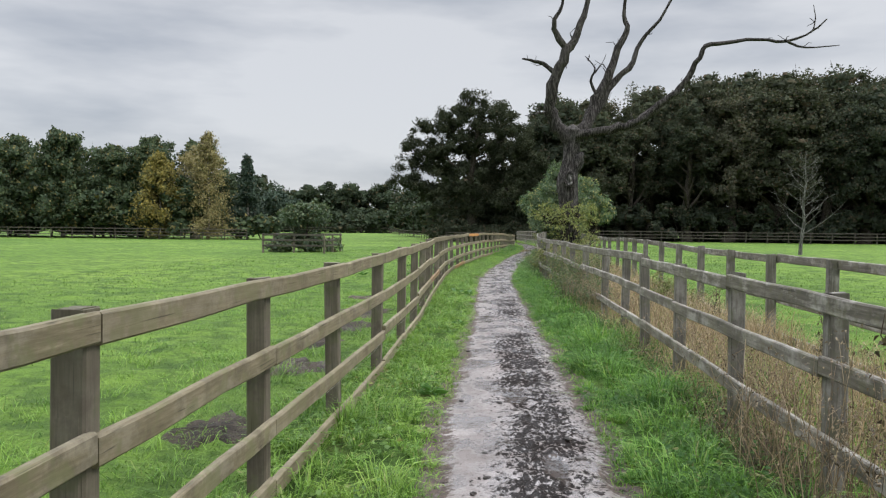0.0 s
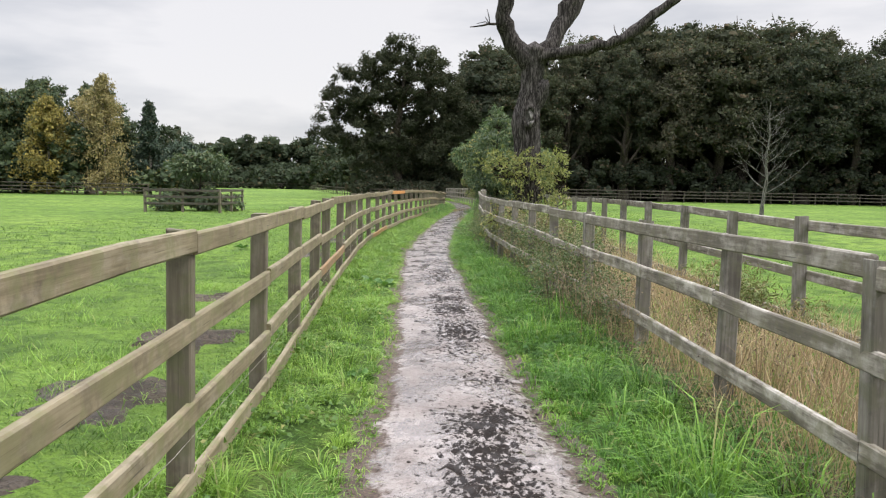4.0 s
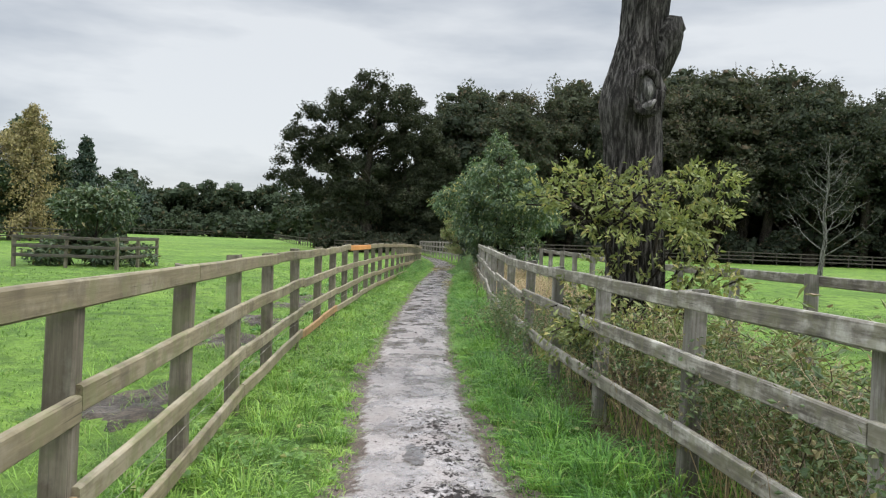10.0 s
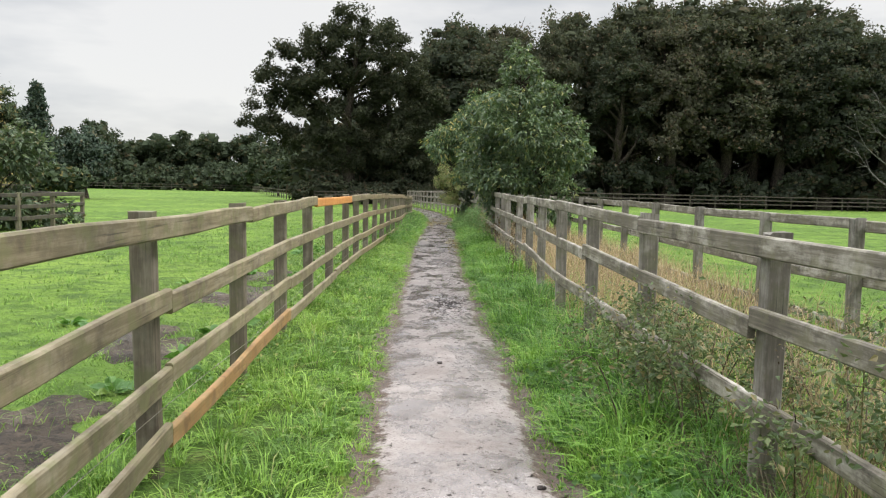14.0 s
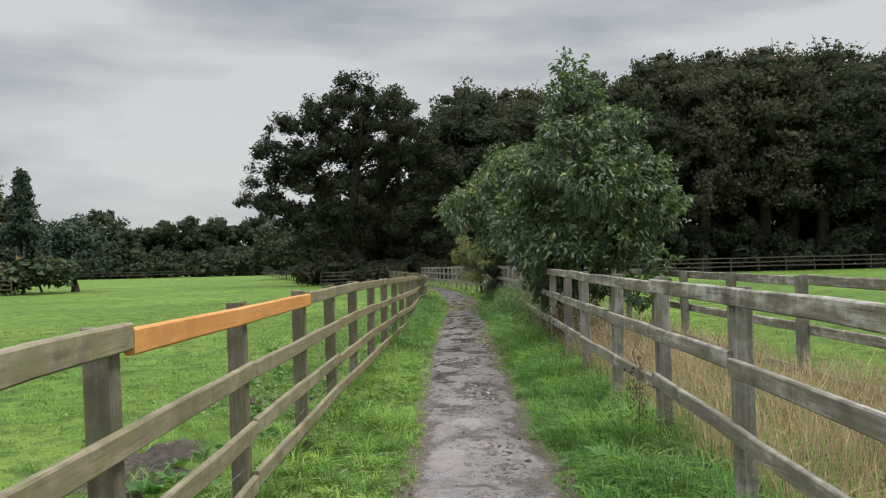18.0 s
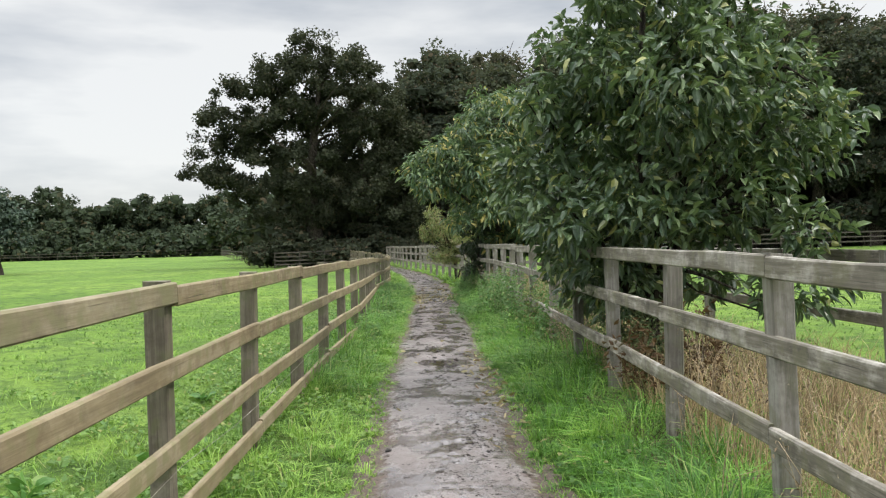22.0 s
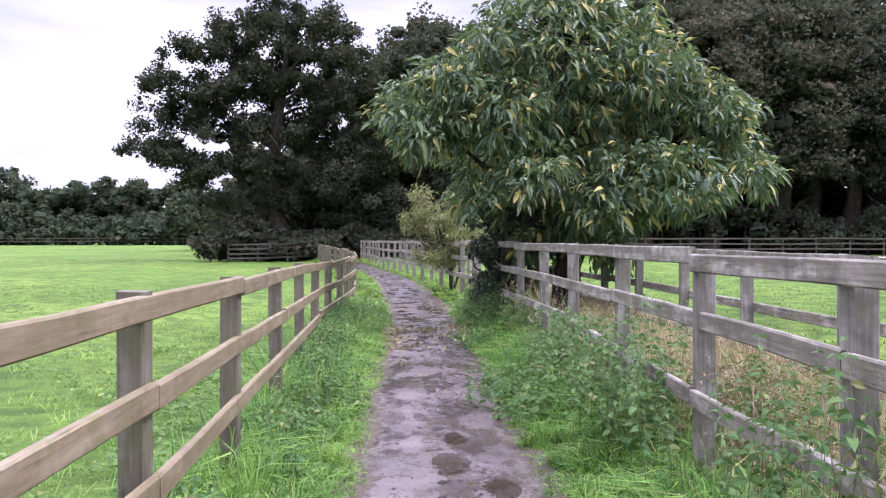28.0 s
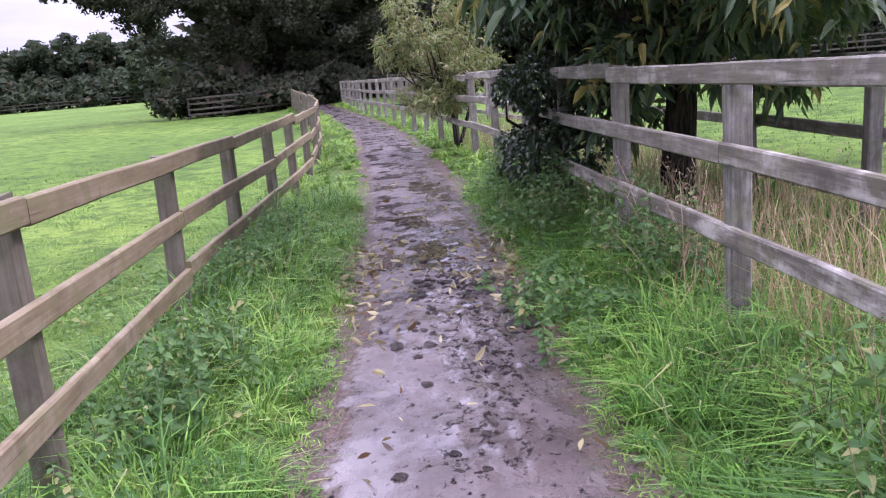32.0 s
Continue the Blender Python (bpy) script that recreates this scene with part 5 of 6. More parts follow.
    limb([(-0.62, -0.1, 4.98), (-0.95, -0.3, 4.9), (-1.35, -0.4, 4.82)], 0.045, 0.012, 5)
    # burr on the side and the scar of a sawn-off branch
    burr = tube([(0.06, -0.05, 3.2), (0.16, -0.08, 3.42), (0.25, -0.1, 3.62), (0.29, -0.1, 3.74)], (0.13, 0.15, 0.145, 0.11), 12, rng, 0.10, 2)
    put("burr", burr, BARK_DEAD, root)
    a = np.linspace(0, 2 * np.pi, 25)
    ring = np.column_stack([-0.05 + 0.14 * np.cos(a), -0.385 + 0 * a, 2.99 + 0.205 * np.sin(a)])
    put("scar_lip", tube(ring, np.full(25, 0.052), 8, rng, 0.12), BARK_DEAD, root)
    face = tube([(-0.05, -0.28, 2.99), (-0.05, -0.385, 2.99), (-0.05, -0.392, 2.99)], (0.115, 0.115, 0.05), 16, rng, 0.05)
    face[0][:, 2] = 2.99 + (face[0][:, 2] - 2.99) * 1.5
    put("scar", face, BARK_SCAR, root, "pale bare wood of the branch scar")
    shard = tube([(-0.05, -0.38, 2.83), (-0.03, -0.43, 2.86), (0.03, -0.44, 2.91)], (0.05, 0.045, 0.015), 7, rng, 0.15)
    put("broken_wood", shard, BARK_SCAR, root, "pale splinter in the branch scar")


dead_oak()


# ---- the bare ash in the paddock ----
def bare_tree():
    rng = np.random.default_rng(15)
    x, y = 17.0, 51.4
    root = thing("tree", "small leafless pale grey tree in the paddock", "tree", x, y, float(ground_z(x, y)) - 0.05)
    stem = np.array([(0, 0, 0), (0.05, 0, 0.9), (0.16, 0, 1.8), (0.1, 0.05, 2.8), (0.22, 0, 3.8), (0.16, 0, 4.7), (0.2, 0, 5.3)])
    stem = stem * np.array([1.1, 1.1, 1.18])
    put("trunk", tube(stem, (0.13, 0.10, 0.085, 0.065, 0.045, 0.025, 0.01), 8, rng, 0.06, 3), BARK_GREY, root)
    for k in range(22):
        arms = []
        z0 = 1.3 + 4.2 * (k / 22) ** 0.9
        o = np.array([np.interp(z0, stem[:, 2], stem[:, 0]), 0, z0])
        a = k * 2.4 + rng.normal(0, 0.3)
        L = (2.6 - 0.36 * z0) * rng.uniform(0.7, 1.15)
        out = np.array([np.cos(a), np.sin(a) * 0.8, 0.0])
        pts = [o + out * L * u + np.array([0, 0, 1.0]) * L * (0.35 * u + 0.55 * u**2) + rng.normal(0, 0.05, 3) * (u > 0) for u in (0, 0.35, 0.7, 1.0)]
        r0 = 0.045 - 0.005 * z0
        arms.append(tube(pts, (r0, r0 * 0.7, r0 * 0.4, 0.005), 5, rng, 0.1, 2))
        for j in range(7):
            u = rng.uniform(0.3, 1.0)
            b = np.array([np.interp(u, (0, 0.35, 0.7, 1.0), [q[i] for q in pts]) for i in range(3)])
            d = unit(out * 0.7 + rng.normal(0, 0.55, 3) + np.array([0, 0, 0.55])) * rng.uniform(0.25, 0.75)
            arms.append(tube([b, b + d * 0.5 + rng.normal(0, 0.03, 3), b + d + np.array([0, 0, 0.05])], (0.011, 0.008, 0.004), 4, rng))
        put("branch", join(arms), BARK_GREY, root)


bare_tree()


# ---- leafy trees and bushes along the right-hand fence ----
def leafy(name, label, x, y, lobes, n_sprig, count, length, width, mat, seed, stems, droop=0.3, spread=0.9, category="tree", shell=0.45, cutoff=0.25, fine=False):
    """A near crown of real leaves in whorls on its twigs; lobes and stems in metres from its foot."""
    rng = np.random.default_rng(seed)
    root = thing(name, label, category, x, y, float(ground_z(x, y)) - 0.05)
    lb = np.asarray(lobes, float)
    small = np.concatenate([bumpy_lobes(l[:3], l[3:], 8, rng, 0.45, 0.8) for l in lb])
    p, u = in_lobes(small, n_sprig, rng, shell)
    keep = p[:, 2] > cutoff
    p, u = p[keep], u[keep]
    v, t = sprigs(p, u * np.array([1, 1, 0.6]) - np.array([0, 0, 0.25 + droop * 0.5]), count, length, width, rng, droop, spread, fine)
    put("crown", (v, np.zeros((0, 4), int), t), mat, root, smooth=False)
    wood_parts = []
    for s in stems:
        wood_parts.append(tube(s[0], s[1], 8, rng, 0.08, 3))
    put("trunk", join(wood_parts), BARK_DARK, root)
    # twigs from the stems to some of the whorls
    tw = []
    tops = np.concatenate([np.asarray(s[0], float)[1:] for s in stems])
    for q in p[rng.choice(len(p), min(150, len(p)), replace=False)]:
        o = tops[np.argmin(np.linalg.norm(tops - q + np.array([0, 0, 0.4]), axis=1))]
        tw.append(tube([o, (o + q) / 2 + rng.normal(0, 0.08, 3), q], (0.022, 0.014, 0.006), 4, rng))
    put("twig_mass", join(tw), BARK_DARK, root, kind="stuff")
    return root


leafy("tree", "young cherry-like tree with glossy dark green leaves", 1.95, 42.95,
      [(0.0, 0, 2.0, 1.15, 1.15, 1.2), (0.1, 0, 3.3, 0.9, 0.9, 1.1), (0.65, 0.1, 2.6, 0.85, 0.9, 1.2), (-0.5, 0.1, 2.4, 0.75, 0.8, 0.9), (-0.7, 1.0, 1.95, 0.4, 0.4, 0.4), (0.0, 0, 4.2, 0.45, 0.5, 0.7), (0.8, 0, 3.5, 0.4, 0.5, 0.7), (0.4, -0.5, 1.3, 1.0, 0.9, 0.7), (-0.3, 0.2, 1.1, 0.9, 0.9, 0.6)],
      3000, 8, 0.118, 0.44, LEAF_CHERRY, 301, [([(0, 0, 0), (0.05, 0, 1.2), (0.0, 0.05, 2.6), (0.05, 0, 4.0)], (0.09, 0.07, 0.05, 0.015)), ([(0, 0, 0.6), (0.4, 0, 1.6), (0.8, 0.1, 3.0)], (0.05, 0.04, 0.012)), ([(0, 0, 0.6), (-0.4, 0.2, 1.4), (-0.7, 0.3, 2.4)], (0.05, 0.04, 0.012)), ([(-0.4, 0.2, 1.4), (-0.6, 0.8, 1.8), (-0.75, 1.3, 2.0)], (0.02, 0.015, 0.006))], 0.2, 0.8, fine=True)
leafy("tree", "broad sweet chestnut tree with drooping toothed leaves", 3.1, 57.3,
      [(0.0, 0, 3.2, 2.4, 2.2, 1.6), (-1.7, 0, 3.0, 1.1, 1.5, 1.2), (1.9, 0, 2.9, 1.3, 1.5, 1.3), (0.0, 0, 4.6, 1.6, 1.6, 0.9), (-0.6, -0.6, 2.0, 1.7, 1.3, 0.9), (1.4, -0.4, 2.0, 1.5, 1.3, 0.8), (-0.9, 0, 4.2, 1.2, 1.4, 0.9), (1.0, 0, 4.1, 1.3, 1.4, 1.0), (2.7, -0.3, 2.5, 0.75, 0.9, 0.75), (0.1, -0.2, 1.15, 0.9, 0.8, 0.5)],
      4300, 9, 0.185, 0.33, LEAF_CHEST, 302, [([(0, 0, 0), (0.05, 0, 1.4), (0, 0.1, 2.8), (0.1, 0, 4.6)], (0.16, 0.13, 0.09, 0.02)), ([(0, 0, 1.2), (-0.9, 0, 2.2), (-1.8, 0, 3.0)], (0.08, 0.06, 0.015)), ([(0, 0, 1.3), (0.9, 0, 2.2), (1.9, 0.1, 3.0)], (0.08, 0.06, 0.015))], 0.36, 0.85, fine=True)
leafy("bush", "yellow-green leafy sprouts round the dead oak's foot", 1.35, 24.7,
      [(-0.1, -0.3, 1.6, 0.75, 0.55, 0.5), (0.45, -0.1, 1.85, 0.55, 0.7, 0.45), (-0.5, 0.1, 1.8, 0.45, 0.6, 0.45), (0.2, -0.4, 1.0, 0.7, 0.5, 0.45), (0.65, 0, 1.5, 0.4, 0.5, 0.4), (-0.1, 0.5, 1.9, 0.6, 0.5, 0.45), (-0.35, -0.5, 0.7, 0.55, 0.5, 0.45), (0.35, -0.6, 0.55, 0.6, 0.4, 0.4), (-0.3, -1.2, 0.6, 0.4, 0.6, 0.4)],
      1250, 7, 0.070, 0.38, LEAF_SPROUT, 303, [([(0.1, 0.3, 0), (0.0, 0, 0.8), (-0.3, 0, 1.7)], (0.03, 0.02, 0.008)), ([(0.1, 0.3, 0), (0.2, 0.1, 0.9), (0.4, 0, 1.9)], (0.03, 0.02, 0.008)), ([(0.2, 0.3, 0), (0.5, 0.1, 0.8), (0.9, 0, 1.5)], (0.03, 0.02, 0.008))], 0.0, 0.75, "bush", 0.3, fine=True)
leafy("bush", "pale feathery willow-like bush leaning over the fence", 2.0, 65.0,
      [(0, 0, 1.7, 0.9, 0.9, 0.9), (0.5, 0, 1.3, 0.8, 0.8, 0.8), (-0.3, -0.2, 2.2, 0.6, 0.6, 0.5), (-0.2, -0.2, 0.8, 0.7, 0.7, 0.5)],
      1900, 7, 0.12, 0.22, LEAF_WILLOW, 304, [([(0.2, 0, 0), (0.1, 0, 1.0), (-0.3, 0, 2.2)], (0.04, 0.03, 0.01)), ([(0.2, 0, 0), (0.5, 0, 0.9), (0.7, 0, 1.8)], (0.04, 0.03, 0.01))], 0.2, 1.0, "bush", 0.3)
leafy("ivy", "dark glossy ivy smothering the fence posts", float(right_x(58.2)), 58.2,
      [(0, 0, 0.6, 0.36, 0.9, 0.55), (0.05, 0.1, 1.15, 0.46, 1.0, 0.5), (-0.1, -0.5, 0.9, 0.38, 0.5, 0.55), (0.15, 0.2, 1.65, 0.5, 0.7, 0.4), (0.4, -0.4, 1.75, 0.5, 0.6, 0.35)],
      1500, 7, 0.06, 0.75, LEAF_IVY_GREEN, 306, [([(0.1, 0, 0), (0.05, 0, 0.6), (0.1, 0.1, 1.5)], (0.03, 0.025, 0.01)), ([(0.1, 0.3, 0), (0.0, 0.3, 0.7), (0.1, 0.4, 1.2)], (0.025, 0.02, 0.008))], 0.25, 0.8, "ivy", 0.3, 0.1)
leafy("bush", "grey-green bush inside the small pen", -12.1, 46.0,
      [(0, 0, 1.7, 1.3, 1.3, 0.9), (0.4, 0, 2.3, 0.8, 0.8, 0.6), (-0.6, 0, 1.9, 0.8, 0.8, 0.7), (0.0, 0, 0.5, 1.7, 1.6, 0.5), (0.9, 0.3, 0.5, 0.9, 1.3, 0.45), (-1.2, -0.8, 0.4, 0.8, 0.9, 0.4)],
      1500, 6, 0.2, 0.45, LEAF_PEN, 305, [([(0, 0, 0), (0.1, 0, 1.0), (0.2, 0, 1.9)], (0.06, 0.05, 0.02)), ([(0, 0, 0.3), (-0.5, 0, 1.0), (-0.9, 0, 1.7)], (0.04, 0.03, 0.01))], 0.1, 0.9, "bush", 0.3, 0.1)


# ---- brambles and weeds along the right-hand fence ----
def bramble(label, x, y, w, d, h, seed, n=160, mat=None, length=0.046, stalks=18, width=0.62):
    rng = np.random.default_rng(seed)
    root = thing("bramble", label, "bramble", x, y, float(ground_z(x, y)) - 0.03, "brambles along the fence")
    st, tips = [], []
    for k in range(stalks):
        a = rng.uniform(0, 2 * np.pi)
        o = np.array([rng.normal(0, w * 0.3), rng.normal(0, d * 0.35), 0])
        e = o + np.array([np.cos(a) * w * 0.5, np.sin(a) * d * 0.5, h * rng.uniform(0.5, 1.0)])
        m = (o + e) / 2 + np.array([0, 0, h * 0.3])
        st.append(tube([o, m, e], (0.0045, 0.0035, 0.002), 4, rng, 0.0, 3))
        s = rng.uniform(0.2, 1.0, n // stalks)[:, None]
        tips.append((1 - s) ** 2 * o + 2 * s * (1 - s) * m + s**2 * e + rng.normal(0, 0.05, (len(s), 3)))
    tips = np.concatenate(tips)
    put("stem_mass", join(st), STALK_GREEN if mat == LEAF_NETTLE else STALK_RED, root, kind="stuff")
    m = 11
    p = np.repeat(tips, m, 0) + rng.normal(0, 0.055, (len(tips) * m, 3))
    p = p[p[:, 2] > 0.02]
    v, q, t = leaf_cards(p, length, rng, 0.7, width)
    put("foliage", (v, q, t), mat or LEAF_BRAMBLE, root, smooth=False)


def nettles(label, x, y, w, d, h, seed, n):
    """Upright stems with opposite pairs of toothed leaves, smaller towards the tip."""
    rng = np.random.default_rng(seed)
    root = thing("nettles", label, "weeds", x, y, float(ground_z(x, y)) - 0.03, "nettles along the fences")
    st, pos, dirs, size = [], [], [], []
    for k in range(n):
        o = np.array([rng.normal(0, w * 0.33), rng.normal(0, d * 0.3), 0.0])
        hh = h * rng.uniform(0.55, 1.1) * (1 - 0.35 * abs(o[0]) / w)
        tip = o + np.array([rng.normal(0, 0.10) * hh, rng.normal(0, 0.10) * hh, hh])
        st.append(tube([o, (o + tip) / 2 + rng.normal(0, 0.01, 3), tip], (0.003, 0.0025, 0.0015), 3, rng))
        a = rng.uniform(0, 6.28)
        for j, u in enumerate((0.35, 0.5, 0.63, 0.75, 0.86, 0.95, 1.0)):
            for g in (0, np.pi):
                b = a + j * 1.57 + g + rng.normal(0, 0.2)
                pos.append(o + (tip - o) * u)
                dirs.append((np.cos(b), np.sin(b), rng.uniform(-0.1, 0.45)))
                size.append((0.078 - 0.05 * max(0.0, u - 0.35)) * rng.uniform(0.75, 1.2) * (0.7 if u == 1.0 else 1.0))
    put("stem_mass", join(st), STALK_GREEN, root, kind="stuff")
    L = np.array(size)
    v, t = leaves(np.array(pos), np.array(dirs), L, L * 0.58, rng, 0.45, 0.2, True)
    put("foliage", (v, np.zeros((0, 4), int), t), LEAF_NETTLE, root, smooth=False)


def dead_stems(label, x, y, w, d, h, seed, n=40):
    """Bleached stems of last summer's weeds, with fluffy heads, leaning into one another."""
    rng = np.random.default_rng(seed)
    root = thing("dead_weeds", label, "weeds", x, y, float(ground_z(x, y)) - 0.03, "dead weeds along the fence")
    st, p = [], []
    for k in range(n):
        o = np.array([rng.normal(0, w * 0.4), rng.normal(0, d * 0.4), 0.0])
        hh = h * rng.uniform(0.45, 1.1)
        lean = rng.normal(0, 0.22, 2) * hh
        tip = o + np.array([lean[0], lean[1], hh])
        mid = (o + tip) / 2 + np.array([-lean[0] * 0.15, -lean[1] * 0.15, 0.08 * hh])
        st.append(tube([o, mid, tip], (0.0032, 0.0026, 0.0014), 3, rng, 0.0, 2))
        for j in range(3):
            u = rng.uniform(0.45, 0.95)
            b = o + (tip - o) * u
            e = b + rng.normal(0, 0.07, 3) + np.array([0, 0, 0.09])
            st.append(tube([b, e], (0.0018, 0.001), 3, rng))
            p.append(e + rng.normal(0, 0.018, (5, 3)))
        p.append(tip + rng.normal(0, 0.022, (8, 3)) - np.array([0, 0, 1.0]) * rng.uniform(0, 0.12, (8, 1)))
    put("stem_mass", join(st), STALK_STRAW, root, kind="stuff")
    p = np.concatenate(p)
    v, t = leaves(p, rng.normal(0, 1, p.shape), np.full(len(p), 0.022), np.full(len(p), 0.009), rng)
    put("seed_heads", (v, np.zeros((0, 4), int), t), STALK_STRAW if seed % 3 else STALK_RED, root, smooth=False, kind="stuff")


rng = np.random.default_rng(50)
for k, (y, off, h) in enumerate(((2.6, -0.1, 0.8), (3.7, -0.15, 0.95), (4.6, -0.1, 0.9), (5.5, -0.05, 0.85), (6.6, 0.0, 0.75), (8.6, 0.3, 0.7), (11.0, 0.4, 0.75), (13.0, 0.25, 0.7), (14.8, -0.1, 0.7), (15.9, 0.0, 0.8), (17.0, 0.3, 0.9), (18.0, 0.3, 1.0),
                                 (19.4, 0.2, 1.0), (20.8, 0.2, 1.05), (22.2, 0.25, 1.0), (23.4, 0.3, 0.95), (26.9, 0.3, 0.8), (28.4, 0.2, 0.85), (38.5, 0.2, 0.75), (40.2, 0.3, 0.8), (44.2, 0.1, 0.8), (48.4, 0.2, 0.85),
                                 (51.7, 0.1, 0.75), (54.8, 0.1, 0.8))):
    dead_stems("bleached dead weed stems leaning through the fence", float(right_x(y)) + off, y, 0.35, 1.0, h, 800 + k, 34)
# (y, offset from the fence line, width, depth, height)
for k, (y, off, w, d, h) in enumerate(((15.6, 0.05, 0.4, 0.9, 0.6), (16.6, 0.0, 0.45, 0.9, 0.85), (17.8, 0.28, 0.6, 1.2, 0.9), (18.9, 0.35, 0.8, 1.3, 0.9), (20.0, 0.4, 0.8, 1.4, 0.95), (21.6, 0.4, 0.8, 1.3, 1.0), (22.8, 0.45, 0.8, 1.2, 1.0),
                                       (24.6, 0.4, 0.7, 1.4, 0.9), (26.3, 0.4, 0.8, 1.2, 0.85), (27.7, 0.15, 0.7, 1.2, 0.8), (29.0, 0.2, 0.6, 1.0, 0.6), (42.6, 0.3, 0.5, 0.9, 0.8), (45.6, 0.15, 0.6, 1.2, 0.8),
                                       (47.2, 0.0, 0.7, 1.3, 0.95), (49.5, -0.05, 0.7, 1.2, 0.95), (50.9, -0.1, 0.8, 1.3, 0.75), (52.0, -0.15, 0.6, 1.0, 0.75), (52.6, 0.1, 0.7, 1.2, 0.6), (55.4, 0.1, 0.6, 1.2, 0.8), (57.2, -0.2, 0.6, 1.2, 0.9), (59.5, -0.1, 0.7, 1.3, 0.8))):
    if y > 44:
        nettles("bushy green nettles growing through the fence rails", float(right_x(y)) + off - 0.1, y, w * 0.8, d, h * (1.05 if y < 53 else 0.85), 400 + k, 75)
    else:
        bramble("tangled green bramble growing through the fence rails", float(right_x(y)) + off, y, w, d, h, 400 + k, 320, LEAF_BRAMBLE, 0.034, 20, 0.7)
for k, (y, off, h) in enumerate(((47.6, 0.12, 0.42), (50.2, 0.25, 0.36), (51.4, 0.3, 0.45), (52.8, 0.2, 0.45), (54.4, 0.25, 0.5), (56.2, 0.2, 0.5), (58.0, 0.2, 0.5))):
    nettles("green nettles at the brown fence's foot", float(left_x(y)) + off, y, 0.42, 1.3, h * 0.85, 450 + k, 60)
for k, (y, off, h) in enumerate(((50.9, -0.6, 0.26), (51.9, -0.65, 0.28), (55.0, -0.6, 0.3))):
    nettles("low green nettles in the grass verge", float(right_x(y)) + off, y, 0.6, 1.2, h, 560 + k, 60)
for k, (y, off, h) in enumerate(((15.4, 1.3, 0.7), (19.2, 0.5, 1.0), (20.6, 0.45, 1.15), (21.8, 0.55, 1.1), (23.2, 0.5, 1.0), (46.4, 0.35, 0.8), (49.2, 0.4, 0.7))):
    bramble("pale willowherb going to seed behind the rails", float(right_x(y)) + off, y, 0.5, 0.9, h, 520 + k, 260, LEAF_WILLOW, 0.06, 26, 0.25)
bramble("russet dead bracken by the fence", 1.75, 41.6, 0.5, 0.7, 0.85, 470, 90, LEAF_IVY, 0.055)


def tall_stalk(x, y, h, seed):
    rng = np.random.default_rng(seed)
    root = thing("seed_stalk", "dry red-brown dock stalk gone to seed", "weed", x, y, float(ground_z(x, y)) - 0.02, "dock stalks by the fence")
    st = [tube([(0, 0, 0), (rng.normal(0, 0.02), 0, h * 0.5), (rng.normal(0, 0.04), rng.normal(0, 0.04), h)], (0.006, 0.005, 0.003), 5, rng)]
    for k in range(7):
        z = h * rng.uniform(0.4, 0.95)
        st.append(tube([(0, 0, z), (rng.normal(0, 0.05), rng.normal(0, 0.05), z + 0.1), (rng.normal(0, 0.08), rng.normal(0, 0.08), z + 0.2)], (0.003, 0.003, 0.002), 4, rng))
    put("stem", join(st), STALK_RED, root, kind="stuff")
    p = np.column_stack([rng.normal(0, 0.035, 110), rng.normal(0, 0.035, 110), h * rng.uniform(0.4, 1.05, 110)])
    v, t = leaves(p, rng.normal(0, 1, (110, 3)), np.full(110, 0.035), np.full(110, 0.02), rng)
    put("seed_head", (v, np.zeros((0, 4), int), t), STALK_RED, root, smooth=False, kind="stuff")


for k, (y, off, h) in enumerate(((4.6, -0.1, 1.0), (6.3, 0.9, 0.95), (8.1, 1.0, 0.9), (11.9, 1.1, 0.8), (35.2, -0.25, 0.75), (47.9, 1.0, 1.0))):
    tall_stalk(float(right_x(y)) + off, y, h, 480 + k)


# broad-leaved weeds in the verge
def dock(x, y, size, seed, n=9):
    rng = np.random.default_rng(seed)
    a = np.arange(n) * 2.4 + rng.uniform(0, 6)
    d = np.column_stack([np.cos(a), np.sin(a), rng.uniform(0.5, 1.3, n)])
    p = np.zeros((n, 3)) + d * 0.02
    L = size * rng.uniform(0.7, 1.1, n)
    v, t = leaves(p, d, L, L * 0.42, rng, 0.35, 0.12, True)
    ob = new("dock_plant", mesh("dock_plant", v, None, t, LEAF_DOCK))
    ob.location = (x, y, float(ground_z(x, y)))
    tagged(ob, "broad-leaved green dock plant in the grass verge", "weed", "dock plants in the verge")


rng = np.random.default_rng(60)
for k, (x, y, s) in enumerate(((-1.15, 18.9, 0.34), (-1.35, 19.3, 0.3), (0.55, 35.0, 0.36), (0.75, 34.5, 0.3), (0.65, 36.0, 0.26), (0.9, 17.0, 0.3), (0.3, 25.6, 0.3), (0.2, 26.6, 0.26), (1.1, 41.5, 0.32), (-2.5, 26.3, 0.26), (-2.8, 28.4, 0.28), (-2.4, 37.4, 0.26), (-2.9, 39.4, 0.3), (-2.2, 43.0, 0.28), (-1.7, 7.6, 0.3), (-1.9, 4.2, 0.34), (-2.6, 34.6, 0.3), (-0.75, 8.3, 0.24), (-0.9, 13.5, 0.22), (1.2, 6.4, 0.2))):
    dock(x, y, s * 0.72, 500 + k, 12)
for k in range(46):
    y = float(rng.uniform(24, 31) if k < 14 else rng.uniform(33.5, 45))
    dock(float(left_x(y)) - 0.25 - rng.exponential(0.5), y, float(rng.uniform(0.12, 0.22)), 540 + k, 10)


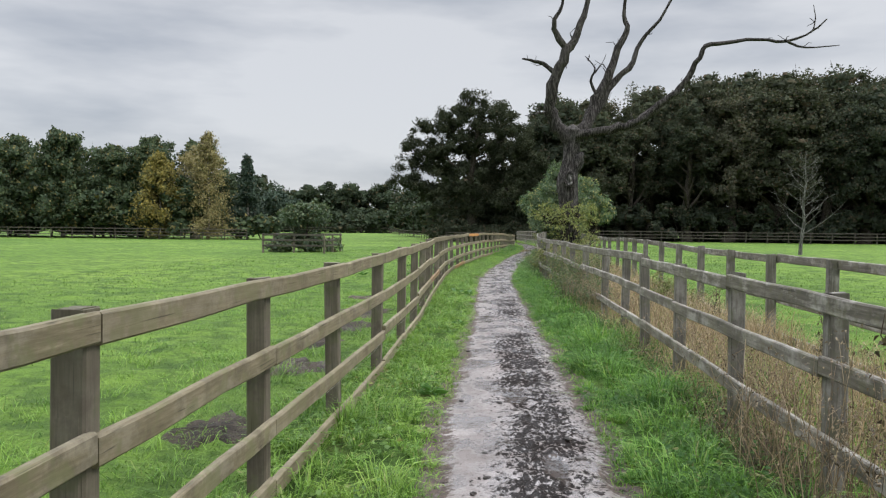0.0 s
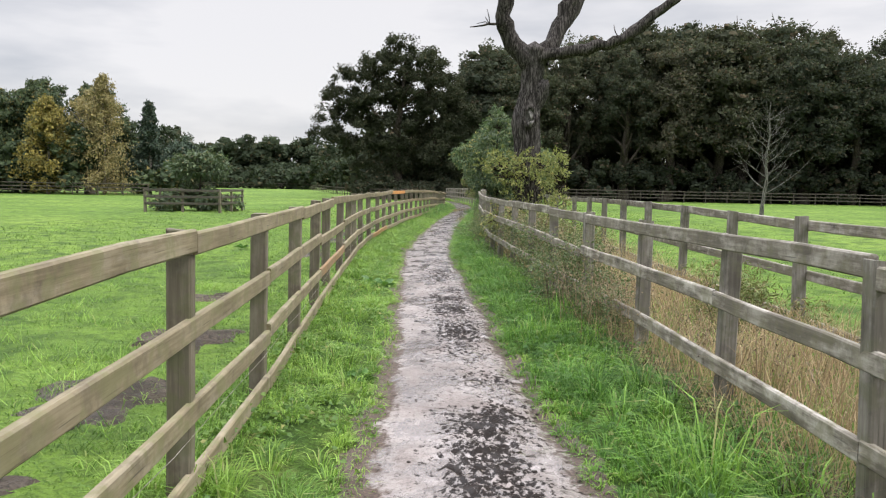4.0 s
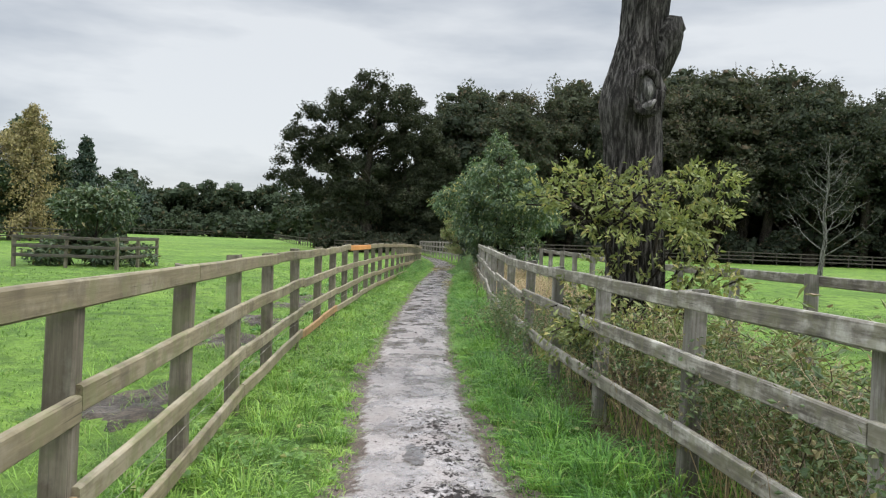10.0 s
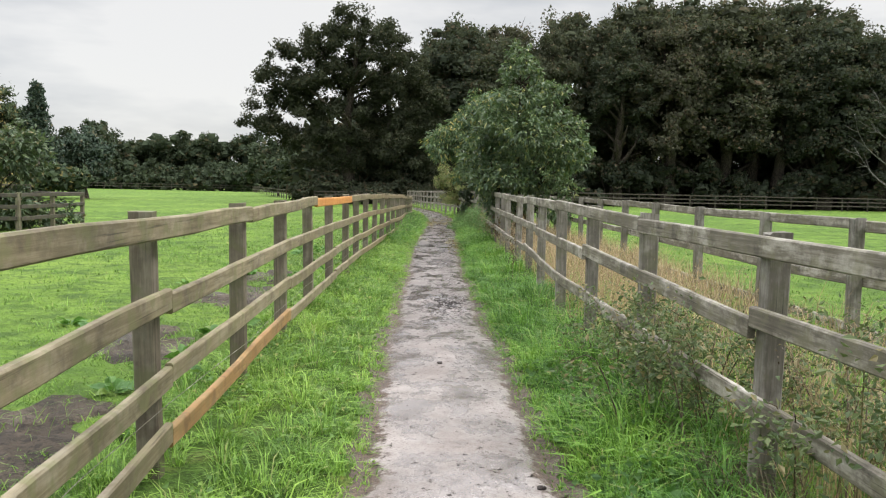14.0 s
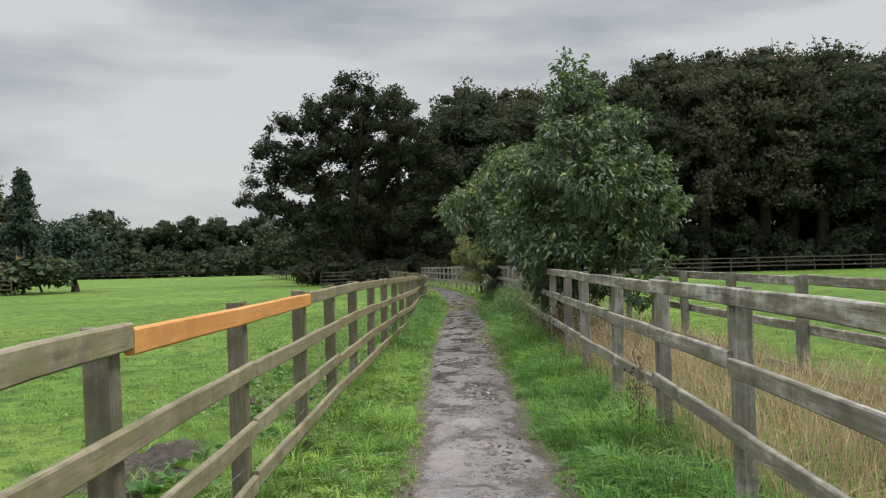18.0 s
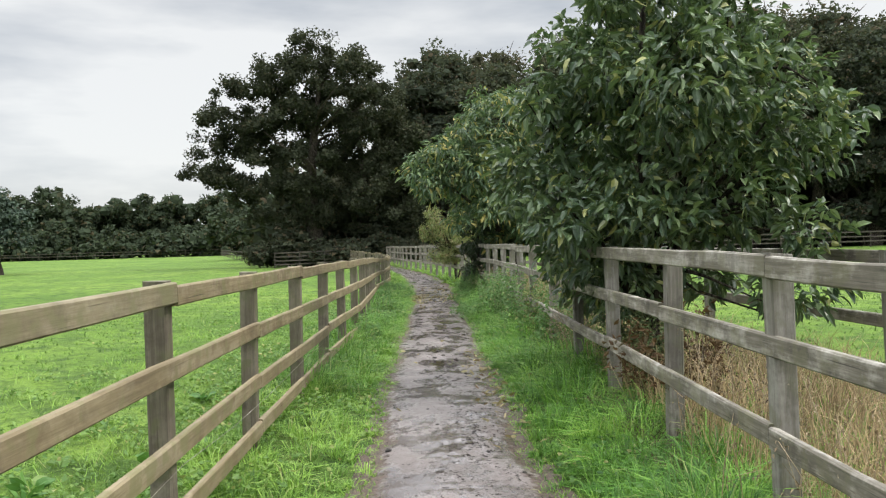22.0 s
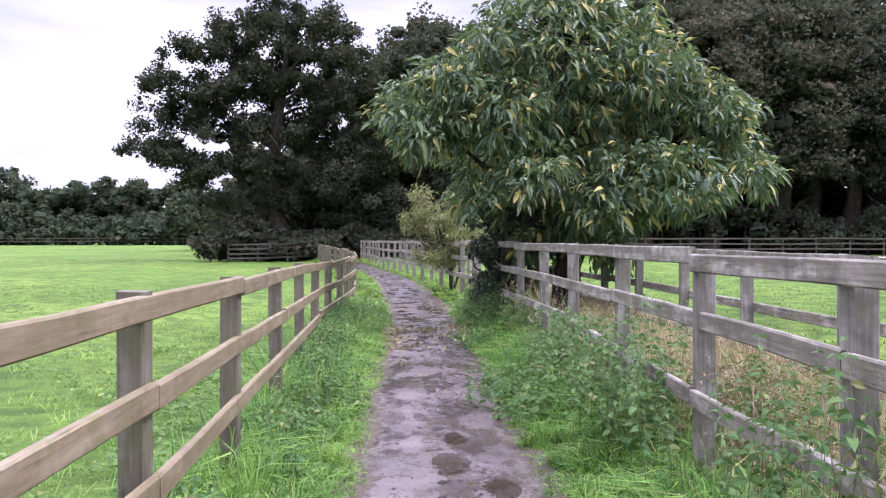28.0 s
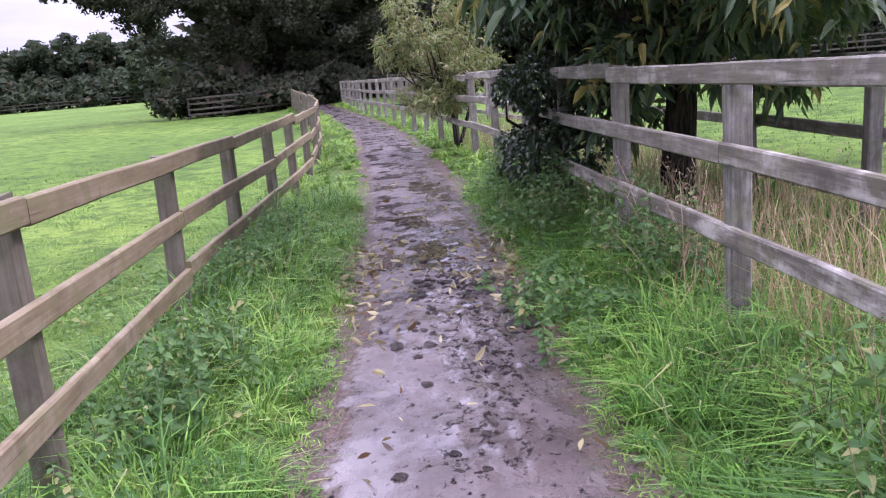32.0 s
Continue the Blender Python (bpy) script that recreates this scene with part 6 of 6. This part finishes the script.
# ---- fallen leaves, clods and sticks on the path ----
def fallen():
    rng = np.random.default_rng(70)
    made = []
    for k in range(5):
        v, t = leaves(np.zeros((1, 3)), np.array([[1.0, 0.2 * rng.normal(), 0.05]]), np.array([0.15]), np.array([0.034 + 0.006 * k]), rng, rng.uniform(-0.25, 0.25), rng.uniform(-0.3, 0.6), True)
        v[:, 2] -= v[:, 2].min()
        made.append(mesh("fallen_leaf", v, None, t, LEAF_FALLEN))
    litter = []
    n = 0
    for cy, sy, count, lo, hi, more in ((56.5, 0.7, 120, -0.66, 0.66, 420), (43.6, 1.5, 50, 0.30, 0.66, 90), (54.6, 1.6, 24, -0.6, 0.6, 24), (48.0, 4.0, 10, -0.6, 0.6, 6), (60, 1.5, 20, -0.5, 0.5, 60)):
        for k in range(count + more):
            y = rng.normal(cy, sy)
            o = rng.uniform(lo, hi)
            if abs(cy - 56.5) < 0.1 and rng.uniform() < 0.55:
                o = rng.choice([-1, 1]) * rng.uniform(0.35, 0.7)
            x = float(path_x(y)) + o
            s = rng.uniform(0.22, 0.68)
            m = Matrix.LocRotScale((x, y, 0.022 + 0.012 * (1 - min(1, (o / 0.5) ** 2)) + 0.05 * max(0.0, abs(o) - 0.5) + rng.uniform(0, 0.015)), Euler((rng.normal(0, 0.3), rng.normal(0, 0.3), rng.uniform(0, 6.28))), Vector((s, s, s)))
            if k >= count:
                v = np.array([m @ w.co for w in made[k % 5].vertices])
                litter.append((v, np.zeros((0, 4), int), np.array([p.vertices for p in made[k % 5].polygons])))
                continue
            ob = new("fallen_leaf", made[n % 5])
            ob.matrix_basis = m
            tagged(ob, "fallen yellow-brown chestnut leaf on wet mud", "leaf", "fallen leaves on the path")
            n += 1
    v, q, t = join(litter)
    tagged(new("leaf_litter", mesh("leaf_litter", v, q, t, LEAF_FALLEN)), "drift of trodden yellow and brown leaves", "leaves", kind="stuff")


fallen()


def clods():
    rng = np.random.default_rng(71)
    made = []
    for k in range(6):
        bm = bmesh.new()
        bmesh.ops.create_icosphere(bm, subdivisions=2, radius=1.0)
        for v in bm.verts:
            v.co *= 1 + 0.35 * noise.noise(v.co * 1.8 + Vector((k * 7.1, 0, 0)))
            v.co.z *= 0.5
        me = bpy.data.meshes.new("mud_clod")
        bm.to_mesh(me)
        bm.free()
        me.materials.append(MUD_CHURN)
        made.append(me)
    for k in range(300):
        y = rng.uniform(2, 13) if k < 80 else rng.uniform(13, 44) if k < 120 else rng.normal(55.8, 0.7) if k < 190 else rng.uniform(44, 57)
        o = rng.normal(0.08, 0.26)
        if abs(o) > 0.55:
            continue
        s = rng.uniform(0.008, 0.03) * (1.3 if y > 44 else 1.0)
        ob = new("mud_clod", made[k % 6])
        ob.matrix_basis = Matrix.LocRotScale((float(path_x(y)) + o, y, 0.016), Euler((0, 0, rng.uniform(0, 6.28))), Vector((s * rng.uniform(0.8, 1.6), s, s)))
        tagged(ob, "small dark clod of mud lying on the path", "mud clod", "clods on the path")


clods()


# bare muddy hollows in the meadow beside the fence (x, y, half width, half length)
HOLLOWS = ((-2.1, 6.6, 0.35, 0.5), (-2.3, 9.2, 0.45, 0.6), (-2.5, 12.6, 0.5, 0.8), (-2.6, 14.6, 0.5, 0.7), (-2.5, 11.0, 0.3, 0.4), (-2.95, 17.2, 0.4, 0.5), (-2.9, 23.6, 0.4, 0.9), (-3.0, 27.5, 0.5, 0.9), (-3.2, 30.0, 0.6, 0.9), (-2.9, 33.0, 0.6, 1.0), (-2.9, 35.4, 0.5, 0.9), (-2.4, 38.2, 0.4, 0.6))


def off_mud(x, y, rng):
    keep = np.ones(len(x), bool)
    for hx, hy, rx, ry in HOLLOWS:
        keep &= (np.hypot((x - hx) / rx, (y - hy) / ry) > 0.55 + 0.35 * wobble(x, y, 6.0, hx)) | (rng.uniform(0, 1, len(x)) < 0.16)
    return keep


def mud_patches():
    rng = np.random.default_rng(72)
    for x, y, rx, ry in HOLLOWS:
        a = np.arange(28) * 2 * np.pi / 28
        r = 1 + 0.25 * np.sin(a * 3 + x * 5) + 0.18 * np.sin(a * 7 + y) + rng.normal(0, 0.06, 28)
        rings, q = [], []
        for k, s in enumerate((0.15, 0.5, 0.8, 1.0)):
            X, Y = x + np.cos(a) * r * rx * s * 0.9, y + np.sin(a) * r * ry * s * 0.9
            Z = ground_z(X, Y) + 0.022 + 0.01 * (1 - s) + rng.normal(0, 0.010, 28) * (s < 1) - 0.03 * (s == 1)
            rings.append(np.column_stack([X, Y, Z]))
        for k in range(3):
            for j in range(28):
                q.append((k * 28 + j, (k + 1) * 28 + j, (k + 1) * 28 + (j + 1) % 28, k * 28 + (j + 1) % 28))
        v = np.concatenate(rings + [np.array([[x, y, float(ground_z(x, y)) + 0.03]])])
        t = [(84 + 28, j, (j + 1) % 28) for j in range(28)]
        ob = new("mud_patch", mesh("mud_patch", v, q, t, MUD_FIELD, True))
        tagged(ob, "bare trodden mud hollow in the meadow grass", "mud", "mud patches by the fence", "structure")


mud_patches()


# ---- grass ----
def grass(name, label, x, y, h, w, lean, mat, seed, away=None, tone=None):
    rng = np.random.default_rng(seed)
    v, q, t = blades(x, y, ground_z(x, y) - 0.01, h, w, lean, rng, away)
    ob = new(name, mesh(name, v, q, t, mat))
    if tone is None:
        tone = np.clip(0.7 * wobble(x, y, 2.4, 17.0) + 0.5 * wobble(x, y, 7.0, 9.0), -1, 1)
    at = ob.data.attributes.new("tone", "FLOAT", "POINT")
    at.data.foreach_set("value", np.repeat(tone, 5).astype(np.float32))
    tagged(ob, label, "grass", kind="stuff")


def verge(side, fence_line, n, y0, y1, seed, hscale=1.0, width=0.010, per=30, mat=None, past=0.35):
    """Domed tufts of grass between the path and a fence, each plant with a tone of its own."""
    rng = np.random.default_rng(seed)
    m = n // per
    cy = rng.uniform(y0, y1, m)
    e = path_half(cy) - 0.01 + 0.06 * wobble(cy * 0 + side * 3, cy, 1.7, 3.0) + 0.04 * wobble(cy, cy * 0, 7.0, 5.0)
    a = path_x(cy) + side * e
    b = fence_line(cy) + side * past
    cx = a + (b - a) * rng.uniform(0, 1, m)
    d = np.abs(cx - a)
    hum = 0.5 * wobble(cx * 1.4, cy, 2.3, 11.0 + side) + 0.55 * wobble(cx * 1.2, cy, 6.5, 4.0 + side)
    lush = np.clip(0.5 + 0.8 * hum, 0, 1.3)
    tall = (0.035 + 0.135 * smoothstep(d, 0.0, 0.4) * (0.22 + 1.0 * lush) * (1 + (hscale - 1) * smoothstep(d, 0.1, 0.7))) * rng.uniform(0.6, 1.35, m)
    tone = np.clip(0.75 * wobble(cx * 1.1, cy, 3.1, 21.0 + side) + rng.normal(0, 0.38, m), -1, 1)
    bend = rng.uniform(0, 2 * np.pi, m)
    rad = 0.02 + 0.42 * tall
    ang = rng.uniform(0, 2 * np.pi, m * per)
    u = rng.uniform(0, 1, m * per)
    rr = np.sqrt(u) * np.repeat(rad, per) * 0.7
    x, y = np.repeat(cx, per) + np.cos(ang) * rr, np.repeat(cy, per) + np.sin(ang) * rr
    # blades arch out from the tuft's middle, and the whole tuft to one side
    away = np.arctan2(np.sin(ang) + 0.5 * np.sin(np.repeat(bend, per)), np.cos(ang) + 0.5 * np.cos(np.repeat(bend, per)))
    h = np.repeat(tall, per) * rng.uniform(0.65, 1.2, m * per) * (1.1 - 0.35 * u)
    lean = (0.35 + 1.25 * np.sqrt(u)) * rng.uniform(0.6, 1.35, m * per)
    grass("verge_grass", "long green grass in the verge beside the path", x, y, h, width * rng.uniform(0.55, 1.35, len(x)), lean, mat or GRASS_VERGE, seed + 1, away, np.repeat(tone, per))


verge(-1, left_x, 128000, 1.0, 60, 600, 1.05, 0.0068, 34)
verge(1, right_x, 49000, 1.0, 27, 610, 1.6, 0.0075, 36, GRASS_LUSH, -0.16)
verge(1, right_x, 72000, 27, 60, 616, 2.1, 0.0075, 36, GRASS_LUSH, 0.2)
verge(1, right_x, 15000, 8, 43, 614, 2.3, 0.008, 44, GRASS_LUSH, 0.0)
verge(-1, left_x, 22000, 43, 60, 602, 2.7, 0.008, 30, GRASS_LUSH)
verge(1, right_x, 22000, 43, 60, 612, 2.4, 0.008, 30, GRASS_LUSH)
verge(-1, left_x, 14000, 60, 96, 620, 1.1, 0.02)
verge(1, right_x, 14000, 60, 96, 630, 1.2, 0.02)


def strip(name, label, lo, hi, y0, y1, n, hmin, hmax, width, lean, mat, seed, patch=None):
    rng = np.random.default_rng(seed)
    y = rng.uniform(y0, y1, n)
    u = rng.uniform(0, 1, n)
    x = lo(y) + (hi(y) - lo(y)) * u
    h = rng.uniform(hmin, hmax, n) * (0.7 + 0.5 * (0.5 + 0.5 * wobble(x, y, 1.3, seed * 0.1)))
    if patch is not None:
        keep = patch(x, y, rng)
        x, y, h = x[keep], y[keep], h[keep]
    grass(name, label, x, y, h, width * rng.uniform(0.6, 1.3, len(x)), rng.uniform(*lean, len(x)), mat, seed + 1)


for sd in (-1, 1):
    strip("verge_grass", "short trodden grass fringing the muddy path", lambda y: path_x(y) + sd * (path_half(y) + 0.03 + 0.05 * wobble(y * 0 + sd * 3, y, 1.7, 3.0)), lambda y: path_x(y) + sd * (path_half(y) + 0.24), 1, 62, 17000, 0.025, 0.085, 0.008, (0.4, 1.5), GRASS_VERGE, 665 + sd)


def dry_zone(x, y, rng):
    """The straw stands thickest in two stretches."""
    k = 0.25 + 0.6 * np.exp(-((y - 12) / 5.5) ** 2) + 0.35 * smoothstep(y, 15, 18) * (1 - smoothstep(y, 26, 29)) + 0.75 * smoothstep(y, 30, 33) * (1 - smoothstep(y, 42, 45)) + 0.3 * np.exp(-((y - 52) / 4) ** 2)
    return rng.uniform(0, 1, len(x)) < k


strip("dry_grass", "tall straw-coloured dry grass between two fences", lambda y: right_x(y) + 0.08, lambda y: outer_x(y) + 0.1, 2, 66, 60000, 0.25, 0.68, 0.007, (0.2, 0.9), GRASS_DRY, 640, dry_zone)
strip("rough_grass", "rough green grass between the two fences", lambda y: right_x(y) + 0.05, lambda y: outer_x(y) + 0.2, 1, 70, 34000, 0.10, 0.30, 0.009, (0.2, 1.1), GRASS_VERGE, 650)
strip("dry_grass", "straw-coloured grass leaning through the fence", lambda y: right_x(y) - 0.22, lambda y: right_x(y) + 0.1, 3, 60, 9000, 0.15, 0.45, 0.005, (0.6, 1.6), GRASS_DRY, 660, lambda x, y, rng: dry_zone(x, y, rng) & ((y < 16) | (y > 46)))
strip("dead_grass", "dark brown grass under the grey fence's lowest rail", lambda y: right_x(y) - 0.24, lambda y: right_x(y) + 0.10, 2, 60, 24000, 0.07, 0.26, 0.006, (0.7, 2.0), GRASS_BROWN, 645)
strip("meadow_grass", "short bright green meadow grass", lambda y: left_x(y) - 3.2, lambda y: left_x(y) - 0.1, 1, 62, 52000, 0.022, 0.055, 0.009, (0.9, 2.2), GRASS_FIELD, 670, off_mud)
strip("meadow_grass", "short bright green meadow grass", lambda y: left_x(y) - 11, lambda y: left_x(y) - 3.2, 4, 72, 20000, 0.03, 0.08, 0.02, (0.3, 1.3), GRASS_FIELD, 680)
strip("meadow_grass", "short bright green paddock grass", lambda y: outer_x(y) + 0.1, lambda y: outer_x(y) + 7, 8, 75, 18000, 0.03, 0.09, 0.018, (0.3, 1.3), GRASS_FIELD, 690)
strip("meadow_grass", "short bright green meadow grass", lambda y: left_x(y) - 1.6, lambda y: left_x(y) - 0.05, 1, 58, 48000, 0.025, 0.065, 0.008, (0.8, 2.1), GRASS_FIELD, 700, off_mud)


def low_weeds(side, fence_line, mat, seed, n=15000):
    """Small round leaves of clover and ground ivy in patches among the verge grass."""
    rng = np.random.default_rng(seed)
    y = rng.uniform(1, 60, n * 2)
    u = rng.uniform(0, 1, n * 2) ** 0.8
    x = path_x(y) + side * (path_half(y) + 0.05)
    x = x + (fence_line(y) + side * 0.2 - x) * u
    keep = wobble(x, y, 2.0, seed) + 0.6 * wobble(x, y, 5.3, seed + 1) + rng.normal(0, 0.3, n * 2) > 0.25
    x, y = x[keep], y[keep]
    z = ground_z(x, y) + rng.uniform(0.03, 0.13, len(x)) * smoothstep(np.abs(x - path_x(y)) - path_half(y), 0, 0.4) + 0.015
    v, q, t = leaf_cards(np.column_stack([x, y, z]), 0.034, rng, 0.25)
    tagged(new("low_weeds", mesh("low_weeds", v, q, t, mat)), "small round-leaved weeds among the verge grass", "weeds", kind="stuff")


low_weeds(-1, left_x, LEAF_CLOVER, 710, 20000)
low_weeds(1, right_x, LEAF_NETTLE, 720, 18000)


def field_weeds():
    """Rosettes of broad small leaves crowding the meadow's edge by the brown fence."""
    rng = np.random.default_rng(730)
    n, per = 420, 26
    cy = rng.uniform(37, 58, n)
    cx = left_x(cy) - 0.1 - rng.exponential(0.75, n)
    x = np.repeat(cx, per) + rng.normal(0, 0.075, n * per)
    y = np.repeat(cy, per) + rng.normal(0, 0.075, n * per)
    z = ground_z(x, y) + rng.uniform(0.03, 0.11, n * per)
    v, q, t = leaf_cards(np.column_stack([x, y, z]), 0.042, rng, 0.3)
    tagged(new("low_weeds", mesh("low_weeds", v, q, t, LEAF_CLOVER)), "clumps of broad-leaved weeds at the meadow's edge", "weeds", kind="stuff")


field_weeds()


def tussocks():
    """Longer, darker tufts scattered over the meadow."""
    rng = np.random.default_rng(90)
    n = 1100
    cy = rng.uniform(2, 66, n)
    cx = left_x(cy) - 0.15 - rng.exponential(2.4, n)
    r = rng.uniform(0.04, 0.14, n)
    per = 30
    x = np.repeat(cx, per) + rng.normal(0, 1, n * per) * np.repeat(r, per)
    y = np.repeat(cy, per) + rng.normal(0, 1, n * per) * np.repeat(r, per)
    grass("grass_tussocks", "darker tufts of longer grass in the meadow", x, y, np.repeat(r, per) * rng.uniform(0.7, 1.5, n * per), np.full(n * per, 0.006), rng.uniform(0.7, 1.8, n * per), GRASS_VERGE, 91)


tussocks()


# a slack wire strand along the brown fence
def fence_wire():
    rng = np.random.default_rng(81)
    ys = np.arange(6, 44, 0.9)
    root = thing("wire_strand", "thin slack galvanised wire along the brown fence", "wire", float(left_x(25)), 25.0, 0.0)
    p = np.column_stack([left_x(ys) + 0.10 - float(left_x(25)), ys - 25, 0.47 + 0.03 * wobble(ys, ys, 0.7, 2.0)])
    put("wire", tube(p, np.full(len(ys), 0.0016), 5), WOOD_GREY, root)


fence_wire()
